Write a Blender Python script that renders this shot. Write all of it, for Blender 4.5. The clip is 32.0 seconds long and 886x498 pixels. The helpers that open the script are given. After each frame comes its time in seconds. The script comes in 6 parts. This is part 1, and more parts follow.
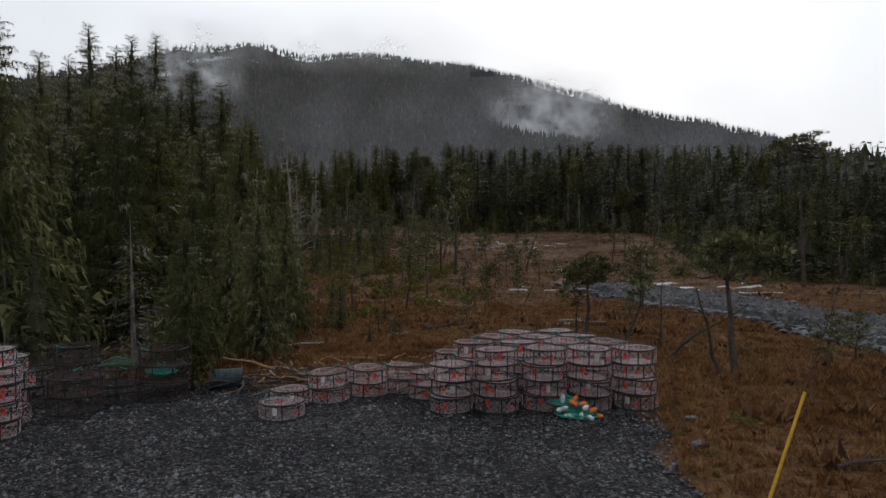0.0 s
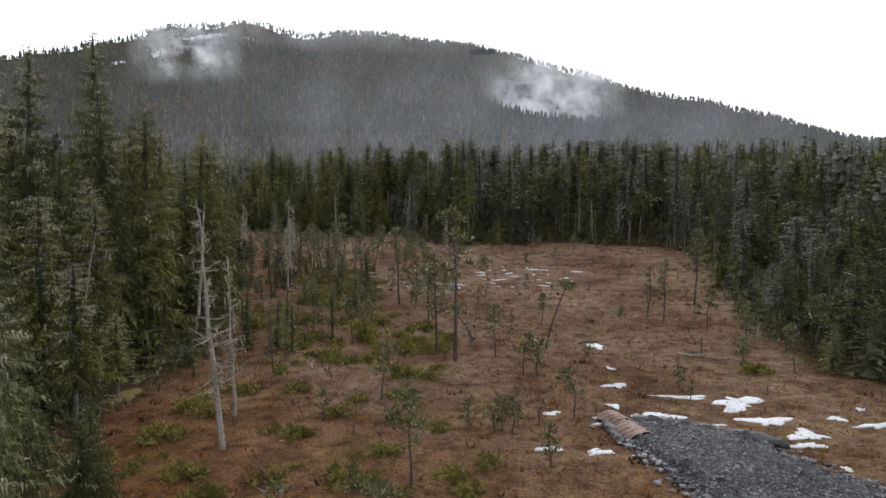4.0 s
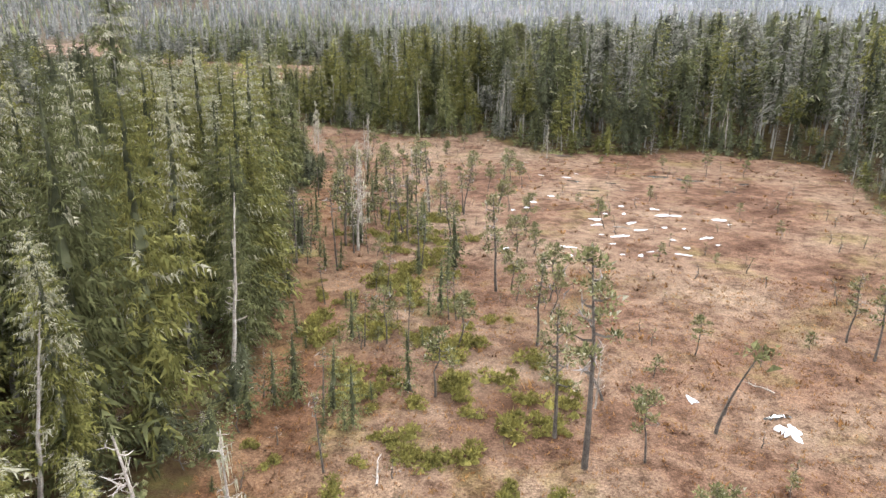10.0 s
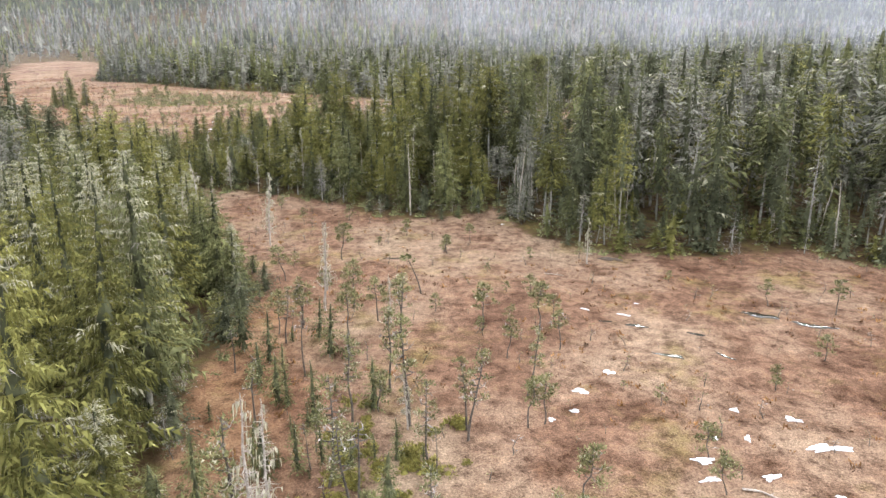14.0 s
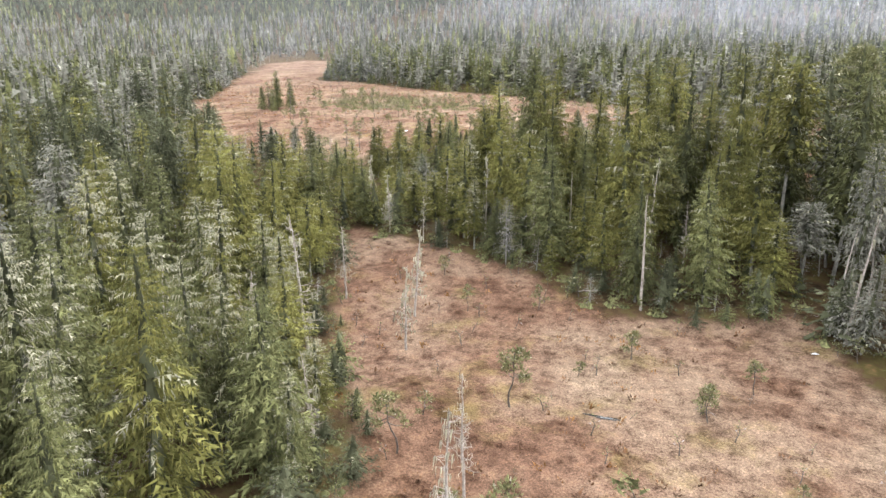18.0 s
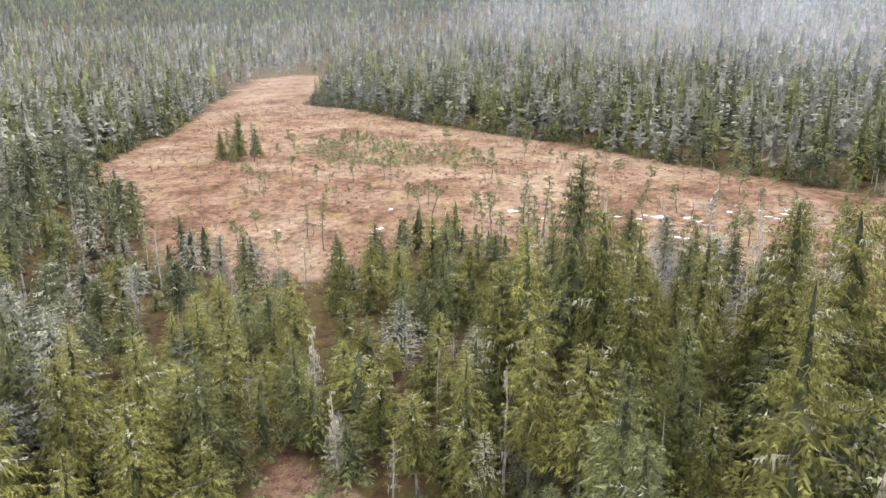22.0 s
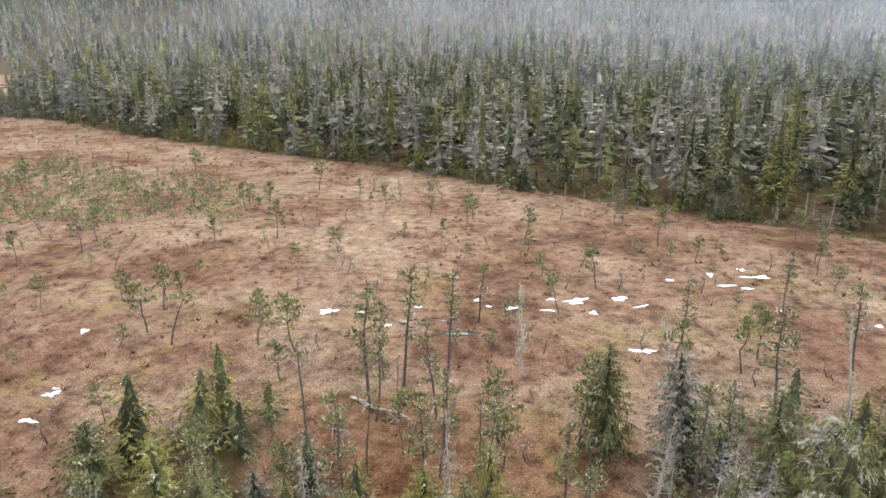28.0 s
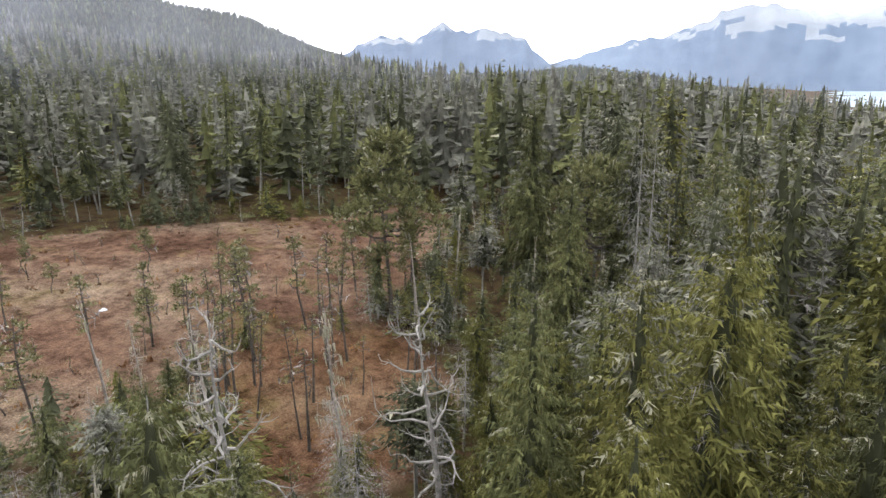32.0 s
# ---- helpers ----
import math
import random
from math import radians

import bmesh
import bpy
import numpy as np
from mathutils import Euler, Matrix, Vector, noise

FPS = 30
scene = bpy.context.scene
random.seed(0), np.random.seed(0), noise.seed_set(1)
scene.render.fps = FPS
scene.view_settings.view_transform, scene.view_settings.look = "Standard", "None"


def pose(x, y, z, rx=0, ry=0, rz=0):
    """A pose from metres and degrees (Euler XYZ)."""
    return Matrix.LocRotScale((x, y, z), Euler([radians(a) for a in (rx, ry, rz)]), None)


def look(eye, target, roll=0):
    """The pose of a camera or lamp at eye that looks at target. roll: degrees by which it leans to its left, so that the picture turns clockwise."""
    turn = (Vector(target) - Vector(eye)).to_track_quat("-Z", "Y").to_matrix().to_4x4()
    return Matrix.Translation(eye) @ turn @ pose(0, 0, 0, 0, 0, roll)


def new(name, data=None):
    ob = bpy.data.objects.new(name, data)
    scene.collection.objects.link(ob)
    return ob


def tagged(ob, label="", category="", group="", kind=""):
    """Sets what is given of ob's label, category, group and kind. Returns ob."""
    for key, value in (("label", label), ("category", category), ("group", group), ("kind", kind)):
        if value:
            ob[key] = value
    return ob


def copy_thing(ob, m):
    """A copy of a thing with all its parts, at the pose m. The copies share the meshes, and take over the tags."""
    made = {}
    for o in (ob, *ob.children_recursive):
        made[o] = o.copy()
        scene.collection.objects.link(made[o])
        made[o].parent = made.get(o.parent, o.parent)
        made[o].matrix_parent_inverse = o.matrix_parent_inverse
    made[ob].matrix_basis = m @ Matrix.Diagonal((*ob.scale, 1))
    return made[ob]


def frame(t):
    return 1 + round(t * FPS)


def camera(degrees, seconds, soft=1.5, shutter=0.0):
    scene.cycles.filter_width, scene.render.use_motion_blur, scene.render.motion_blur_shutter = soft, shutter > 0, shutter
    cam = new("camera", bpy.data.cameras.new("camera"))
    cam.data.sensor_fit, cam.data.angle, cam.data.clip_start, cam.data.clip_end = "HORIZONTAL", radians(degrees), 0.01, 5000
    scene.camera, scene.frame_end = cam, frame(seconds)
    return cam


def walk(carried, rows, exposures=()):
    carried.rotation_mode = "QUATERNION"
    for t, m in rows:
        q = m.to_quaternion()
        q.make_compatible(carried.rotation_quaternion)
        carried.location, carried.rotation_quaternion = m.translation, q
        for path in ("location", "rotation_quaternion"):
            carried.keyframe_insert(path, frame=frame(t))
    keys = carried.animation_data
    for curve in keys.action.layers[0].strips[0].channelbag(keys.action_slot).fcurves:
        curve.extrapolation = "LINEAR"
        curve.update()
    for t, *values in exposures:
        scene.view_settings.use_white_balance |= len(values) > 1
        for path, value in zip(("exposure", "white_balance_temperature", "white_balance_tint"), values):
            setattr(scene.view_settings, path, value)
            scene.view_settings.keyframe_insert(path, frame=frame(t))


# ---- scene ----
cam = camera(68.7, 32.0)

# seconds, place in metres, tilt, lean, heading
PATH = [
    (0, 0.05, 0.01, 4.24, -0.84, 0.1, -0.21),
    (0.5, 0.08, 0.16, 4.2, -0.83, 0.09, -0.2),
    (1, 0.08, 1.57, 4.19, -0.83, 0.1, -0.22),
    (1.5, 0.11, 3.92, 4.29, -0.82, 0.09, -0.2),
    (2, 0.1, 7.32, 4.3, -0.81, 0.05, -0.2),
    (2.5, 0.14, 11.64, 5.59, -0.88, 0.03, -0.19),
    (3.1, 0.25, 15.7, 8.3, -0.9, 0.05, -0.2),
    (3.8, 0.4, 17.6, 11.8, -1.9, 0.08, -0.25),
    (4.5, 0.5, 17.77, 14.55, -4.84, 0.11, -0.29),
    (5, 0.58, 17.74, 16.36, -7.25, 0.06, -0.28),
    (5.5, 0.63, 17.77, 18.3, -14.41, -0.09, -0.27),
    (6, 0.58, 17.8, 19.81, -15.44, -0.07, -0.29),
    (6.5, 0.6, 18.42, 20.31, -15.43, -0.09, -0.28),
    (7, 0.51, 19.55, 20.2, -15.42, -0.15, -0.28),
    (7.5, 0.18, 21.51, 20.05, -15.42, -0.2, 6.83),
    (8, -0.16, 23.84, 19.99, -15.41, -0.2, 7.14),
    (8.5, -0.64, 26.53, 20.05, -15.44, -0.16, 7.14),
    (9, -1.22, 30.07, 20.35, -15.47, -0.14, 7.14),
    (9.5, -1.8, 34.25, 21.45, -15.46, -0.18, 7.19),
    (10, -2.42, 39.14, 22.89, -15.43, -0.18, 7.23),
    (10.5, -2.89, 44.16, 24.05, -15.38, -0.08, 7.29),
    (11, -3.35, 49.37, 25.46, -15.34, -0.13, 7.37),
    (11.5, -3.86, 54.78, 26.71, -15.33, -0.07, 7.4),
    (12, -4.47, 60.4, 28.1, -15.28, -0.05, 7.41),
    (12.5, -4.72, 65.28, 28.95, -15.13, -0.11, 7.57),
    (13, -5.18, 70.57, 29.96, -15.03, -0.13, 7.65),
    (13.5, -5.69, 75.72, 30.98, -14.97, -0.13, 7.68),
    (14, -6.33, 81.06, 31.51, -14.77, -0.08, 7.84),
    (14.5, -6.86, 86.1, 31.18, -14.56, -0.07, 8.17),
    (15.5, -8.7, 97.6, 31.7, -14.75, -0.1, 10.1),
    (16.5, -11.14, 109.28, 32.05, -15.04, -0.2, 12.5),
    (17, -12.33, 114.65, 32.13, -15.01, -0.21, 13.05),
    (17.5, -14, 119.89, 32.1, -14.92, -0.19, 27.43),
    (18, -15.92, 124.42, 32.28, -14.97, -0.11, 27.59),
    (18.5, -18.38, 129.3, 32.57, -14.96, -0.2, 27.67),
    (19, -21.13, 134.5, 33.97, -15, -0.19, 27.68),
    (19.5, -23.47, 139.43, 35.81, -14.9, -0.33, 27.72),
    (20, -25.9, 144.26, 37.87, -14.83, -0.12, 27.69),
    (20.5, -28.58, 149.61, 39.75, -14.84, -0.13, 27.65),
    (21, -31.01, 154.74, 41.58, -14.88, -0.1, 27.68),
    (21.5, -33.12, 159.52, 42.96, -14.92, -0.18, 27.8),
    (22, -35.56, 165.25, 43.47, -14.86, -0.14, 27.98),
    (22.5, -38.15, 170.3, 43.18, -14.84, -0.11, 27.94),
    (23, -40.77, 175.36, 42.91, -14.81, 0, 27.89),
    (23.5, -43.38, 180.13, 42.95, -14.81, 0.06, 27.88),
    (24, -46.21, 185.73, 42.83, -14.82, 0.12, 27.92),
    (24.5, -48.78, 190.99, 42.83, -14.82, 0.15, 27.97),
    (25.5, -53.7, 201.6, 42.8, -14.8, 0, 27.9),
    (26.5, -57.62, 209.69, 42.78, -14.79, -0.15, 24.44),
    (27, -58.77, 212.36, 42.77, -14.78, -0.07, 19.1),
    (27.5, -59.43, 214.35, 42.76, -14.79, -0.06, 13.81),
    (28, -59.76, 215.64, 42.73, -14.82, -0.01, 7.64),
    (28.5, -59.84, 216.37, 42.64, -14.78, 0.1, 0.35),
    (29, -59.86, 216.44, 42.62, -14.77, 0.18, -6.87),
    (29.5, -59.86, 216.54, 42.55, -14.8, 0.23, -15.02),
    (30, -59.83, 216.7, 42.47, -14.8, 0.27, -24.06),
    (30.5, -59.89, 216.63, 42.39, -14.82, 0.23, -31.34),
    (31, -59.9, 216.61, 42.33, -14.88, 0.21, -38.25),
    (31.5, -59.98, 216.53, 42.32, -14.88, 0.33, -47.91),
    (32, -60.12, 216.38, 42.36, -14.85, 0.34, -57.79),
]
EXPOSURES = [(0.0, -1.4), (2.5, -1.15), (4.5, 0.12), (5.0, 0.42), (6.0, 1.42), (9.0, 1.58), (12.0, 1.66), (16.5, 1.7), (20.0, 1.8), (24.5, 1.44), (28.0, 1.28), (30.0, 1.44), (32.0, 0.9)]
walk(cam, [(t, pose(x, y, z, 90 + pitch, roll, yaw)) for t, x, y, z, pitch, roll, yaw in PATH], EXPOSURES)

# ---- light: an overcast sky, the sun wide and weak behind it ----
SUN_HEIGHT, SUN_TURN = 30.0, 14.0
world = bpy.data.worlds.new("overcast")
scene.world = world
world.use_nodes = True
wn, wl = world.node_tree.nodes, world.node_tree.links
sky = wn.new("ShaderNodeTexSky")
sky.sky_type, sky.sun_disc = "NISHITA", False
sky.sun_elevation, sky.sun_rotation = radians(SUN_HEIGHT), radians(SUN_TURN)
sky.air_density, sky.dust_density, sky.ozone_density = 1.0, 2.0, 1.0
sky_level = wn.new("ShaderNodeMixRGB")
sky_level.blend_type, sky_level.inputs[0].default_value = "MULTIPLY", 1.0
sky_level.inputs[2].default_value = (0.115, 0.115, 0.12, 1)
wl.new(sky.outputs[0], sky_level.inputs[1])
cloud_mix = wn.new("ShaderNodeMixRGB")
cloud_mix.inputs[0].default_value = 0.85
wl.new(sky_level.outputs[0], cloud_mix.inputs[1])
cloud_noise = wn.new("ShaderNodeTexNoise")
cloud_noise.inputs["Scale"].default_value, cloud_noise.inputs["Detail"].default_value = 2.2, 5.0
cloud_ramp = wn.new("ShaderNodeValToRGB")
cloud_ramp.color_ramp.elements[0].position, cloud_ramp.color_ramp.elements[0].color = 0.3, (0.90, 0.93, 0.98, 1)
cloud_ramp.color_ramp.elements[1].position, cloud_ramp.color_ramp.elements[1].color = 0.7, (1.07, 1.1, 1.14, 1)
wl.new(cloud_noise.outputs["Fac"], cloud_ramp.inputs[0])
sky_way = wn.new("ShaderNodeTexCoord")
to_sun = wn.new("ShaderNodeVectorMath")
to_sun.operation = "DOT_PRODUCT"
to_sun.inputs[1].default_value = (math.sin(radians(SUN_TURN)) * math.cos(radians(SUN_HEIGHT)), math.cos(radians(SUN_TURN)) * math.cos(radians(SUN_HEIGHT)), math.sin(radians(SUN_HEIGHT)))
wl.new(sky_way.outputs["Generated"], to_sun.inputs[0])
glow = wn.new("ShaderNodeMapRange")
glow.inputs["From Min"].default_value, glow.inputs["To Min"].default_value, glow.inputs["To Max"].default_value = -1.0, 0.5, 1.62
wl.new(to_sun.outputs["Value"], glow.inputs["Value"])
cloud_glow = wn.new("ShaderNodeMixRGB")
cloud_glow.blend_type, cloud_glow.inputs[0].default_value = "MULTIPLY", 1.0
wl.new(cloud_ramp.outputs[0], cloud_glow.inputs[1])
wl.new(glow.outputs[0], cloud_glow.inputs[2])
wl.new(cloud_glow.outputs[0], cloud_mix.inputs[2])
wl.new(cloud_mix.outputs[0], wn["Background"].inputs["Color"])
wn["Background"].inputs["Strength"].default_value = 1.7
sun_data = bpy.data.lights.new("sun", "SUN")
sun_data.energy, sun_data.angle, sun_data.color = 1.1, radians(28), (1.0, 0.98, 0.96)
sun = new("sun", sun_data)
turn = radians(SUN_TURN)
far_sun = Vector((math.sin(turn) * math.cos(radians(SUN_HEIGHT)), math.cos(turn) * math.cos(radians(SUN_HEIGHT)), math.sin(radians(SUN_HEIGHT)))) * 300
sun.matrix_world = look(far_sun, (0, 0, 0))


# ---- materials ----
def material(name, dark, light, scale=2.0, rough=0.85, bump=0.3, fine=8.0, metal=0.0, extra=None, island=0.0, back=0.0, random_object=0.0):
    """Two tones by noise at two scales, with relief; island: change of value from piece to piece; back: light let through a leaf."""
    m = bpy.data.materials.new(name)
    m.use_nodes = True
    n, l = m.node_tree.nodes, m.node_tree.links
    p = n["Principled BSDF"]
    p.inputs["Roughness"].default_value, p.inputs["Metallic"].default_value = rough, metal
    p.inputs["Specular IOR Level"].default_value = 0.04 if back else 0.25
    where = n.new("ShaderNodeNewGeometry")
    big, small = n.new("ShaderNodeTexNoise"), n.new("ShaderNodeTexNoise")
    big.inputs["Scale"].default_value, big.inputs["Detail"].default_value = scale, 4
    small.inputs["Scale"].default_value, small.inputs["Detail"].default_value = scale * fine, 3
    for node in (big, small):
        l.new(where.outputs["Position"], node.inputs["Vector"])
    both = n.new("ShaderNodeMath")
    both.operation = "ADD"
    l.new(big.outputs["Fac"], both.inputs[0])
    l.new(small.outputs["Fac"], both.inputs[1])
    reach = n.new("ShaderNodeMapRange")
    reach.inputs["From Min"].default_value, reach.inputs["From Max"].default_value = 0.7, 1.3
    l.new(both.outputs[0], reach.inputs["Value"])
    ramp = n.new("ShaderNodeValToRGB")
    ramp.color_ramp.elements[0].color, ramp.color_ramp.elements[1].color = (*dark, 1), (*light, 1)
    if extra:
        ramp.color_ramp.elements.new(0.5).color = (*extra, 1)
    l.new(reach.outputs[0], ramp.inputs[0])
    colour = ramp.outputs[0]
    for amount, source in ((island, where.outputs["Random Per Island"]), (random_object, n.new("ShaderNodeObjectInfo").outputs["Random"])):
        if not amount:
            continue
        shade = n.new("ShaderNodeHueSaturation")
        swing = n.new("ShaderNodeMapRange")
        swing.inputs["To Min"].default_value, swing.inputs["To Max"].default_value = 1 - amount, 1 + amount
        l.new(source, swing.inputs["Value"])
        l.new(swing.outputs[0], shade.inputs["Value"])
        l.new(colour, shade.inputs["Color"])
        colour = shade.outputs[0]
    l.new(colour, p.inputs["Base Color"])
    if bump:
        relief = n.new("ShaderNodeBump")
        relief.inputs["Strength"].default_value, relief.inputs["Distance"].default_value = bump, 0.05
        l.new(both.outputs[0], relief.inputs["Height"])
        l.new(relief.outputs[0], p.inputs["Normal"])
    if back:
        thin = n.new("ShaderNodeBsdfTranslucent")
        l.new(colour, thin.inputs["Color"])
        mix = n.new("ShaderNodeMixShader")
        mix.inputs[0].default_value = back
        l.new(p.outputs[0], mix.inputs[1])
        l.new(thin.outputs[0], mix.inputs[2])
        l.new(mix.outputs[0], n["Material Output"].inputs["Surface"])
    return m


NEEDLE = material("spruce_needles", (0.038, 0.040, 0.017), (0.128, 0.130, 0.056), 0.11, 0.75, 0, fine=9, island=0.34, back=0.14, random_object=0.35)
NEEDLE_DARK_AND_SHADE = material("dark_needles_and_shade", (0.024, 0.026, 0.015), (0.088, 0.091, 0.052), 0.11, 0.75, 0, fine=9, island=0.34, back=0.12)
NEEDLE_GREY = material("lichen_and_haze_grey_needles", (0.062, 0.060, 0.048), (0.194, 0.187, 0.154), 0.11, 0.8, 0, fine=9, island=0.34, back=0.14)
NEEDLE_OLIVE = material("olive_needles", (0.048, 0.048, 0.015), (0.168, 0.158, 0.050), 0.11, 0.75, 0, fine=9, island=0.34, back=0.16, random_object=0.3)
NEEDLE_YELLOW = material("cedar_fronds", (0.07, 0.067, 0.02), (0.23, 0.2, 0.06), 0.5, 0.75, 0, island=0.34, back=0.2)
NEEDLE_PINE = material("pine_needles", (0.050, 0.053, 0.024), (0.168, 0.163, 0.075), 0.6, 0.75, 0, island=0.34, back=0.14)
LICHEN = material("beard_lichen", (0.16, 0.152, 0.108), (0.36, 0.338, 0.25), 0.8, 0.9, 0, island=0.3, back=0.3)
TWIG = material("bare_twigs", (0.11, 0.095, 0.088), (0.27, 0.245, 0.235), 0.8, 0.9, 0, island=0.3)
BARK = material("grey_bark", (0.03, 0.024, 0.02), (0.11, 0.092, 0.078), 3.0, 0.95, 0.6)
BARK_GREY = material("lichened_grey_bark", (0.075, 0.068, 0.058), (0.25, 0.235, 0.21), 2.0, 0.95, 0.6)
BARK_BLEACHED = material("bleached_dead_wood", (0.1, 0.09, 0.082), (0.29, 0.268, 0.245), 2.5, 0.9, 0.6)
BARK_PALE = material("weathered_wood", (0.13, 0.115, 0.10), (0.36, 0.34, 0.31), 2.5, 0.9, 0.6, extra=(0.24, 0.2, 0.17))


# ---- the lie of the land ----
LAND_Y = [-3000, -600, -100, 0, 60, 85, 120, 180, 210, 270, 300, 400, 560, 700]
LAND_Z = [-40, -12, -1.5, 0, 0, 0.6, 3, 6, 10, 18.5, 21.5, 27, 40, 52]
RIDGE_TURN = [-180, -100, -70, -45, -31, -23, -15, -5, 3, 11, 20, 28, 34, 39, 44, 48, 53, 60, 66, 72, 80, 95, 180]
RIDGE_RISE = [0, 220, 360, 430, 520, 660, 685, 668, 650, 530, 418, 312, 238, 200, 112, 50, 20, 30, 70, 45, 0, -30, -30]


def rough_noise(x, y, size, seed):
    """A smooth field of values from -1 to 1, the same at each build."""
    u, v = np.asarray(x, float) / size + seed * 17.3, np.asarray(y, float) / size + seed * 5.1
    return (np.sin(u * 1.7 + 1.3 * np.sin(v * 1.1)) + np.sin(v * 2.1 + 1.7 * np.sin(u * 0.9 + seed)) + np.sin((u + v) * 1.3 + 2 * np.sin(u - v))) / 3


def land(x, y):
    x, y = np.asarray(x, float), np.asarray(y, float)
    z = np.interp(y, LAND_Y, LAND_Z)
    r, turn_to = np.hypot(x, y - 100), np.degrees(np.arctan2(x, y - 100))
    rise = np.interp(turn_to, RIDGE_TURN, RIDGE_RISE)
    s = np.clip((r - 480) / 2000, 0, 1.4)
    far = np.clip((r - 420) / 300, 0, 1)
    hill = np.where(s < 1, s ** 1.5, 2 - s) * rise * (1 + 0.05 * rough_noise(x, y, 170, 2))
    base = z * (1 - far) + far * np.interp(turn_to, [-180, -60, 0, 40, 60, 90, 180], [-20, 30, 45, 32, 5, -45, -30])
    return base + hill + far * 6 * rough_noise(x, y, 90, 3)


def inside(x, y, corners):
    x, y = np.asarray(x, float), np.asarray(y, float)
    out = np.zeros(x.shape, bool)
    for (ax, ay), (bx, by) in zip(corners, corners[1:] + corners[:1]):
        crosses = (ay > y) != (by > y)
        out ^= crosses & (x < (bx - ax) * (y - ay) / (by - ay + 1e-9) + ax)
    return out


def edge_distance(x, y, corners):
    """Distance to the outline, less than 0 within it."""
    best = np.full(np.shape(x), 1e9)
    for (ax, ay), (bx, by) in zip(corners, corners[1:] + corners[:1]):
        dx, dy = bx - ax, by - ay
        s = np.clip(((x - ax) * dx + (y - ay) * dy) / (dx * dx + dy * dy), 0, 1)
        best = np.minimum(best, np.hypot(x - ax - s * dx, y - ay - s * dy))
    return np.where(inside(x, y, corners), -best, best)


BOG_NEAR = [(-8, 21), (-9, 30), (-13, 38), (-18, 48), (-21, 58), (-20, 66), (-23, 86), (-28, 110), (-32, 116), (-38, 140), (-41, 160), (-52, 171), (-64, 188), (-77, 206), (-58, 202), (-44, 199), (-31, 190),
            (-19, 193), (-13, 197), (-6, 184), (5, 179), (19, 178), (34, 182), (45, 176), (55, 165), (50, 145), (47, 128), (35, 91), (30, 68), (36, 60), (48, 44), (64, 30), (70, -30), (20, -60), (-40, -60), (-22, 0), (-20, 14), (-14, 20)]
BOG_UPPER = [(-197, 265), (-150, 250), (-128, 236), (-107, 234), (-92, 240), (-86, 256), (-74, 262), (-60, 258), (-41, 262), (-22, 262), (-8, 259), (21, 267), (36, 275), (33, 283), (13, 291), (-10, 304), (-34, 316), (-67, 335),
             (-92, 352), (-149, 378), (-222, 421), (-255, 430), (-336, 577), (-398, 600), (-387, 534), (-309, 419), (-233, 329)]
HOLLOW = [(-34, 246), (-25, 239), (-14, 243), (-8, 256), (-20, 264), (-36, 260)]
CLEARING = [(-78, 252), (-66, 246), (-54, 249), (-50, 260), (-62, 264), (-80, 264)]


def open_land(x, y):
    """Distance outside the open bogs, less than 0 within them."""
    return np.minimum.reduce([edge_distance(x, y, ring) for ring in (BOG_NEAR, BOG_UPPER, HOLLOW, CLEARING)])


# ---- mesh makers ----
def mesh_from(name, verts, tris, materials, index=None, smooth=False):
    """A mesh from arrays of corners and of triangles or quads."""
    verts, tris = np.asarray(verts, np.float32), np.asarray(tris, np.int32)
    k = tris.shape[1]
    me = bpy.data.meshes.new(name)
    me.vertices.add(len(verts))
    me.vertices.foreach_set("co", verts.ravel())
    me.loops.add(tris.size)
    me.loops.foreach_set("vertex_index", tris.ravel())
    me.polygons.add(len(tris))
    me.polygons.foreach_set("loop_start", np.arange(len(tris), dtype=np.int32) * k)
    me.polygons.foreach_set("loop_total", np.full(len(tris), k, np.int32))
    for m in materials:
        me.materials.append(m)
    if index is not None:
        me.polygons.foreach_set("material_index", np.asarray(index, np.int32))
    me.polygons.foreach_set("use_smooth", np.full(len(tris), smooth, bool))
    me.update(calc_edges=True)
    return me


def part(name, bm, mat, parent=None, label=""):
    """Links a bmesh as one mesh object under a thing or a part."""
    me = bpy.data.meshes.new(name)
    bm.to_mesh(me)
    bm.free()
    me.materials.append(mat)
    ob = new(name, me)
    if parent:
        ob.parent = parent
    return tagged(ob, label)


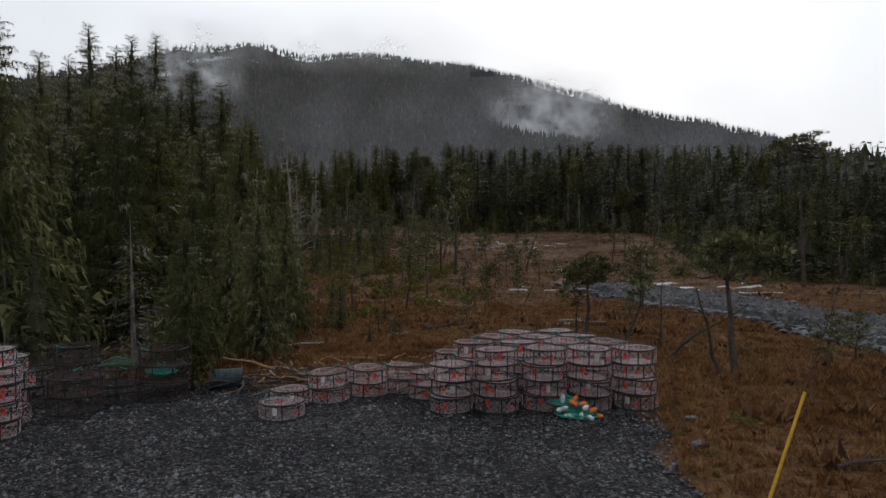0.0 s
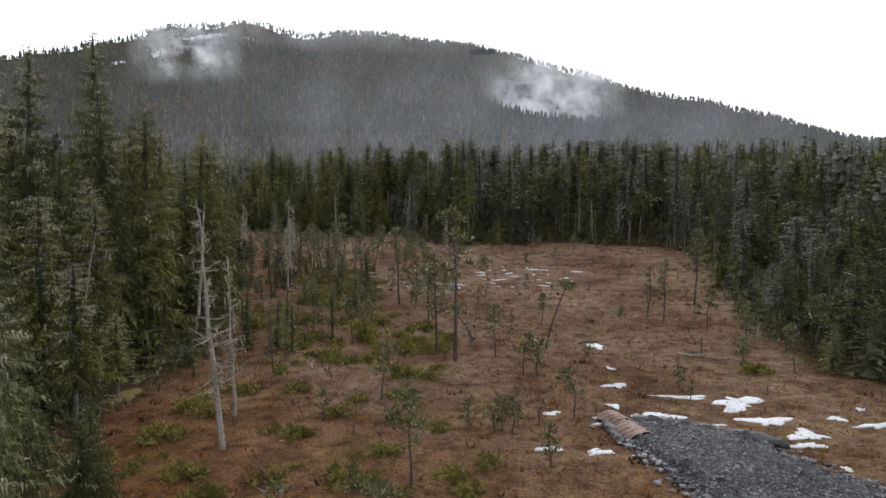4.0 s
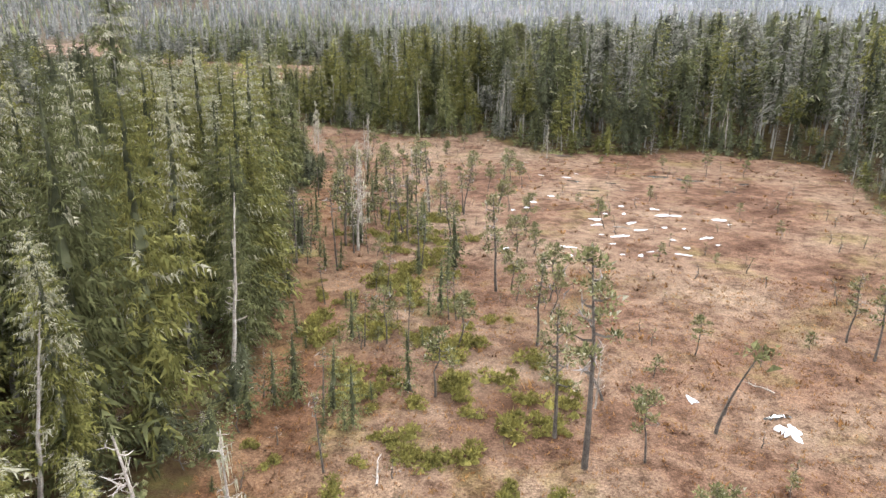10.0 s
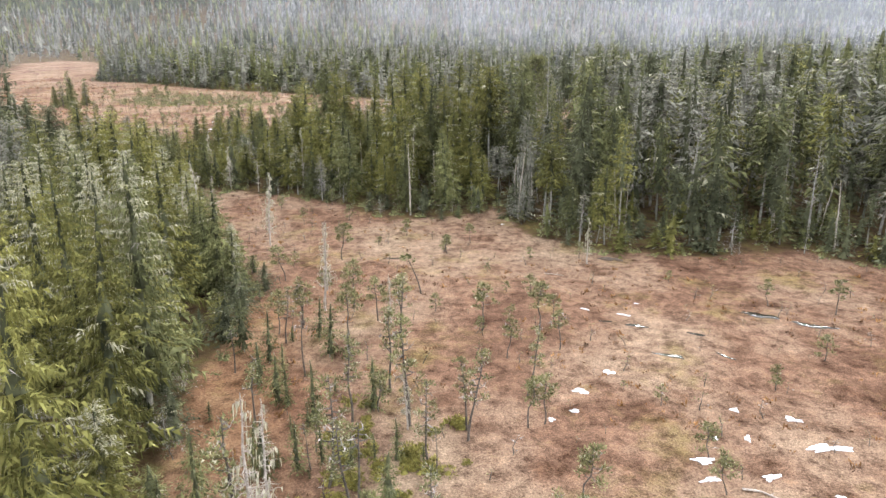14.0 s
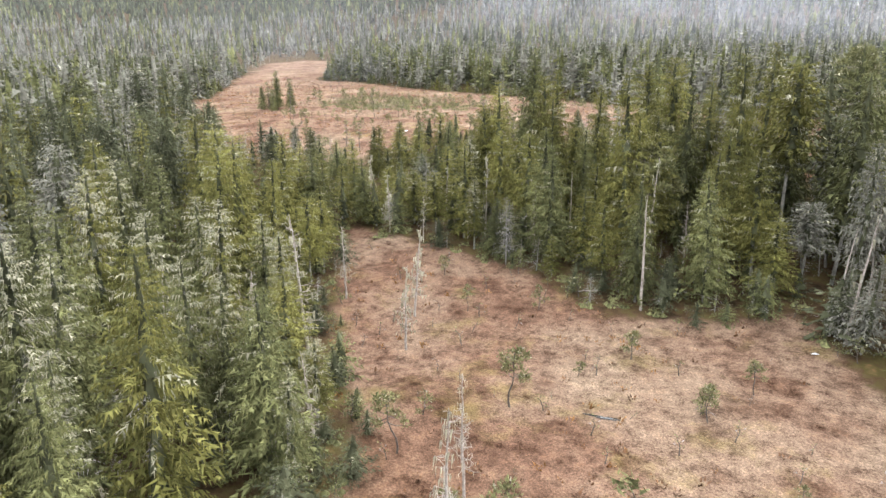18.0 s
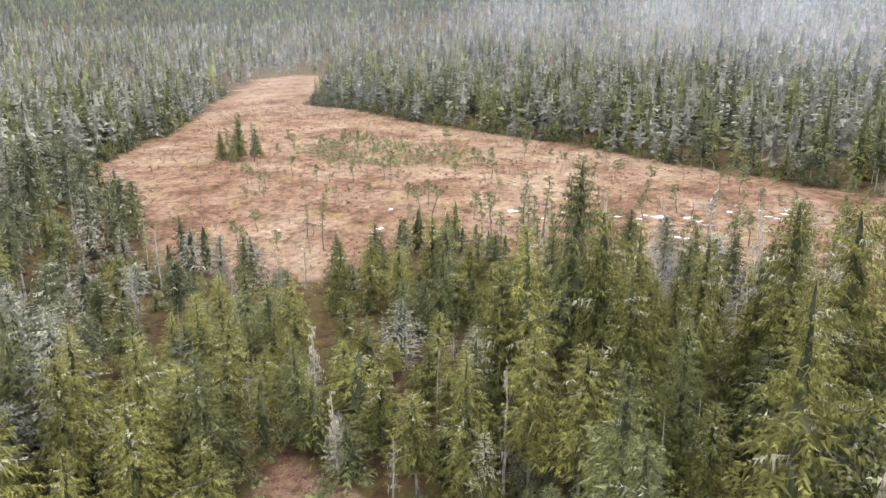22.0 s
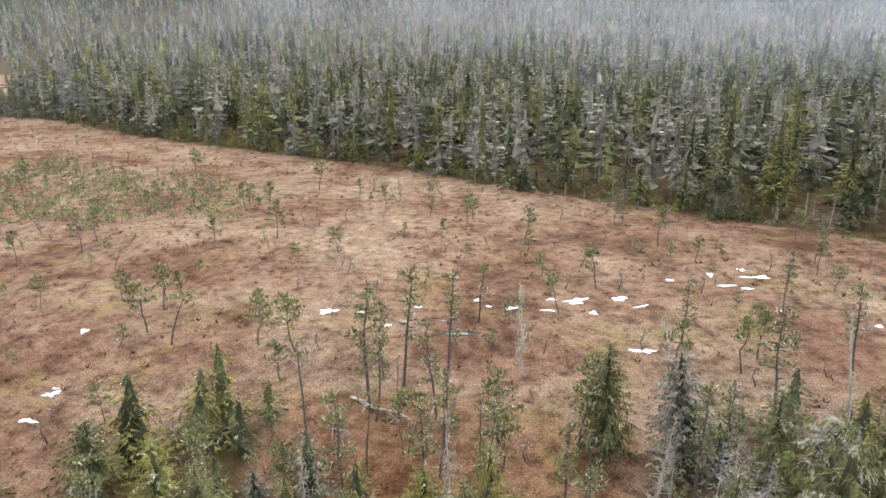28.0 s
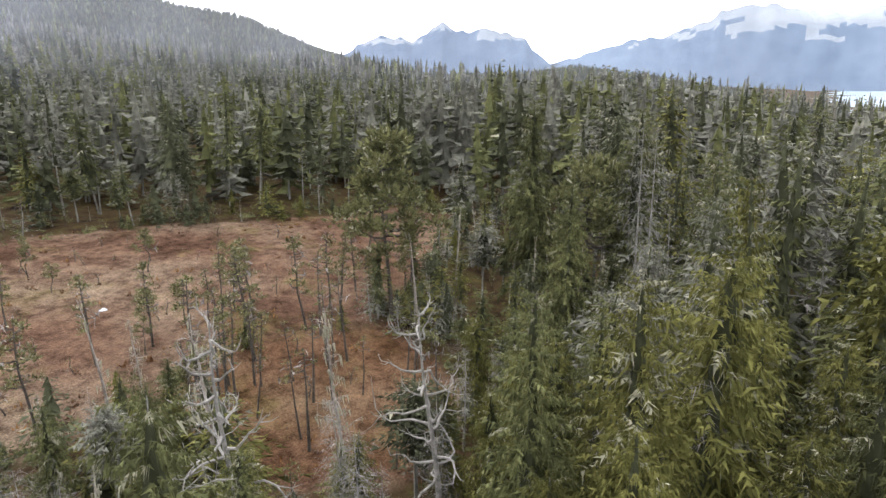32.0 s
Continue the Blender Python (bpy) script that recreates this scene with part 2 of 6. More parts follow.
class Soup:
    """Triangles of several materials, gathered and then made into one mesh."""

    def __init__(self):
        self.v, self.f, self.m, self.n = [], [], [], 0

    def tri(self, a, b, c, m):
        self.v += [a, b, c]
        self.f.append((self.n, self.n + 1, self.n + 2))
        self.m.append(m)
        self.n += 3

    def tube(self, points, radii, m, sides=5):
        points = [np.asarray(p, float) for p in points]
        start = self.n
        for i, (p, r) in enumerate(zip(points, radii)):
            way = points[min(i + 1, len(points) - 1)] - points[max(i - 1, 0)]
            way = way / (np.linalg.norm(way) + 1e-9)
            side = np.cross(way, (0.13, 0.31, 1.0) if abs(way[2]) < 0.9 else (1.0, 0.2, 0.1))
            side /= np.linalg.norm(side)
            other = np.cross(way, side)
            for k in range(sides):
                a = 2 * math.pi * k / sides
                self.v.append(p + r * (math.cos(a) * side + math.sin(a) * other))
        self.n += sides * len(points)
        for i in range(len(points) - 1):
            for k in range(sides):
                a, b = start + i * sides + k, start + i * sides + (k + 1) % sides
                self.f += [(a, b, b + sides), (a, b + sides, a + sides)]
                self.m += [m, m]

    def cone(self, ring, tip, m):
        """One ragged tier: a ring and its tip."""
        k, n = self.n, len(ring)
        self.v += list(ring) + [tip]
        self.f += [(k + j, k + (j + 1) % n, k + n) for j in range(n)]
        self.m += [m] * n
        self.n += n + 1

    def arrays(self, only=None):
        v, f, m = np.array(self.v, float), np.array(self.f, int), np.array(self.m, int)
        if only is not None:
            keep = np.isin(m, only)
            f, m = f[keep], m[keep]
            used, back = np.unique(f, return_inverse=True)
            v, f = v[used], back.reshape(-1, 3)
        return v, f, m


def conifer(seed, h, r, branches, sprays, low=0.12, lichen=0.1, droop=0.35, bare=0.0, trunk_sides=6, blunt=0.75, core=0.3, whorl=5, lush=1.0, slim=0.6):
    """A spruce, hemlock or cedar: whorls of boughs, each a flat drooping frond: 0 trunk, 1 needles, 2 lichen, 3 bare
    twigs, 4 dark core painted as inner shade.
    """
    rng = np.random.default_rng(seed)
    s = Soup()
    bend = rng.normal(0, 0.012 * h, 2)
    axis = lambda u: np.stack([bend[0] * np.sin(2.4 * u), bend[1] * np.sin(1.9 * u), u * h], -1)  # noqa: E731
    steps = 7 if sprays > 8 else 3
    s.tube([axis(u) for u in np.linspace(-0.02, 0.99, steps)], [max(0.0105 * h * (1 - u) ** 0.9, 0.012) for u in np.linspace(0, 1, steps)], 0, trunk_sides)
    tiers = 9 if sprays > 8 else (6 if branches > 20 else 4)
    # Finer crowns get a dark core, the shade between boughs put into colour.
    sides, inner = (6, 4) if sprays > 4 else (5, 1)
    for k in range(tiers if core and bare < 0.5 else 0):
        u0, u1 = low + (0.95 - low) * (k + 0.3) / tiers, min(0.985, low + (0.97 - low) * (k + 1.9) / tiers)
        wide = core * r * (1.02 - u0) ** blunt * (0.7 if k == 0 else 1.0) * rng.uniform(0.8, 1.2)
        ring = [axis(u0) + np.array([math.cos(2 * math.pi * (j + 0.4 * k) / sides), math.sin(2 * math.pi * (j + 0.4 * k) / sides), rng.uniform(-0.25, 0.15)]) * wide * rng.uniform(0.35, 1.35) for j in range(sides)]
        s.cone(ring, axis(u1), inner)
    segs = max(1, sprays // 2)
    i = np.arange(branches)
    u = low + (0.985 - low) * ((i // whorl + 0.85 * rng.random(branches)) / (branches / whorl)) ** 0.85
    full = np.minimum(1.0, (u - low) / 0.15 + 0.35)
    length = r * (1.02 - u) ** blunt * full * rng.uniform(0.55, 1.15, branches) + 0.016 * h
    a = i * 2.39996 + rng.normal(0, 0.3, branches)
    out = np.stack([np.cos(a), np.sin(a), 0 * a], -1)[:, None]
    side = np.stack([-np.sin(a), np.cos(a), 0 * a], -1)[:, None]
    up = np.array([0.0, 0.0, 1.0])
    far = length[:, None, None]
    q = np.linspace(0.1, 1.0, segs + 1)[None, :, None]
    fall = (0.7 * droop * (1.2 - 0.75 * u) * rng.uniform(0.6, 1.3, branches))[:, None, None]
    rise = (0.1 + 0.35 * u ** 2)[:, None, None]
    spine = axis(u)[:, None] + out * far * q + side * far * rng.normal(0, 0.12, (branches, 1, 1)) * q * q + up * far * (rise * q - fall * q * q)
    spine[:, 1:] += rng.normal(0, 0.035, (branches, segs, 3)) * far
    middle = (spine[:, :-1] + spine[:, 1:]) / 2
    qm = (q[:, :-1] + q[:, 1:]) / 2
    shape = (branches, segs, 1)
    tips = []
    for sign in (1, -1):
        turned = rng.uniform(0.2, 1.4, shape)
        twig = lush * far * (0.44 * (1.02 - qm) ** 0.7 + 0.12) * rng.uniform(0.35, 1.4, shape)
        tips.append(middle + (out * np.cos(turned) + side * sign * np.sin(turned)) * twig + up * twig * rng.normal(-0.4, 0.4, shape))
    hang = far * rng.uniform(0.14, 0.36, shape) * (1.15 - 0.5 * qm) * (0.5 + droop)
    tips.append(middle + out * 0.12 * far * rng.random(shape) - up * hang)
    thin = spine[:, :-1] + (spine[:, 1:] - spine[:, :-1]) * 0.14
    dead = rng.random(branches) < bare
    mossy = rng.random(branches) < lichen * (0.1 + 1.75 * u ** 3)
    n = s.n
    ids = n + np.arange(branches * (segs + 1)).reshape(branches, segs + 1)
    n = n + branches * (segs + 1)
    per = branches * segs
    thin_ids = n + np.arange(per).reshape(branches, segs)
    n = n + per
    slim_ids = n + np.arange(per).reshape(branches, segs)
    n = n + per
    blocks = [spine.reshape(-1, 3), thin.reshape(-1, 3), (spine[:, :-1] + (spine[:, 1:] - spine[:, :-1]) * slim).reshape(-1, 3)]
    for k, tip in enumerate(tips):
        tip_ids = n + np.arange(per).reshape(branches, segs)
        n = n + per
        blocks.append(tip.reshape(-1, 3))
        second = np.where(dead[:, None], thin_ids, slim_ids)
        keep = (rng.random((branches, segs)) < (0.92, 0.92, 0.85)[k]) & ~(dead[:, None] & (k == 2))
        kinds = np.where(dead[:, None], 3, np.where(mossy[:, None] & (rng.random((branches, segs)) < 0.7), 2, 1))
        s.f += [tuple(t) for t in np.stack([ids[:, :-1], second, tip_ids], -1)[keep]]
        s.m += list(kinds[keep])
    s.v += list(np.concatenate(blocks))
    s.n = n
    return s


def spire(seed, h=20.0, r=3.0):
    """A distant conifer: three ragged tiers."""
    rng = np.random.default_rng(seed)
    s = Soup()
    kind = 2 if rng.random() < 0.05 else 1
    for low, high, wide in ((0.06, 0.5, 1.0), (0.32, 0.75, 0.7), (0.58, 1.0, 0.42)):
        turn_to = rng.uniform(0, 6.28)
        ring = [np.array([math.cos(turn_to + a) * r * wide * rng.uniform(0.7, 1.2), math.sin(turn_to + a) * r * wide * rng.uniform(0.7, 1.2), (low + rng.uniform(-0.05, 0.05)) * h]) for a in (0, 2.1, 4.2)]
        s.cone(ring, np.array([0, 0, high * h]), kind)
    return s


def shore_pine(seed, h, clumps, size, crook=0.12, crown_from=0.45, leafy=1.0, tris=16, wide=0.28, needle=1, lichen=0.06, stout=1.0):
    """A stunted bog pine: a crooked trunk, bent limbs and tufts of needles at their ends."""
    rng = np.random.default_rng(seed)
    s = Soup()
    knots = np.cumsum(rng.normal(0, crook * h * 0.33, (6, 2)), 0)
    knots -= knots[0]
    axis = lambda u: np.array([np.interp(u * 5, range(6), knots[:, 0]), np.interp(u * 5, range(6), knots[:, 1]), u * h])  # noqa: E731
    s.tube([axis(u) for u in np.linspace(-0.03, 1, 8)], [stout * (0.02 + 0.013 * h) * (1.05 - 0.85 * u) for u in np.linspace(0, 1, 8)], 0, 6)
    for i in range(clumps):
        u = crown_from + (1 - crown_from) * (i + 0.5) / clumps
        turn_to = i * 2.4 + rng.normal(0, 0.6)
        reach = wide * h * (1.15 - 0.75 * (u - crown_from) / (1.001 - crown_from)) * rng.uniform(0.4, 1.1) * (0.15 if i == clumps - 1 else 1)
        end = axis(u) + np.array([math.cos(turn_to) * reach, math.sin(turn_to) * reach, reach * rng.uniform(-0.1, 0.45)])
        mid = axis(u) * 0.5 + end * 0.5 + np.array([0, 0, -0.12 * reach])
        s.tube([axis(u), mid, end], [0.008 * h + 0.006, 0.006 * h + 0.004, 0.006], 0, 3)
        if rng.random() > leafy:
            for _ in range(4):
                tip = end + rng.normal(0, 0.6 * size, 3)
                s.tri(end, mid * 0.3 + end * 0.7 + rng.normal(0, 0.02, 3), tip, 3)
            continue
        for j in range(int(tris * 2.6)):
            d = rng.normal(0, 1, 3)
            d /= np.linalg.norm(d)
            centre = end + d * size * rng.uniform(0.1, 1.0) * np.array([1.15, 1.15, 0.6])
            p = d * size * rng.uniform(0.2, 0.55) + np.array([0, 0, 0.16 * size])
            q = np.cross(d, rng.normal(0, 1, 3)) * 0.1 * size
            s.tri(centre + q, centre - q, centre + p, 2 if rng.random() < lichen else needle)
    return s


def bare_snag(seed, h, limbs, lichen=0.5, top_lean=0.05, long=0.12):
    """A dead standing trunk with broken limbs and hanging lichen: 0 wood, 2 lichen."""
    rng = np.random.default_rng(seed)
    s = Soup()
    lean = rng.normal(0, top_lean * h, 2)
    axis = lambda u: np.array([lean[0] * u * u, lean[1] * u * u, u * h])  # noqa: E731
    s.tube([axis(u) + np.append(rng.normal(0, 0.004 * h, 2), 0) for u in np.linspace(-0.02, 1, 9)], [(0.03 + 0.011 * h) * (1.02 - 0.88 * u) for u in np.linspace(0, 1, 9)], 0, 7)
    for i in range(limbs):
        u = rng.uniform(0.25, 0.99)
        turn_to, reach = rng.uniform(0, 6.28), long * h * (1.25 - u) * rng.uniform(0.3, 1.2)
        end = axis(u) + np.array([math.cos(turn_to), math.sin(turn_to), rng.uniform(-0.3, 0.55)]) * reach
        third = axis(u) * 0.65 + end * 0.35 + rng.normal(0, 0.09 * reach, 3) - np.array([0, 0, 0.1 * reach])
        mid = axis(u) * 0.3 + end * 0.7 + rng.normal(0, 0.13 * reach, 3)
        thick = 0.0035 * h * min(1.0, 0.35 + reach / (0.12 * h))
        s.tube([axis(u), third, mid, end], [thick, thick * 0.8, thick * 0.55, 0.008], 0, 4)
        for _ in range(rng.integers(1, 4)):
            foot = (third, mid)[rng.integers(0, 2)]
            tip = foot + rng.normal(0, 0.24 * reach, 3) + np.array([0, 0, 0.06 * reach])
            s.tube([foot, foot * 0.5 + tip * 0.5 + rng.normal(0, 0.06 * reach, 3), tip], [thick * 0.5, thick * 0.35, 0.006], 0, 3)
        if rng.random() < lichen:
            for at in (mid, end):
                w = rng.uniform(0.03, 0.11)
                s.tri(at + np.array([w, 0, 0]), at + np.array([-w * 0.5, w, 0.03]), at + np.array([0.02, 0, -rng.uniform(0.3, 0.9)]), 2)
    return s


def gnarled_snag(seed, h, limbs):
    """A dead cedar, bleached: a stout twisting trunk and limbs that curl upwards."""
    rng = np.random.default_rng(seed)
    s = Soup()
    ph = rng.uniform(0, 6.28, 2)
    axis = lambda u: np.array([0.02 * h * math.sin(5 * u + ph[0]), 0.02 * h * math.sin(4 * u + ph[1]), u * h])  # noqa: E731
    s.tube([axis(u) for u in np.linspace(-0.02, 1, 14)], [0.0145 * h * (1.03 - 0.9 * u) for u in np.linspace(0, 1, 14)], 0, 8)
    for i in range(limbs):
        u = 0.35 + 0.64 * (i + rng.random()) / limbs
        at, a = axis(u), i * 2.4 + rng.normal(0, 0.4)
        step = 0.04 * h * (1.35 - u) * rng.uniform(0.6, 1.3)
        way = np.array([math.cos(a), math.sin(a), rng.uniform(-0.35, 0.2)])
        line = [at]
        for k in range(6):
            at = at + way * step
            line.append(at)
            way = way + rng.normal(0, 0.38, 3) + np.array([0, 0, 0.22])
            way /= np.linalg.norm(way)
            if k > 1:
                twig = way + rng.normal(0, 0.8, 3)
                s.tube([at, at + twig * step * 0.5, at + (twig + np.array([0, 0, 0.5])) * step * 0.9], [0.0022 * h, 0.0015 * h, 0.006], 0, 3)
        s.tube(line, [0.005 * h * (1.1 - 0.9 * k / 6) for k in range(7)], 0, 5)
    return s


def low_shrub(seed, size, sprays):
    """A low spreading evergreen shrub: a lumpy mound of short sprays."""
    rng = np.random.default_rng(seed)
    s = Soup()
    lobes = [(rng.normal(0, 0.42 * size), rng.normal(0, 0.42 * size), rng.uniform(0.3, 0.6) * size, rng.uniform(0.35, 0.75) * size) for _ in range(6)]
    for i in range(sprays * 4):
        lx_, ly_, lr, lh = lobes[i % 6]
        a, q = rng.uniform(0, 6.28), math.sqrt(rng.random())
        out = np.array([math.cos(a) * q, math.sin(a) * q, math.sqrt(1 - q * q)])
        at = np.array([lx_ + out[0] * lr, ly_ + out[1] * lr, max(0.03, out[2] * lh)])
        tip = at + (out + rng.normal(0, 0.4, 3)) * 0.2 * size
        across = np.cross(out, rng.normal(0, 1, 3)) * 0.055 * size
        s.tri(at + across, at - across, tip, 1)
    for lx_, ly_, lr, lh in lobes:
        ring = [np.array([lx_ + 0.75 * lr * math.cos(k * 1.05), ly_ + 0.75 * lr * math.sin(k * 1.05), 0.0]) for k in range(6)]
        for k in range(6):
            s.tri(ring[k], ring[(k + 1) % 6], np.array([lx_, ly_, 0.7 * lh]), 1)
        s.tube([(0, 0, 0), (lx_, ly_, 0.5 * lh)], [0.03 * size, 0.012 * size], 0, 3)
    return s


def scatter(templates, x, y, z, scale, which, turns, lean=0.03, seed=5, widen=False):
    """Many copies of triangle soups joined into one array: corners, triangles, materials."""
    vs, fs, ms, n = [], [], [], 0
    rng = np.random.default_rng(seed)
    spread = np.clip(scale, 0.3, 1) ** -0.55 * rng.uniform(0.72, 1.28, len(scale)) if widen else np.ones(len(scale))
    for k, (v, f, m) in enumerate(templates):
        pick = np.nonzero(which == k)[0]
        if not len(pick):
            continue
        sc = scale[pick][:, None]
        c, s_ = np.cos(turns[pick])[:, None] * spread[pick][:, None], np.sin(turns[pick])[:, None] * spread[pick][:, None]
        tilt = rng.normal(0, lean, (2, len(pick), 1))
        px = (v[None, :, 0] * c - v[None, :, 1] * s_ + tilt[0] * v[None, :, 2]) * sc + x[pick][:, None]
        py = (v[None, :, 0] * s_ + v[None, :, 1] * c + tilt[1] * v[None, :, 2]) * sc + y[pick][:, None]
        pz = v[None, :, 2] * sc + z[pick][:, None]
        vs.append(np.stack([px, py, pz], -1).reshape(-1, 3))
        fs.append((f[None] + (n + np.arange(len(pick)) * len(v))[:, None, None]).reshape(-1, 3))
        ms.append(np.tile(m, len(pick)))
        n += len(pick) * len(v)
    return np.concatenate(vs), np.concatenate(fs), np.concatenate(ms)


# ---- ground: one sheet to the horizon ----
def ground_material():
    m = bpy.data.materials.new("bog_ground")
    m.use_nodes = True
    n, l = m.node_tree.nodes, m.node_tree.links
    p = n["Principled BSDF"]
    p.inputs["Roughness"].default_value, p.inputs["Specular IOR Level"].default_value = 0.95, 0.03
    where = n.new("ShaderNodeNewGeometry")

    def noise_at(scale, detail=5, rough=0.6):
        node = n.new("ShaderNodeTexNoise")
        node.inputs["Scale"].default_value, node.inputs["Detail"].default_value, node.inputs["Roughness"].default_value = scale, detail, rough
        l.new(where.outputs["Position"], node.inputs["Vector"])
        return node.outputs["Fac"]

    def ramp(source, *stops):
        node = n.new("ShaderNodeValToRGB")
        node.color_ramp.elements[0].position, node.color_ramp.elements[0].color = stops[0][0], (*stops[0][1], 1)
        node.color_ramp.elements[1].position, node.color_ramp.elements[1].color = stops[-1][0], (*stops[-1][1], 1)
        for at, colour in stops[1:-1]:
            node.color_ramp.elements.new(at).color = (*colour, 1)
        l.new(source, node.inputs[0])
        return node.outputs[0]

    def mix(fac, a, b, mode="MIX"):
        node = n.new("ShaderNodeMixRGB")
        node.blend_type = mode
        if isinstance(fac, float):
            node.inputs[0].default_value = fac
        else:
            l.new(fac, node.inputs[0])
        l.new(a, node.inputs[1])
        l.new(b, node.inputs[2])
        return node.outputs[0]

    patches = ramp(noise_at(0.055, 6, 0.65), (0.30, (0.066, 0.035, 0.024)), (0.45, (0.112, 0.067, 0.047)), (0.55, (0.139, 0.094, 0.069)), (0.68, (0.162, 0.119, 0.088)))
    tufts = ramp(noise_at(0.75, 6, 0.7), (0.3, (0.28, 0.22, 0.2)), (0.44, (0.8, 0.78, 0.76)), (0.55, (1.1, 1.1, 1.1)), (0.7, (1.42, 1.4, 1.32)))
    blades = ramp(noise_at(6.0, 4, 0.75), (0.3, (0.5, 0.47, 0.45)), (0.7, (1.35, 1.35, 1.3)))
    rust = ramp(noise_at(0.09, 6, 0.65), (0.3, (0.055, 0.024, 0.011)), (0.45, (0.104, 0.049, 0.022)), (0.58, (0.135, 0.077, 0.039)), (0.7, (0.162, 0.112, 0.063)))
    near = n.new("ShaderNodeAttribute")
    near.attribute_name = "rust"
    streaks = ramp(noise_at(0.22, 6, 0.7), (0.34, (0.62, 0.58, 0.54)), (0.47, (0.95, 0.94, 0.92)), (0.62, (1.1, 1.1, 1.08)))
    olive = ramp(noise_at(0.3, 4, 0.6), (0.0, (0.1, 0.085, 0.03)), (1.0, (0.13, 0.1, 0.04)))
    where_olive = ramp(noise_at(0.13, 6, 0.7), (0.54, (0, 0, 0)), (0.66, (0.55, 0.55, 0.55)))
    base = mix(where_olive, mix(near.outputs["Fac"], patches, rust), olive)
    bog = mix(1.0, mix(1.0, mix(1.0, base, streaks, "MULTIPLY"), tufts, "MULTIPLY"), blades, "MULTIPLY")
    moss = ramp(noise_at(0.5, 5, 0.65), (0.32, (0.02, 0.013, 0.008)), (0.5, (0.055, 0.035, 0.018)), (0.62, (0.06, 0.05, 0.018)), (0.75, (0.12, 0.072, 0.035)))
    cover = n.new("ShaderNodeAttribute")
    cover.attribute_name = "woodland"
    ragged = n.new("ShaderNodeMath")
    ragged.operation = "ADD"
    l.new(cover.outputs["Fac"], ragged.inputs[0])
    l.new(noise_at(0.25, 5), ragged.inputs[1])
    step = n.new("ShaderNodeMapRange")
    step.inputs["From Min"].default_value, step.inputs["From Max"].default_value = 0.85, 1.15
    l.new(ragged.outputs[0], step.inputs["Value"])
    l.new(mix(step.outputs[0], bog, moss), p.inputs["Base Color"])
    relief = n.new("ShaderNodeBump")
    relief.inputs["Strength"].default_value, relief.inputs["Distance"].default_value = 0.8, 0.25
    height = n.new("ShaderNodeMath")
    height.operation = "ADD"
    l.new(noise_at(0.9, 6, 0.7), height.inputs[0])
    l.new(noise_at(5.0, 4, 0.7), height.inputs[1])
    l.new(height.outputs[0], relief.inputs["Height"])
    l.new(relief.outputs[0], p.inputs["Normal"])
    return m


def spaced(fine_from, fine_to, step, far_from, far_to, growth=1.045):
    """Even steps in the middle, wider and wider ones outwards."""
    some = list(np.arange(fine_from, fine_to + step, step))
    for sign, end in ((1, far_to), (-1, far_from)):
        at, d = (some[-1], step) if sign > 0 else (some[0], step)
        while (at < end) if sign > 0 else (at > end):
            d *= growth
            at += sign * d
            some = some + [at] if sign > 0 else [at] + some
    return np.array(some)


gx, gy = spaced(-130, 75, 1.5, -4500, 4800), spaced(-12, 320, 1.5, -2500, 4800)
GX, GY = np.meshgrid(gx, gy)
fine_part = np.clip((420 - np.hypot(GX, GY - 150)) / 100, 0, 1)
hummock = fine_part * (0.16 * rough_noise(GX, GY, 2.3, 1) + 0.22 * rough_noise(GX, GY, 6.5, 4)) * np.clip((np.hypot(GX, GY) - 21) / 8, 0, 1)
GZ = land(GX, GY) + hummock
sea = (GX > 1500) & (GY < 3000)
idx = np.arange(GX.size).reshape(GX.shape)
quads = np.stack([idx[:-1, :-1], idx[:-1, 1:], idx[1:, 1:], idx[1:, :-1]], -1).reshape(-1, 4)
ground_mesh = mesh_from("ground", np.stack([GX, GY, GZ], -1).reshape(-1, 3), quads, [ground_material()], smooth=True)
woods_mask = np.clip(open_land(GX, GY) / 4 + 0.4, 0, 1)
attribute = ground_mesh.attributes.new("woodland", "FLOAT", "POINT")
attribute.data.foreach_set("value", woods_mask.ravel().astype(np.float32))
rusty = np.clip(-np.minimum(edge_distance(GX, GY, HOLLOW), edge_distance(GX, GY, CLEARING)) / 3, 0, 0.5) + np.clip((72 - GY) / 40, 0, 1) * 0.85 + np.clip((GX + 6 + 0.22 * (GY - 60)) / -10, 0, 1) * 0.5 * np.clip((165 - GY) / 25, 0, 1)
ground_mesh.attributes.new("rust", "FLOAT", "POINT").data.foreach_set("value", np.clip(rusty, 0, 1).ravel().astype(np.float32))
ground = tagged(new("ground", ground_mesh), "orange-brown muskeg bog with mossy forest floor beyond", "ground", kind="structure")

# ---- forests ----
rng = np.random.default_rng(11)
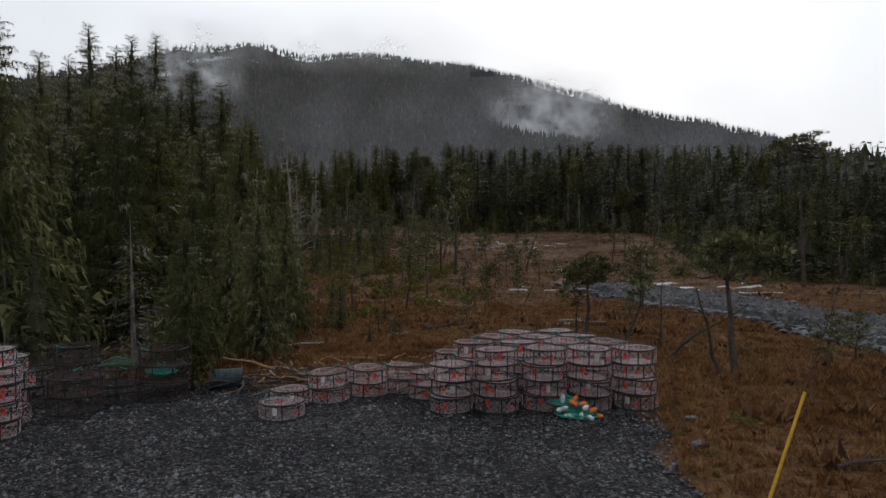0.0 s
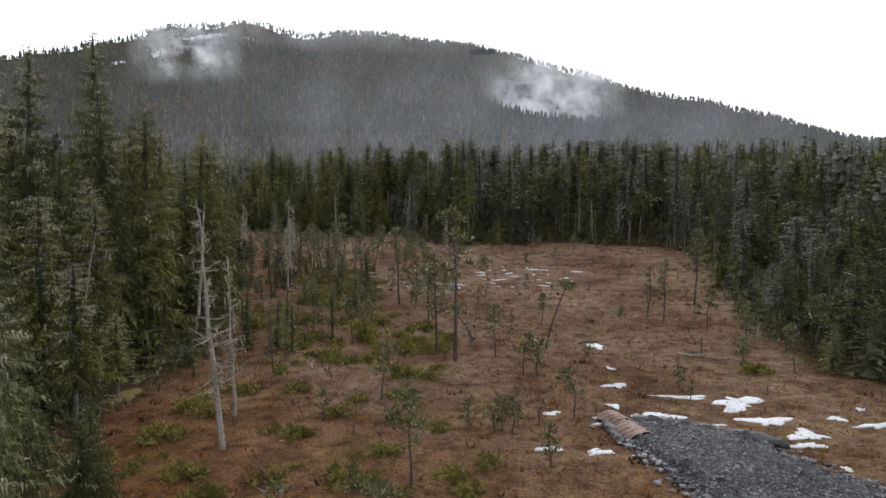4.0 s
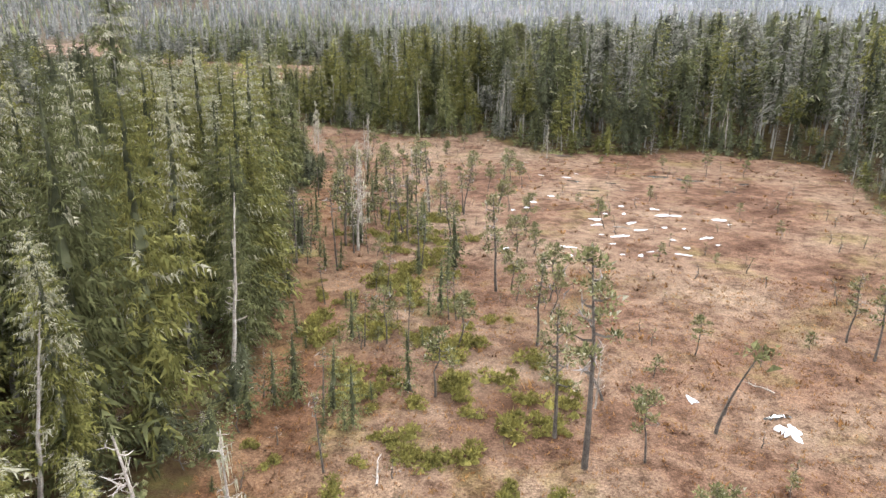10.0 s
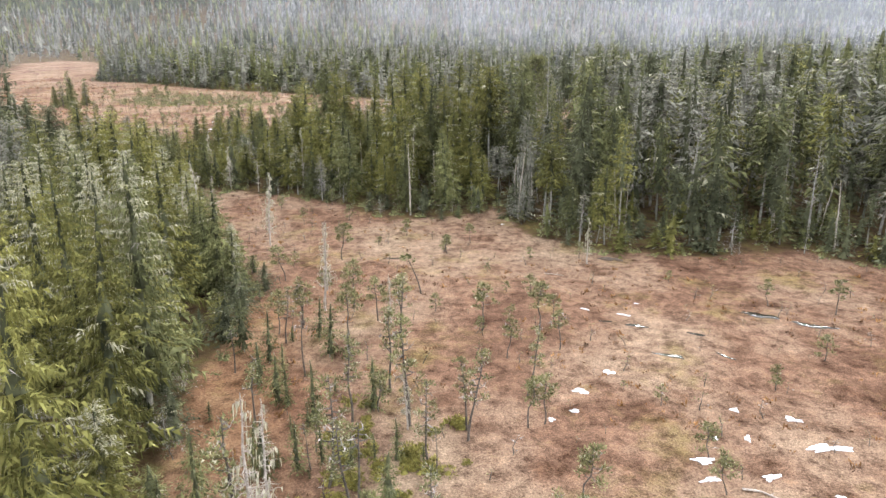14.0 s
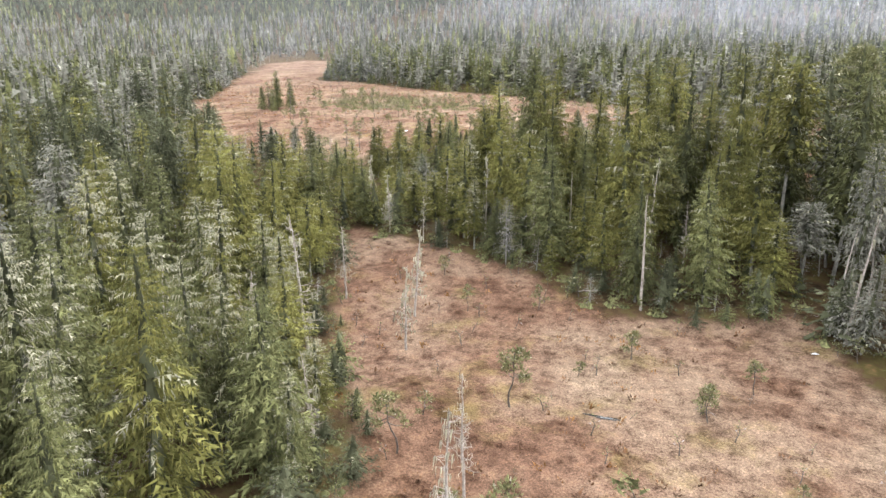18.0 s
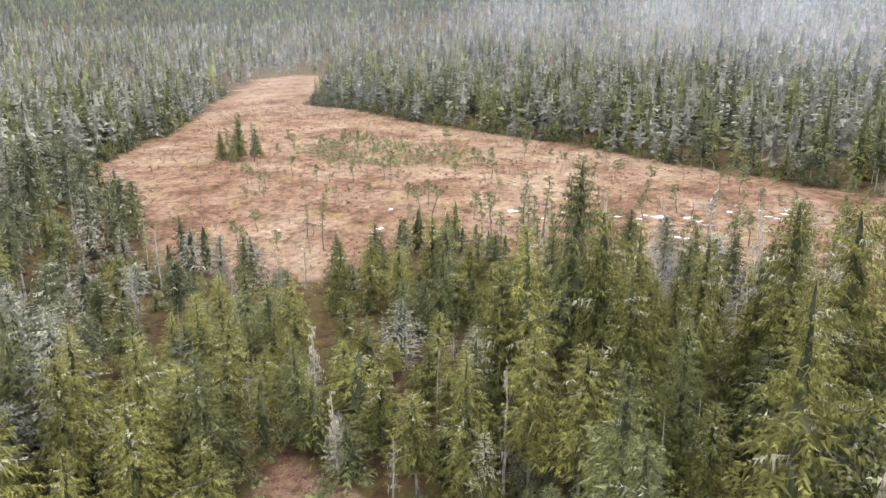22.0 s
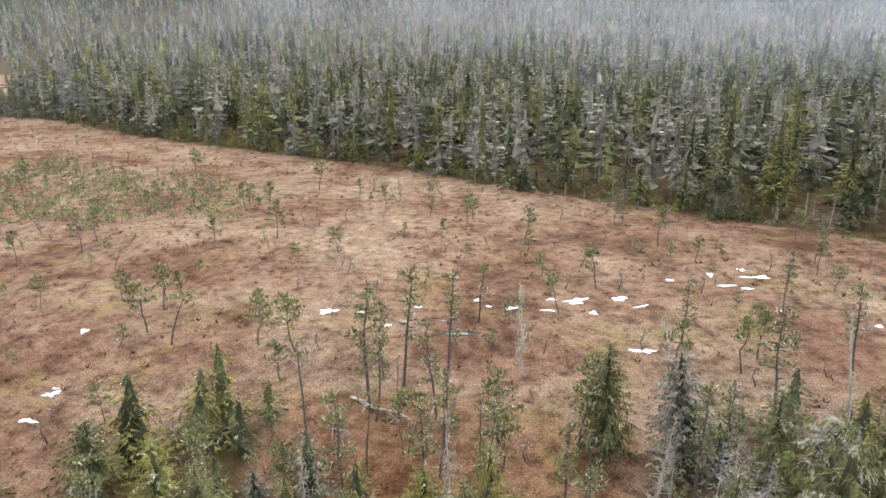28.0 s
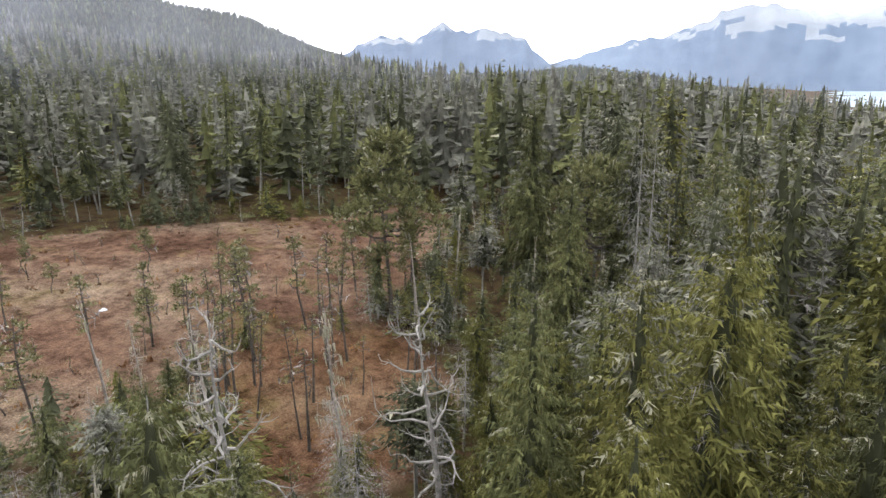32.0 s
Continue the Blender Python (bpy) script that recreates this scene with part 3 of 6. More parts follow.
# crown's reach, where it begins, lichen, droop, dead boughs, how blunt
HIGH = [conifer(101 + k, 20, r, 225, 24, low, li, dr, ba, blunt=bl, core=0.2, lush=0.52) for k, (r, low, li, dr, ba, bl) in enumerate(
    [(4.3, 0.05, 0.12, 0.6, 0.04, 0.75), (3.8, 0.12, 0.5, 0.7, 0.08, 0.7), (4.7, 0.04, 0.05, 0.55, 0.03, 0.8), (3.3, 0.2, 0.62, 0.65, 0.12, 0.6), (4.0, 0.1, 0.1, 0.55, 0.05, 0.55), (3.8, 0.25, 0.05, 0.5, 0.06, 0.42)])]
FORMS = [(4.7, 0.1, 0.03, 0.55, 0.04, 0.8), (4.0, 0.3, 0.08, 0.6, 0.08, 0.6), (5.2, 0.08, 0.05, 0.5, 0.04, 0.85), (3.5, 0.4, 0.1, 0.55, 0.1, 0.5), (4.4, 0.25, 0.04, 0.5, 0.06, 0.5), (2.4, 0.3, 0.1, 0.5, 0.8, 0.6), (4.6, 0.45, 0.05, 0.4, 0.04, 0.36)]
FINE = [conifer(231 + k, 20, r * 0.95, 190, 10, low, li, dr, ba, 4, bl, 0.22, 5, 0.6) for k, (r, low, li, dr, ba, bl) in enumerate(FORMS)]
MID = [conifer(201 + k, 20, r, 92, 6, low, li, dr, ba, 3, bl, 0.26, 5, 0.85) for k, (r, low, li, dr, ba, bl) in enumerate(FORMS)]
LOW = [conifer(301 + k, 20, r, 34, 2, low, li, 0.55, ba, 3, bl, 0.42, 5, 1.1, 1.0) for k, (r, low, li, ba, bl) in enumerate(
    [(4.9, 0.06, 0.0, 0.0, 0.85), (4.4, 0.12, 0.03, 0.0, 0.7), (5.2, 0.06, 0.0, 0.0, 0.9), (3.9, 0.15, 0.04, 0.06, 0.6), (4.6, 0.2, 0.0, 0.0, 0.5)])]
BACK = [conifer(351 + k, 20, r, 13, 2, low, li, 0.55, 0, 3, bl, 0.55, 3, 1.2, 1.0) for k, (r, low, li, bl) in enumerate([(5.0, 0.08, 0.04, 0.9), (4.6, 0.15, 0.1, 0.8), (5.3, 0.08, 0.04, 0.95), (4.2, 0.2, 0.16, 0.7)])]
YOUNG = [conifer(371 + k, 20, r, 52, 4, 0.03, li, 0.5, ba, 3, bl, 0.3, 5, 0.75) for k, (r, li, ba, bl) in enumerate([(6.2, 0.03, 0.0, 0.8), (7.0, 0.04, 0.05, 0.7), (5.6, 0.06, 0.1, 0.6), (4.4, 0.1, 0.85, 0.7)])]
BUSHY = [conifer(381 + k, 20, r, 110, 8, 0.03, li, 0.5, ba, 4, bl, 0.3, 5, 0.5, 0.45) for k, (r, li, ba, bl) in enumerate([(6.2, 0.04, 0.02, 0.8), (7.0, 0.06, 0.04, 0.65), (5.4, 0.12, 0.1, 0.6), (4.2, 0.1, 0.85, 0.7)])]
TINY = [spire(401 + k, 20, 4.0 + 0.4 * (k % 3)) for k in range(6)]
FOREST_MATERIALS = [BARK_GREY, NEEDLE, LICHEN, TWIG, NEEDLE_DARK_AND_SHADE, NEEDLE_GREY, NEEDLE_OLIVE]


def jittered(x0, x1, y0, y1, step):
    """Uneven spots about a step apart."""
    a, b = np.meshgrid(np.arange(x0, x1, step), np.arange(y0, y1, step))
    a = a + rng.uniform(-0.48, 0.48, a.shape) * step
    b = b + rng.uniform(-0.48, 0.48, b.shape) * step
    return a.ravel(), b.ravel()


WAY = [(0, 0), (0.5, 18), (-1, 30), (-7, 86), (-12, 115), (-31, 155), (-48, 190), (-60, 217)]


def way_distance(x, y):
    best = np.full(np.shape(x), 1e9)
    for (ax, ay), (bx, by) in zip(WAY, WAY[1:]):
        dx, dy = bx - ax, by - ay
        s = np.clip(((x - ax) * dx + (y - ay) * dy) / (dx * dx + dy * dy), 0, 1)
        best = np.minimum(best, np.hypot(x - ax - s * dx, y - ay - s * dy))
    return best


def stand(name, label, templates, x, y, h, materials, seed, shades=(1, 4, 4, 5, 6)):
    """A stretch of woodland as one object of many trees."""
    which = np.random.default_rng(seed).integers(0, len(templates), len(x))
    tones = []
    for k, t in enumerate(templates):
        for tone in shades:
            tv, tf, tm = t.arrays()
            tones.append((tv, tf, np.where(tm == 1, tone, tm)))
    which = which * len(shades) + np.random.default_rng(seed + 2).integers(0, len(shades), len(x))
    v, f, m = scatter(tones, x, y, land(x, y) - 0.1, h / 20.0, which, np.random.default_rng(seed + 1).uniform(0, 6.28, len(x)), seed=seed, widen=True)
    return tagged(new(name, mesh_from(name, v, f, materials, m)), label, "forest", kind="stuff")


# the woods within a few hundred metres
tx, ty = jittered(-330, 190, 8, 520, 4.8)
away = open_land(tx, ty)
near_way = way_distance(tx, ty)
keep = (away > 1.0) & (rng.random(len(tx)) < np.where((tx > -125) & (tx < -30) & (ty > 222) & (ty < 270), 0.5, 0.86)) & (ty > 8) & (ty - 60 > -0.6 * np.abs(tx) - 25) & ((tx < 60) | (ty > 60 - 0.3 * (tx - 60)))
tx, ty, away, near_way = tx[keep], ty[keep], away[keep], near_way[keep]
tall = np.clip(9 + 1.1 * away, 8, 21) * rng.uniform(0.7, 1.25, len(tx)) * np.where(ty > 260, 0.85, 1.0)
def tallest(x, y):
    """How high the woods grow: low in the wet strips, high on the rise behind the near bog."""
    top = np.full(np.shape(x), 19.0)
    top = np.where((x > -45) & (y > 175) & (y < 300), 23.0, top)
    top = np.where((x + 60 < 2.6 * (y - 216)) & (x > -60) & (y > 222) & (y < 270), 9.0, top)
    top = np.where((x <= -58) & (x > -125) & (y > 200) & (y < 265), 10.0, top)
    top = np.where((x < -9) & (x > -75) & (y < 128), np.where(y > 64, 20.5, 15.0), top)
    top = np.where((x < -5) & (y < 46), 10.5, top)
    top = np.where((x > 20) & (y < 150), 12.5, top)
    top = np.where((x > 24) & (x < 52) & (y > 40) & (y < 92), 8.5, top)
    return np.where(y > 300, 17.0, top)


tall = np.minimum(np.clip(8 + 1.2 * away + np.where((tx < -9) & (ty < 128) & (ty > 64), 7 + away, 0), 6, 30), tallest(tx, ty)) * (0.42 + 0.72 * rng.random(len(tx)) ** 0.75)
close = near_way < 48
middle = ~close & (near_way < 115)
rest = ~close & ~middle & (rng.random(len(tx)) < 0.85)
order = np.argsort(near_way[close])
cx, cy, ch = tx[close][order], ty[close][order], tall[close][order]
N_NEAR = min(250, len(cx))
trees_near = []
for k, s in enumerate(HIGH):
    tree = new("spruce")
    for name, kinds, mats in (("trunk", [0], [BARK_GREY]), ("crown", [1, 2, 3, 4], [BARK, (NEEDLE_OLIVE, NEEDLE, NEEDLE, NEEDLE_OLIVE, NEEDLE_OLIVE, NEEDLE_OLIVE)[k], LICHEN, TWIG, NEEDLE_DARK_AND_SHADE])):
        v, f, m = s.arrays(kinds)
        ob = new(name, mesh_from(name, v, f, mats, m if len(mats) > 1 else None))
        ob.parent = tree
    tagged(tree, "tall dark green spruce with drooping branches and hanging lichen", "tree", "near forest trees")
    trees_near.append(tree)
for i in range(N_NEAR):
    k = ((0, 2, 4, 5) if cy[i] > 178 else (1, 0, 3, 2))[i % 4] if i >= len(HIGH) else i
    m = pose(cx[i], cy[i], float(land(cx[i], cy[i])) - 0.1, rng.normal(0, 1.2), rng.normal(0, 1.2), rng.uniform(0, 360)) @ Matrix.Diagonal((*[ch[i] / 20.0 * min(1.8, (20.0 / ch[i]) ** 0.55) * rng.uniform(0.8, 1.25)] * 2, ch[i] / 20.0, 1))
    if i < len(HIGH):
        trees_near[k].matrix_basis = m
    else:
        copy = copy_thing(trees_near[k], Matrix())
        copy.matrix_basis = m
for name, label, forms, ex_, ey_, eh_, seed in (("near_stand_trees", "grey-green spruce and hemlock close beside the bogs", FINE, cx[N_NEAR:], cy[N_NEAR:], ch[N_NEAR:], 20), ("forest_edge_trees", "spruce and hemlock woods behind the forest edge", MID, tx[middle], ty[middle], tall[middle], 21)):
    green = (ey_ > 185) & (ex_ > -130)
    stand(name, label, forms, ex_[~green], ey_[~green], eh_[~green], FOREST_MATERIALS, seed, (1, 4, 4, 5, 6))
    # Grey tones here stand in for haze that no curtain gives.
    stand(name, "olive green spruce woods on the rise between the bogs", forms, ex_[green], ey_[green], eh_[green], FOREST_MATERIALS, seed + 40, (1, 4, 1, 5, 5, 6))
qx, qy = jittered(-125, -2, 206, 268, 3.4)
away = open_land(qx, qy)
keep = (away > -1.0) & (tallest(qx, qy) < 12) & (rng.random(len(qx)) < 0.42)
qx, qy = qx[keep], qy[keep]
stand("thicket_trees", "bushy young spruce and cedar thicket before the upper bog", BUSHY, qx, qy, rng.uniform(2.5, 8.0, len(qx)), FOREST_MATERIALS, 23, (1, 6, 6, 5))
wx, wy = jittered(-120, 80, 12, 262, 2.7)
keep = (open_land(wx, wy) > -0.8) & (open_land(wx, wy) < 40) & (way_distance(wx, wy) < 85) & (rng.random(len(wx)) < 0.66) & ~((tallest(wx, wy) < 12) & (wy > 200)) & (wy - 50 > -0.8 * np.abs(wx) - 25)
wx, wy = wx[keep], wy[keep]
bx, by = jittered(-260, 60, 255, 440, 3.1)
away = open_land(bx, by)
keep = (away > -0.8) & (away < 6.5) & (rng.random(len(bx)) < 0.7)
wx, wy = np.r_[wx, bx[keep]], np.r_[wy, by[keep]]
beside = way_distance(wx, wy) < 34
young = rng.uniform(1.2, 6.5, len(wx))
# Both stands lean to the dark tone, in place of shade under the trees.
stand("undergrowth_trees", "young spruce and hemlock under the tall trees", YOUNG, wx[~beside], wy[~beside], young[~beside], FOREST_MATERIALS, 24, (1, 4, 4, 6))
stand("undergrowth_trees", "dense young hemlock at the foot of the forest edge", BUSHY, wx[beside], wy[beside], 0.8 * young[beside], FOREST_MATERIALS, 25, (1, 4, 4))
stand("forest_behind", "grey-green spruce forest on the lower slope", LOW, tx[rest], ty[rest], tall[rest], FOREST_MATERIALS, 31, (1, 4, 5, 5))
# the slope behind
fx, fy = jittered(-1000, 1100, 120, 1150, 11.8)
r, a = np.hypot(fx, fy - 100), np.degrees(np.arctan2(fx, fy - 100))
keep = ((fx < -330) | (fx > 190) | (fy > 520)) & (r < 1050) & (a > -72) & (a < 88) & (open_land(fx, fy) > 2) & (rng.random(len(fx)) < 0.92)
fx, fy = fx[keep], fy[keep]
# Grey tones put part of the slope's haze into the needle colour.
stand("slope_forest", "hazy spruce forest on the mountain's foot", BACK, fx, fy, rng.uniform(10, 25, len(fx)), FOREST_MATERIALS, 41, (5, 1, 5, 4))
mx, my = jittered(-2300, 2300, 500, 2700, 14.0)
r, a = np.hypot(mx, my - 100), np.degrees(np.arctan2(mx, my - 100))
keep = (r > 1040) & (r < 2560) & (a > -70) & (a < 80) & (rng.random(len(mx)) < 0.9)
mx, my = mx[keep], my[keep]
stand("mountain_forest", "dark forest covering the mountainside", TINY, mx, my, rng.uniform(12, 27, len(mx)), FOREST_MATERIALS, 51, (4, 4, 4, 1))

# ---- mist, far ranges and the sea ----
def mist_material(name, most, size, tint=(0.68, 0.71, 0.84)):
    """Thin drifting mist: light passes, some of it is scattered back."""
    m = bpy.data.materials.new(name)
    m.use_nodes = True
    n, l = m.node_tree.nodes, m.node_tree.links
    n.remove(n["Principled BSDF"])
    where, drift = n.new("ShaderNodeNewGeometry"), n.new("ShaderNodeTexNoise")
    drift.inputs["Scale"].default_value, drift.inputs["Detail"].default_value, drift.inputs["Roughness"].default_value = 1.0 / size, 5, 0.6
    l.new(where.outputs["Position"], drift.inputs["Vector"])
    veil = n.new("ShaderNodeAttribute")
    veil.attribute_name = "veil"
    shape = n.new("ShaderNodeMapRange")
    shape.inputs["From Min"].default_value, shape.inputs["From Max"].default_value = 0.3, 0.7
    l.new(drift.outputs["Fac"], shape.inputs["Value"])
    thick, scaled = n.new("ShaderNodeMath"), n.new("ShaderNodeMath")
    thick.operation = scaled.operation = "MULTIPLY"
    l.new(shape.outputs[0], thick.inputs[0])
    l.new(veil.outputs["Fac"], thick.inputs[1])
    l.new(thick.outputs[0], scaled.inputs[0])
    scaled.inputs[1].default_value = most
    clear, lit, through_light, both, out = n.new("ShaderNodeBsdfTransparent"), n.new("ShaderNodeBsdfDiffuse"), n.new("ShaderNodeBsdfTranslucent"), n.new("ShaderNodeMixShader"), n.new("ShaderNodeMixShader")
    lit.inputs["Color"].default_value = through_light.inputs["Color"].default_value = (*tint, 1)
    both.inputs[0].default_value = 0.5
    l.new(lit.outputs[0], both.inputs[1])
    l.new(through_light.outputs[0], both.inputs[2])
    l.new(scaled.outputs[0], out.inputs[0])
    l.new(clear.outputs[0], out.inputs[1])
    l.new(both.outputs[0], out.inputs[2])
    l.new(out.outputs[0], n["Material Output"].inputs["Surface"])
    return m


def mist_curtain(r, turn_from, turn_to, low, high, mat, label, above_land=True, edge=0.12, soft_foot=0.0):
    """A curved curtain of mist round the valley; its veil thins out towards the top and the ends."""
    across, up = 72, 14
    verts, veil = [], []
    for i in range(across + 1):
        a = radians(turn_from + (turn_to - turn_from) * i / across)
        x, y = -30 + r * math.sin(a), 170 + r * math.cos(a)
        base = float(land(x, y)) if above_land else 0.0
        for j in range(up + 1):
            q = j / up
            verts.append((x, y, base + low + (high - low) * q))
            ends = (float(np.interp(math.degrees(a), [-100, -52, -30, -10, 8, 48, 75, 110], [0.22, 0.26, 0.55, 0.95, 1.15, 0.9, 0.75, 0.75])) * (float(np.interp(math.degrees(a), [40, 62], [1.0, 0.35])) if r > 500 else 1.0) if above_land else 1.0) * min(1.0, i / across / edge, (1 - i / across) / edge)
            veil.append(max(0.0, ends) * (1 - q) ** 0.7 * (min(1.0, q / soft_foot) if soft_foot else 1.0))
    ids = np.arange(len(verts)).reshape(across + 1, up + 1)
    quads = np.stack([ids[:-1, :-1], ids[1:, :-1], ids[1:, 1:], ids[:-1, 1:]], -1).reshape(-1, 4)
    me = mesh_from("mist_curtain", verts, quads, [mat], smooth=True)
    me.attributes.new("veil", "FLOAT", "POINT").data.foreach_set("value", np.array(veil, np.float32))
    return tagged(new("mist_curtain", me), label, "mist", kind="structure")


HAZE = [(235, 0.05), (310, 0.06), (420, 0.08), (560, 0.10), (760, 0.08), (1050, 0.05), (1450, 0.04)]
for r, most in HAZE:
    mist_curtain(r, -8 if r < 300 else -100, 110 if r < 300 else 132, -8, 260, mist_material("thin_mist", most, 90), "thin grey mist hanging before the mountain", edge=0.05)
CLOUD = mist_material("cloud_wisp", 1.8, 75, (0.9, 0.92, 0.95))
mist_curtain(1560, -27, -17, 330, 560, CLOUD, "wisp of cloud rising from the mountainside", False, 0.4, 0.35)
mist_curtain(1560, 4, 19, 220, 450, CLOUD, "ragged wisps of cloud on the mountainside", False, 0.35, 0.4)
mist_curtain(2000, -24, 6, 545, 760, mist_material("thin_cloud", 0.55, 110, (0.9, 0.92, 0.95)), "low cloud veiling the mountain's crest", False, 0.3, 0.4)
# Distance haze is put into the slopes' blue; snow dimmed to show against sky.
RANGE_HAZE_BLUE = material("far_slopes_haze_blue", (0.085, 0.115, 0.17), (0.125, 0.16, 0.22), 0.002, 0.95, 0, fine=5)
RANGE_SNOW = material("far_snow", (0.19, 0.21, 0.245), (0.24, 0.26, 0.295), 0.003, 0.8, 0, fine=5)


def far_range(turns, rises, r, label):
    """A far mountain range: a rising face with snow on its higher parts."""
    across, up = 110, 16
    verts, index = [], []
    for i in range(across + 1):
        t = turns[0] + (turns[-1] - turns[0]) * i / across
        top = float(np.interp(t, turns, rises)) * (1 + 0.07 * float(rough_noise(t * 30, 0, 14, 2)))
        for j in range(up + 1):
            q, a = j / up, radians(t)
            rr = r + 420 * q + 14 * float(rough_noise(t * 40, q * 60, 22, 5))
            verts.append((-30 + rr * math.sin(a), 170 + rr * math.cos(a), -60 + (top + 60) * q))
    ids = np.arange(len(verts)).reshape(across + 1, up + 1)
    quads = np.stack([ids[:-1, :-1], ids[1:, :-1], ids[1:, 1:], ids[:-1, 1:]], -1).reshape(-1, 4)
    for q in quads:
        c = np.mean([verts[k] for k in q], axis=0)
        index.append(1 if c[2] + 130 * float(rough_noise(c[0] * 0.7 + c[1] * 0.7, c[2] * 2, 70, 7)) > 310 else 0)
    return tagged(new("far_range", mesh_from("far_range", verts, quads, [RANGE_HAZE_BLUE, RANGE_SNOW], index, True)), label, "mountains", kind="structure")


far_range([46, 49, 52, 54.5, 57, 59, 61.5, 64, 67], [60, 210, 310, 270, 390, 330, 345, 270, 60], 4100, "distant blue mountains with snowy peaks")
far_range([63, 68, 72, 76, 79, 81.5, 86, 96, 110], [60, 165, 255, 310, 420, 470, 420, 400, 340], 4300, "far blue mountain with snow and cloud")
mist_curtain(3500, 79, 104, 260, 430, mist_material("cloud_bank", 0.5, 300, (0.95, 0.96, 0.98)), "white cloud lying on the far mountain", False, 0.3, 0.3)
SEA = material("grey_sea", (0.30, 0.36, 0.40), (0.42, 0.48, 0.52), 0.004, 0.2, 0.05)
tagged(new("sea", mesh_from("sea", [(1350, -2400, -46), (4700, -2400, -46), (4700, 2600, -46), (1350, 2600, -46)], [(0, 1, 2, 3)], [SEA])), "pale grey sea inlet beyond the forest", "water", kind="structure")

# ---- bog helpers ----
def ground_z(x, y):
    """The height of the ground sheet."""
    x, y = np.asarray(x, float), np.asarray(y, float)
    fine_here = np.clip((420 - np.hypot(x, y - 150)) / 100, 0, 1)
    return land(x, y) + fine_here * (0.16 * rough_noise(x, y, 2.3, 1) + 0.22 * rough_noise(x, y, 6.5, 4)) * np.clip((np.hypot(x, y) - 21) / 8, 0, 1)


def tree_thing(name, soup, label, category, group, materials=FOREST_MATERIALS):
    """A tree as an empty with a trunk and a crown; its materials may differ from the forest's."""
    thing = new(name)
    for piece, kinds in (("trunk", [0]), ("crown", [1, 4]), ("lichen", [2]), ("dead_twig", [3])):
        v, f, m = soup.arrays(kinds)
        if len(f):
            ob = new(piece, mesh_from(piece, v, f, [materials[k] for k in kinds if k < len(materials)], np.where(m == 4, 1, 0)))
            ob.parent = thing
            if piece in ("lichen", "dead_twig"):
                tagged(ob, kind="stuff")
    return tagged(thing, label, category, group)


def plant(models, heights, spots, seed, lean=2.0, group_label=None):
    """Sets a copy of one of the models at each (x, y, height); the first use of a model is the model itself."""
    rng = np.random.default_rng(seed)
    used = set()
    for i, (x, y, h) in enumerate(spots):
        k = int(rng.integers(0, len(models)))
        m = pose(x, y, float(ground_z(x, y)) - 0.06, rng.normal(0, lean), rng.normal(0, lean), rng.uniform(0, 360)) @ Matrix.Scale(max(h, 0.15) / heights[k], 4)
        ob = models[k]
        if k in used:
            ob = copy_thing(models[k], Matrix())
        used.add(k)
        ob.matrix_basis = m
    for k, ob in enumerate(models):
        if k not in used:
            for o in (*ob.children_recursive, ob):
                bpy.data.objects.remove(o)


PINE_MATERIALS = [BARK, NEEDLE_PINE, LICHEN, TWIG]
CEDAR_MATERIALS = [BARK, NEEDLE_YELLOW, LICHEN, TWIG]
SNAG_MATERIALS = [BARK_PALE, NEEDLE, LICHEN, BARK_PALE]


def pine_models(tag):
    small = [tree_thing("bog_pine", shore_pine(500 + k + tag, 2.2, 9, 0.34, 0.16, 0.25, 0.95, 22, 0.3), "small bushy shore pine standing in the bog", "tree", "bog pines", PINE_MATERIALS) for k in range(3)]
    middle = [tree_thing("bog_pine", shore_pine(520 + k + tag, 4.5, 12, 0.46, 0.13, 0.5, 0.85, 26, 0.24), "stunted shore pine with tufted crown in the bog", "tree", "bog pines", PINE_MATERIALS) for k in range(4)]
    tall = [tree_thing("bog_pine", shore_pine(540 + k + tag, 9.0, 20, 0.5, 0.05, 0.42, 0.65, 22, 0.12, lichen=0.12), "tall thin shore pine with a sparse crown", "tree", "bog pines", PINE_MATERIALS) for k in range(4)]
    return small, middle, tall


def plant_pines(spots, seed, tag):
    small, middle, tall = pine_models(tag)
    plant(small, [2.2] * 3, [s for s in spots if s[2] < 3], seed)
    plant(middle, [4.5] * 4, [s for s in spots if 3 <= s[2] < 6], seed + 1)
    plant(tall, [9.0] * 4, [s for s in spots if s[2] >= 6], seed + 2)


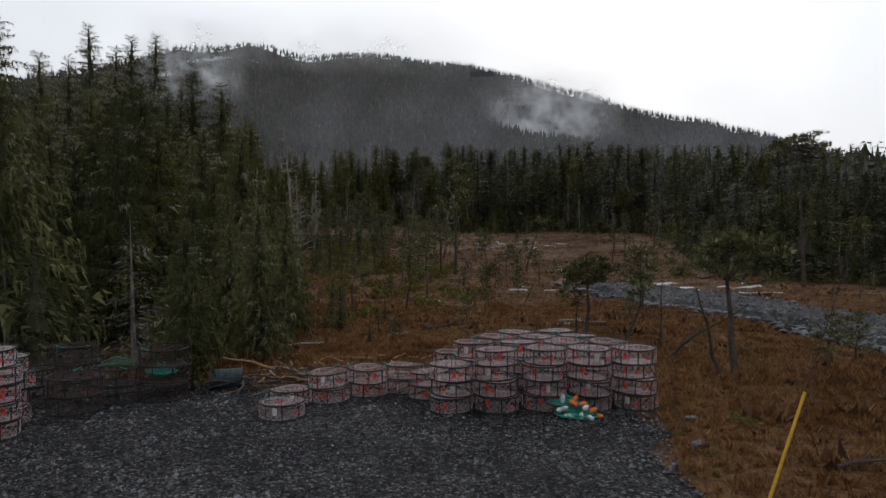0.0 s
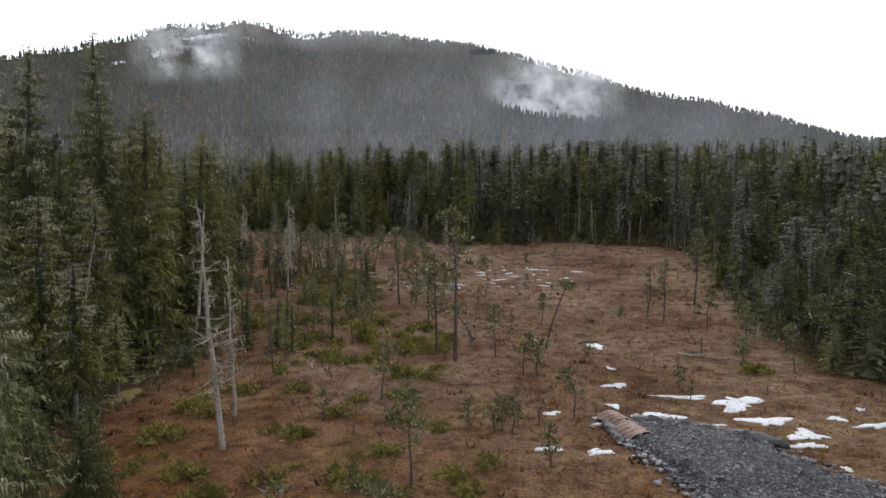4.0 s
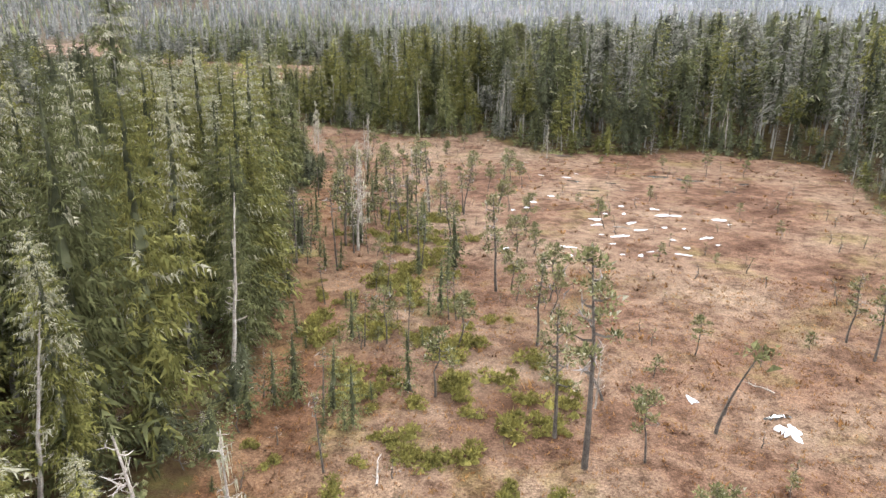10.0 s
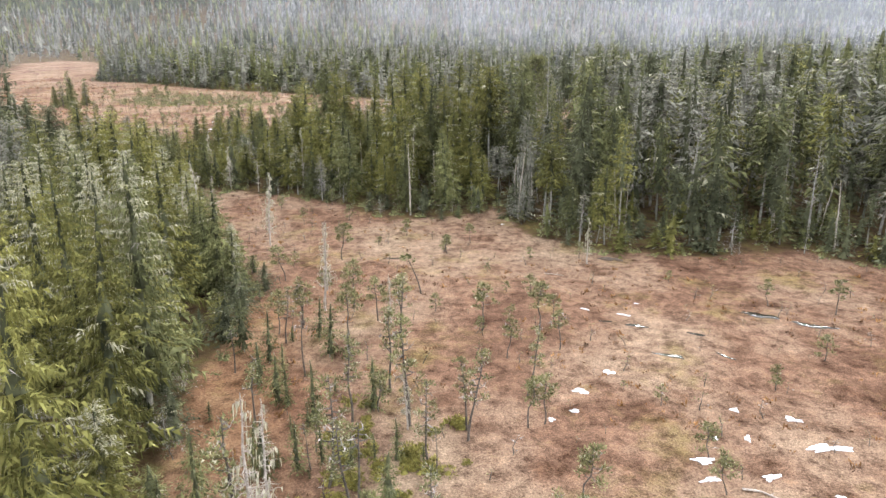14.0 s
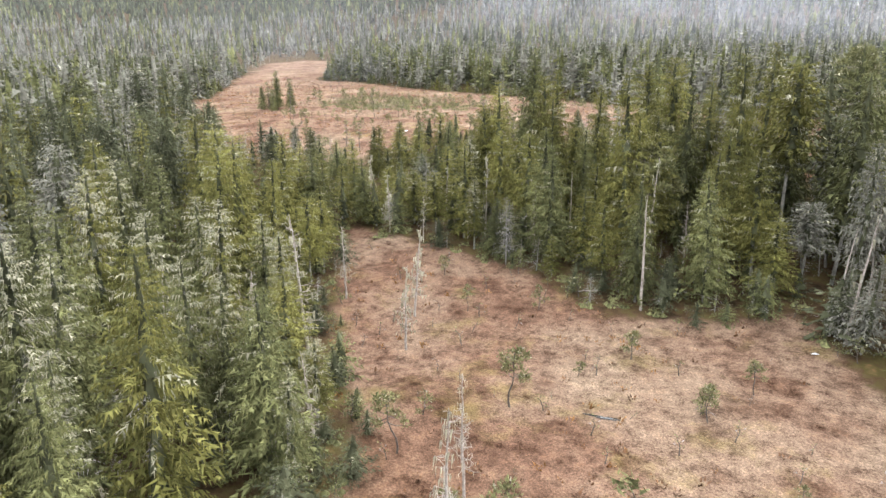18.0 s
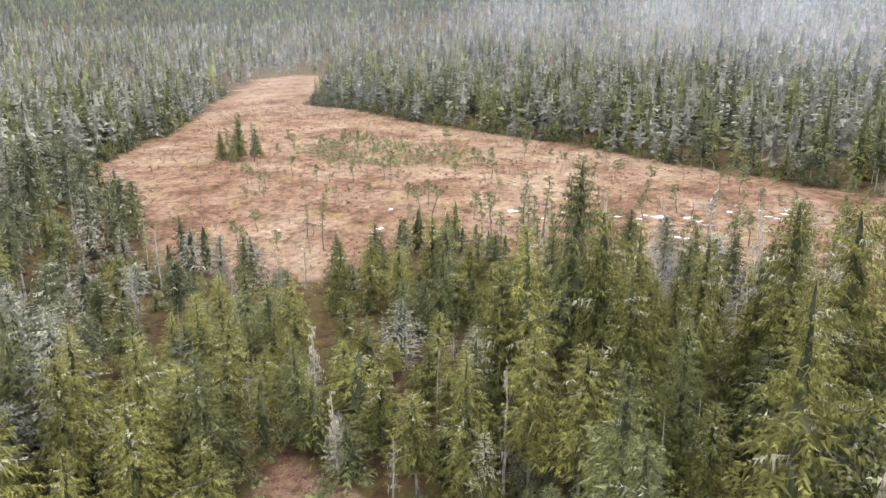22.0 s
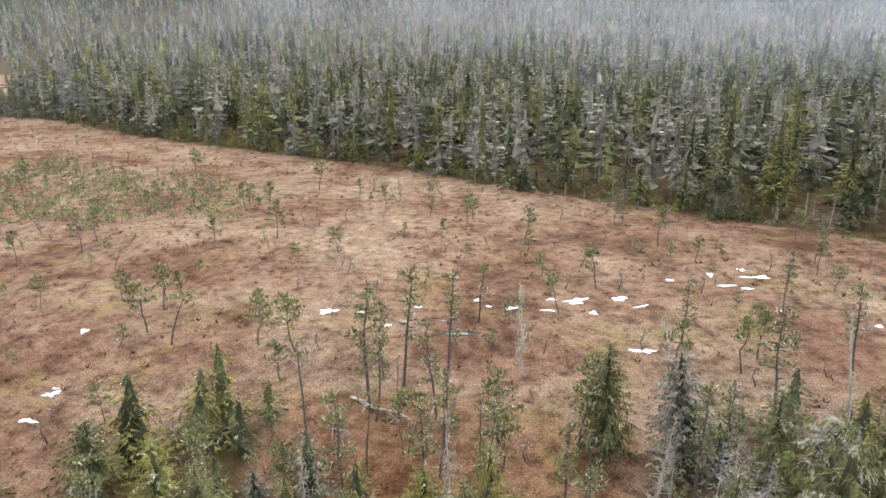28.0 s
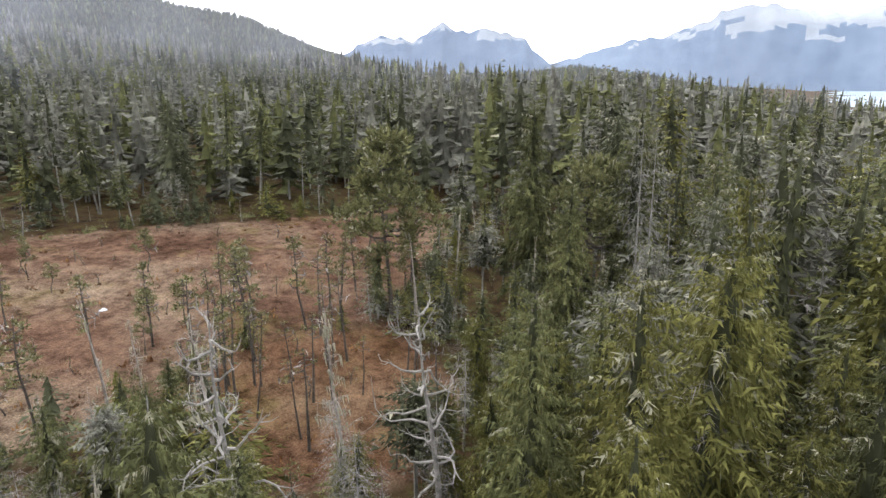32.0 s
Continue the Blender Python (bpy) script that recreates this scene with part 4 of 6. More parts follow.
# x, y and height of the trees that stand singly
PINES_LOT = [(-2.0, 38.7, 4.1), (-5.4, 40.2, 3.3), (1.5, 35.3, 1.8), (5.9, 27.7, 3.0), (7.6, 26.9, 4.0), (12.5, 20.7, 1.9), (14.6, 22.6, 1.7), (11.9, 37.8, 2.9), (6.0, 50.0, 2.1), (4.1, 55.3, 2.0),
             (-4.8, 28.8, 1.1), (-1.8, 27.1, 1.1), (3.2, 43.0, 1.5), (9.5, 33.0, 1.4), (-3.5, 47.0, 1.6), (18.0, 62.5, 1.5)]
PINES_SOUTH = [(-1.0, 47.9, 4.6), (2.1, 56.1, 1.9), (3.7, 55.3, 2.2), (4.6, 55.3, 2.2), (8.8, 57.6, 3.2), (10.3, 58.4, 1.0), (25.5, 90.0, 7.0), (24.8, 93.2, 6.3), (32.5, 99.0, 9.7), (5.1, 99.4, 2.6), (7.7, 85.3, 1.9),
               (21.2, 91.1, 1.7), (29.2, 87.1, 4.2), (29.7, 78.7, 4.3), (-4.8, 100.7, 9.9), (-10.9, 128.7, 6.5), (0.1, 76.5, 9.4), (1.7, 73.4, 13.2), (-0.9, 89.1, 7.9), (-23.5, 112.7, 10.7), (-15.7, 128.8, 10.0),
               (-18.4, 133.8, 8.3), (-20.6, 128.8, 8.0), (-3.0, 112.4, 4.3), (5.3, 74.1, 4.5), (7.0, 68.1, 3.4), (8.1, 68.1, 2.9), (11.6, 89.0, 3.3), (12.6, 110.7, 2.1), (18.8, 110.7, 1.3), (16.6, 139.1, 2.4)]
PINES_MIDDLE = [(8.2, 123.4, 3.6), (12.6, 71.7, 1.5), (18.2, 65.2, 1.7), (14.9, 63.1, 1.3), (-6.9, 58.2, 2.0), (-1.7, 59.0, 2.4), (25.3, 69.8, 2.7), (28.8, 69.0, 3.9), (33.6, 74.5, 5.4), (29.5, 121.4, 1.9), (-20.0, 120.3, 8.8),
                (-13.0, 123.1, 7.3), (-10.6, 127.1, 8.0), (-4.5, 130.9, 4.3), (-2.8, 144.4, 4.1), (-4.9, 149.9, 5.2), (-8.1, 142.0, 4.1), (-2.1, 118.5, 2.6), (-3.5, 118.8, 2.4), (-7.1, 113.3, 2.8), (-5.2, 114.1, 1.7),
                (-3.0, 112.5, 1.7), (5.6, 134.6, 1.8), (7.9, 127.3, 2.9), (2.7, 137.1, 0.9), (22.4, 159.4, 3.2), (29.4, 157.8, 4.2), (35.6, 157.5, 3.0), (-18.6, 175.0, 2.9), (-39.5, 166.1, 2.3), (-31.2, 147.1, 5.2)]
PINES_NORTH = [(-25.5, 145.5, 5.8), (-19.9, 146.3, 6.9), (-10.1, 111.5, 6.9), (-18.7, 130.5, 4.1), (-22.2, 124.2, 3.2), (23.3, 145.5, 2.7), (27.6, 132.3, 1.7), (-30.7, 153.6, 4.3), (-27.2, 153.3, 5.6), (-33.6, 170.4, 5.6),
               (-19.2, 176.1, 2.6), (-20.7, 150.5, 5.4), (-17.2, 153.4, 2.2), (-5.9, 159.2, 2.8), (-4.8, 158.9, 2.1), (-8.3, 151.7, 1.9), (-3.3, 151.7, 3.3), (-6.1, 174.2, 1.8), (-15.6, 181.2, 3.4), (1.0, 175.5, 2.4),
               (-26.3, 182.6, 2.8), (-37.8, 189.3, 2.7), (-38.7, 160.7, 4.9), (-31.1, 146.2, 6.2), (-33.2, 144.4, 4.8), (-45, 186, 3.0), (-52, 194, 2.5), (-30, 178, 1.6), (-12, 168, 1.4), (12, 166, 1.6), (-9, 160, 1.5)]
PINES_UPPER = [(-172.7, 301.5, 12), (-163.5, 297.0, 10.0), (-172.6, 296.9, 9.2), (-137.8, 267.2, 2.4), (-110.7, 274.3, 3.4), (-96.5, 270.8, 5.4), (-97.6, 275.8, 5.0), (-84.4, 269.4, 5.0), (-80.5, 268.6, 5.4), (-117.6, 268.4, 2.6),
               (-91.8, 257.0, 3.6), (-108.6, 252.0, 6.1), (-102.3, 248.5, 6.9), (-120.3, 252.1, 4.3), (-109.1, 245.3, 3.7), (-71.6, 265.7, 6.6), (-69.6, 264.3, 10.6), (-66.1, 265.6, 10.0), (-64.3, 276.2, 6.3), (-83.5, 293.2, 3.6),
               (-76.5, 300.3, 2.1), (-89.1, 291.5, 2.0), (-105.0, 313.1, 4.1), (-101.3, 314.5, 4.1), (-124.7, 335.2, 5.7), (-153.7, 313.4, 5.4), (-154.6, 326.3, 5.2), (-117.8, 324.6, 3.5), (-97.5, 328.1, 5.6), (-88.8, 323.2, 3.2)]
PINES_EAST = [(-82.9, 318.1, 3.5), (-68.5, 308.0, 4.3), (-59.9, 300.4, 4.6), (-51.9, 285.8, 5.0), (-58.0, 288.8, 2.7), (-56.3, 278.5, 4.1), (-133.6, 268.3, 2.4), (-142.6, 288.1, 4.4), (-118.3, 245.0, 4.5), (-119.1, 246.8, 2.9),
              (-45.3, 273.6, 6.4), (-34.0, 281.2, 6.5), (-26.7, 287.2, 3.3), (-32.6, 269.2, 8.5), (-27.4, 268.9, 8.1), (-59.7, 296.5, 2.7), (-46.3, 296.2, 2.2), (-22.8, 301.4, 2.5), (-39.1, 296.1, 3.0), (-41.8, 297.1, 2.2),
              (-47.3, 309.7, 4.1), (-15.0, 261.6, 10.3), (-10.3, 261.2, 9.3), (-22.6, 260.7, 11.3), (-4.0, 264.1, 8.2), (-48.6, 253.3, 8.7), (-3.5, 256.8, 12.7), (-8.2, 282.5, 3.0), (-13.9, 288.6, 3.1), (-18, 266, 9), (-29, 257, 9), (-56, 246, 9), (-62, 246, 7), (-70, 248, 9.5), (-78, 246, 8), (-57, 251, 7), (-66, 252, 8), (-74, 250, 5.5), (-84, 243, 8), (-61, 255, 5), (-68, 256, 4.5), (-80, 252, 5)]
for k, spots in enumerate((PINES_LOT, PINES_SOUTH, PINES_MIDDLE, PINES_NORTH, PINES_UPPER, PINES_EAST)):
    plant_pines(spots, 700 + 10 * k, 3 * k)

FRINGE = [(-75, 250), (-20, 250), (10, 262), (10, 272), (-40, 272), (-75, 264)]
MEADOW = [(-62, 262), (-5, 266), (18, 275), (-10, 298), (-60, 326), (-120, 338), (-170, 330), (-180, 290), (-130, 255), (-95, 262)]
LOWER = [(-24, 90), (-8, 60), (0, 62), (4, 100), (-6, 150), (-30, 160), (-36, 140)]
pine_rng = np.random.default_rng(73)


def pine_spots(corners, count, low, high):
    xs, ys = [c[0] for c in corners], [c[1] for c in corners]
    spots = []
    while len(spots) < count:
        x, y = pine_rng.uniform(min(xs), max(xs)), pine_rng.uniform(min(ys), max(ys))
        if inside(x, y, corners):
            spots.append((x, y, low + (high - low) * pine_rng.random() ** 1.6))
    return spots


plant_pines(pine_spots(FRINGE, 26, 5.0, 10.0) + pine_spots(MEADOW, 75, 1.2, 5.5) + pine_spots(LOWER, 34, 1.4, 8.0), 790, 19)

STRIP = [(-21, 66), (-12, 69), (-7, 98), (-13, 128), (-29, 150), (-36, 141), (-30, 113), (-22, 88)]
young_spruces = [tree_thing("young_spruce", conifer(385 + k, 4, r, 75, 8, 0.03, li, 0.45, 0.04, 4, 0.7, 0.26, 5, 0.65), "bushy young green spruce among the bog scrub", "tree", "young spruces") for k, (r, li) in enumerate(((1.2, 0.03), (1.0, 0.1), (1.4, 0.02)))]
plant(young_spruces, [4, 4, 4], pine_spots(STRIP, 85, 1.0, 6.5) + pine_spots([(28, 70), (40, 62), (52, 110), (44, 122), (36, 92)], 40, 1.2, 5.5) + pine_spots([(-16, 22), (-5, 21), (0, 30), (-6, 44), (-16, 46)], 26, 0.7, 2.6), 793, lean=2)
thin_pines = [tree_thing("bog_pine", shore_pine(575 + k, 8.0, 9, 0.42, 0.04, 0.72, 0.5, 14, 0.12), "thin dark pine trunk with few needles at its top", "tree", "bog pines", PINE_MATERIALS) for k in range(3)]
plant(thin_pines, [8, 8, 8], pine_spots(HOLLOW, 34, 4.5, 9.5) + pine_spots(CLEARING, 12, 3.5, 7.5) + pine_spots(STRIP, 22, 3.5, 9.0), 796, lean=3)

# dead standing trunks
SNAGS = [(-11.4, 52.4, 13.6), (-12.7, 58.6, 10.2), (-21.5, 110.9, 13.1), (-21.9, 114.4, 10.5), (-15.7, 128.3, 6.0), (-30.2, 151.5, 11.0), (-32.2, 158.7, 9.1), (-21.6, 148.9, 6.1), (2.0, 173.1, 6.9), (-59.9, 266.8, 8.6),
         (-53.5, 162.0, 12.0), (-54.4, 170.1, 14.5), (-56.5, 163.5, 9.0), (-43.8, 204.1, 8.5), (-60.8, 204.2, 6.5), (-59.8, 183.7, 9.0), (-36.9, 247.9, 13.5), (-29.5, 244, 12.5), (3.0, 80.4, 5.0), (-33, 262, 7), (-64, 250, 8), (-72, 247, 7), (-80, 244, 7), (-52, 250, 9), (-45, 248, 8), (-47, 176, 9), (-50, 183, 10), (-44, 158, 9), (-67, 205, 9), (-75, 212, 10), (-55, 207, 8), (-25, 205, 9), (-15, 203, 8)]
snags = [tree_thing("dead_tree", bare_snag(601 + k, 10, 72, li), "bare grey dead tree trunk with broken limbs and lichen", "dead tree", "dead trees", SNAG_MATERIALS) for k, li in enumerate((0.6, 0.4, 0.7))]
plant(snags, [10, 10, 10], SNAGS, 801, lean=2.5)
twisted = tree_thing("dead_tree", gnarled_snag(640, 12, 24), "twisted silver dead cedar with curled bare limbs", "dead tree", "dead trees", [BARK_BLEACHED] * 4)
plant([twisted], [12], [(-41.9, 240.5, 17.5), (-32.5, 234.7, 16.8)], 803, lean=1)


def lying_leaner(x, y, dx, dy, h, label):
    """A leaning pine, bare but for a tuft at its top."""
    rng = np.random.default_rng(int(abs(x * 10 + y)))
    s = Soup()
    way = lambda u: np.array([dx * max(u, 0) ** 1.4, dy * max(u, 0) ** 1.4, h * u])  # noqa: E731
    s.tube([way(u) for u in np.linspace(-0.03, 1, 9)], [0.12 * (1.05 - 0.8 * u) for u in np.linspace(0, 1, 9)], 0, 6)
    for _ in range(60):
        c = way(1.0) + rng.normal(0, 0.4, 3) * np.array([1.4, 1.4, 0.5])
        s.tri(c, c + rng.normal(0, 0.22, 3), c + rng.normal(0, 0.22, 3), 1)
    for _ in range(7):
        c = way(rng.uniform(0.4, 0.95))
        s.tube([c, c + rng.normal(0, 0.4, 3)], [0.03, 0.008], 0, 3)
    thing = tree_thing("leaning_pine", s, label, "tree", "bog pines", PINE_MATERIALS)
    thing.matrix_basis = pose(x, y, float(ground_z(x, y)) - 0.05)
    return thing


lying_leaner(10.4, 78.2, 1.8, -0.8, 6.2, "leaning bare pine with a tuft of needles on top")
lying_leaner(-19.8, 158.5, -1.6, -0.5, 4.8, "bent dead-looking pine curving out of the bog")
lying_leaner(3.6, 81.4, -1.9, 0.3, 3.2, "slanting thin pine trunk in the bog")
lying_leaner(-92.9, 268.9, 1.6, 0.4, 4.9, "crooked leaning pine on the upper bog")

# single conifers that stand apart
SPRUCES = [(-171, 299, 10.5), (-167.5, 302, 8.5), (-175, 296.5, 8.0), (-169, 295, 6.5), (-177, 303, 6.0), (-14.9, 21.6, 12.0), (-17.5, 36, 12.5), (-15.2, 33, 12.5), (-9.8, 31, 9.5), (-13.2, 27, 9.5), (-18.5, 26, 9), (-22, 31, 10.5), (-16, 29, 9), (-12, 34, 8), (-15.5, 24, 7), (-19.5, 33, 10), (-11, 29, 6.5), (-17, 21, 6), (-20, 27, 9), (-14, 38, 11), (-7.2, 18.6, 5.0), (-6.3, 22.8, 5.6), (-6.6, 27.8, 6.0), (-8.2, 25.4, 5.2),
           (-14.7, 45.3, 5.1), (-19.0, 44.8, 4.5), (-12, 40, 5.5), (-53.9, 256.7, 9.1), (-44.8, 252.4, 9.3), (-50, 243, 11), (-40, 250, 9.5), (-90, 236, 9), (-36, 254, 8), (-60, 240, 10), (-68, 241, 10)]
lone = [tree_thing("spruce", conifer(130 + k, 12, 3.3, 300, 32, 0.04, li, 0.55, 0.05, core=0.26, blunt=0.75, lush=0.36), "young green spruce with branches to the ground", "tree", "single spruces") for k, li in enumerate((0.06, 0.25, 0.12))]
plant(lone, [12, 12, 12], SPRUCES, 811, lean=1)

# bushy cedars on the slope below the upper bog: x, y, height
CEDARS = [(-44, 232, 11), (-40, 236, 9), (-37, 231, 9.5), (-34, 239, 8), (-30, 232, 12), (-27, 237, 9), (-25, 230, 14), (-48, 239, 8), (-52, 235, 9), (-56, 232, 9), (-46, 228, 12), (-22, 234, 11), (-18, 240, 10), (-61, 237, 8), (-66, 236, 8), (-71, 240, 8), (-36, 226, 13), (-29, 226, 14)]
cedars = [tree_thing("cedar", conifer(395 + k, 10, r, 240, 28, 0.05, li, 0.65, 0.03, core=0.3, blunt=0.5, lush=0.42), "bushy olive green cedar with drooping sprays", "tree", "cedars", [BARK_GREY, NEEDLE_OLIVE, LICHEN, TWIG, NEEDLE_DARK_AND_SHADE]) for k, (r, li) in enumerate(((2.5, 0.02), (2.1, 0.12), (2.8, 0.03)))]
plant(cedars, [10, 10, 10], CEDARS, 813, lean=1.5)

# ---- shrubs ----
SHRUB_SOUTH = [(-23, 96), (-13, 112), (2, 81), (2, 68), (-10, 69), (-17, 80)]
SHRUB_NORTH = [(-22, 132), (-12, 130), (-8, 112), (-20, 108)]
SHRUB_UPPER = [(-169, 318), (-165, 350), (-106, 325), (-101, 308), (-136, 298)]
shrub_rng = np.random.default_rng(77)


def shrub_spots(corners, count, low, high):
    xs, ys = [c[0] for c in corners], [c[1] for c in corners]
    spots = []
    while len(spots) < count:
        x, y = shrub_rng.uniform(min(xs), max(xs)), shrub_rng.uniform(min(ys), max(ys))
        if inside(x, y, corners):
            spots.append((x, y, shrub_rng.uniform(low, high)))
    return spots


shrubs = [tree_thing("juniper_shrub", low_shrub(651 + k, 1.0, 95), "low yellow-green evergreen shrub spreading over the bog", "shrub", "bog shrubs", CEDAR_MATERIALS) for k in range(4)]
spots = shrub_spots([(-18, 46), (2, 44), (4, 66), (0, 100), (-12, 130), (-30, 135), (-24, 90), (-19, 66)], 60, 0.35, 1.0) + shrub_spots(SHRUB_SOUTH, 75, 0.5, 1.5) + shrub_spots(SHRUB_NORTH, 30, 0.5, 1.3) + [(-5, 62, 0.8), (-8, 55, 1.0), (-2.5, 51.5, 0.7), (1.0, 48.5, 0.9), (-12, 49, 1.1), (-10, 46, 1.0), (3.0, 50.5, 0.8), (-7.5, 48, 0.9), (25.4, 69.5, 1.2),
         (-15, 54, 1.3), (-16, 60, 1.2), (-14, 64, 1.1), (-17, 50, 1.4), (-10, 38, 1.1), (-5.5, 33, 0.9), (-3.8, 36, 0.8), (-1, 43, 0.8), (2, 46, 0.7), (-7, 31, 1.0), (5.2, 14.0, 0.16), (5.4, 12.7, 0.18), (5.0, 11.6, 0.15), (6.1, 16.5, 0.2), (0.3, 20.6, 0.5), (1.2, 21.4, 0.6), (-0.8, 20.4, 0.4), (7.0, 14.8, 0.3), (2.4, 24.5, 0.6), (4.4, 26.0, 0.5)]
plant(shrubs, [1.0] * 4, spots, 821, lean=4)
# wood-edge and far shrubs, beyond counting
ex, ey = jittered(-200, 70, 15, 380, 2.6)
d = open_land(ex, ey)
keep = (d > -1.2) & (d < np.where((ey > 222) & (ey < 270) & (ex > -125), 16, 5)) & (rng.random(len(ex)) < 0.7)
ux, uy, _ = np.array(shrub_spots(SHRUB_UPPER, 420, 0.5, 1.2)).T
ex, ey = np.r_[ex[keep], ux], np.r_[ey[keep], uy]
SHRUB_SOUPS = [low_shrub(661 + k, 1.0, 12).arrays() for k in range(4)] + [shore_pine(670 + k, 2.2, 7, 0.4, 0.16, 0.2, 0.9, 9, 0.3).arrays() for k in range(3)]
v, f, m = scatter(SHRUB_SOUPS, ex, ey, ground_z(ex, ey) - 0.05, rng.uniform(0.5, 1.25, len(ex)), rng.integers(0, 7, len(ex)), rng.uniform(0, 6.28, len(ex)))
edge_shrubs = mesh_from("edge_shrubs", v, f, [BARK, NEEDLE_PINE, LICHEN, TWIG], m)
tagged(new("edge_shrubs", edge_shrubs), "low evergreen undergrowth along the forest edge", "undergrowth", kind="stuff")
# seedlings and dead sticks all over the bogs
sx, sy = jittered(-260, 50, 35, 440, 4.2)
d = open_land(sx, sy)
keep = (d < -1.5) & (rng.random(len(sx)) < 0.42) & ~((sx > 10) & (sx < 25) & (sy < 58))
sx, sy = sx[keep], sy[keep]
SEEDLINGS = [shore_pine(680 + k, 1.0, 5, 0.17, 0.2, 0.3, lf, 4, 0.28).arrays() for k, lf in enumerate((0.9, 0.6, 0.2, 0.9))]
v, f, m = scatter(SEEDLINGS, sx, sy, ground_z(sx, sy) - 0.03, rng.uniform(0.4, 1.9, len(sx)) * np.where(sy > 230, 1.25, 1), rng.integers(0, 4, len(sx)), rng.uniform(0, 6.28, len(sx)), 0.15)
tagged(new("bog_seedlings", mesh_from("bog_seedlings", v, f, PINE_MATERIALS, m)), "small pine seedlings and dead sticks in the bog", "seedlings", kind="stuff")

# large trees that stand out of the woods: x, y, height
GREAT = [(-53.2, 227.6, 24), (-43.3, 237.4, 13), (-56, 219.8, 16.5), (7.8, 247, 25), (59, 222, 26), (-8.5, 224.7, 25), (-33.8, 227.6, 20.5), (10.7, 235.1, 26), (-5.3, 225, 11), (111, 198.7, 18), (-41, 215, 15), (-30, 216, 16),
         (-22, 222, 18), (-14, 231, 17), (-3, 238, 19), (-20, 236, 12), (-48, 219, 15)]
great = [tree_thing("spruce", conifer(160 + k, 20, r * 1.1, 290, 36, low, li, 0.6, 0.05, blunt=bl, core=0.22, lush=0.42), "tall spruce rising over the forest", "tree", "near forest trees") for k, (r, low, li, bl) in enumerate(((3.7, 0.1, 0.06, 0.7), (3.3, 0.18, 0.1, 0.6), (4.0, 0.08, 0.04, 0.75)))]
plant(great, [20, 20, 20], GREAT, 831, lean=1)
TOWERS = [(-43.3, 80.8, 31.0), (-36.0, 74.8, 28.0), (-47.8, 106.8, 36.5), (-28.6, 91.9, 20.0), (-31.0, 62.0, 23.0)]
towers = [tree_thing("spruce", conifer(190 + k, 30, r, 260, 30, 0.1, li, 0.65, 0.1, blunt=0.7, core=0.18, lush=0.6), "towering old spruce hung with pale lichen", "tree", "near forest trees") for k, (r, li) in enumerate(((4.6, 0.7), (4.0, 0.55)))]
plant(towers, [30, 30], TOWERS, 835, lean=0.8)
BARE = [(-51.7, 209.5, 8.5), (-46.0, 199.6, 9), (-58, 211, 7), (-48.5, 246, 11), (-46.5, 244.5, 8), (-57.5, 240.3, 8), (-47.5, 246.5, 9), (-38.5, 235.5, 12), (-57, 236, 7), (-34, 240, 10), (-67, 205, 7), (-30, 236, 9)]
bare_trees = [tree_thing("bare_tree", conifer(720 + k, 10, 2.2, 110, 16, 0.12, 0.0, 0.25, 1.0, core=0.0, blunt=0.5), "leafless grey tree with a haze of fine twigs", "dead tree", "bare trees", [BARK_GREY, TWIG, LICHEN, TWIG]) for k in range(2)]
plant(bare_trees, [10, 10], BARE, 837, lean=2)
stem_rng = np.random.default_rng(84)
stems = [tree_thing("dead_tree", bare_snag(740 + k, 10, 22, 0.3, 0.03, 0.07), "thin pale dead stem among the living trees", "dead tree", "dead trees", SNAG_MATERIALS) for k in range(3)]
stem_spots = []
while len(stem_spots) < 60:
    x, y = stem_rng.uniform(-75, 40), stem_rng.uniform(60, 262)
    if 0.5 < float(open_land(np.array([x]), np.array([y]))[0]) < 22 and (x < 0 or y > 150):
        stem_spots.append((x, y, stem_rng.uniform(6, 14)))
plant(stems, [10, 10, 10], stem_spots, 839, lean=3)
ROUND = [(-29.3, 206.6, 14), (8.5, 198.8, 9), (-6.5, 257, 20), (8, 241, 19)]
round_pines = [tree_thing("broad_pine", shore_pine(560 + k, 12, 40, 0.85, 0.04, 0.4, 0.97, 46, 0.27), "broad dark pine with layered flat-topped crown", "tree", "broad pines", PINE_MATERIALS) for k in range(3)]
plant(round_pines, [12, 12, 12], ROUND, 841, lean=1)

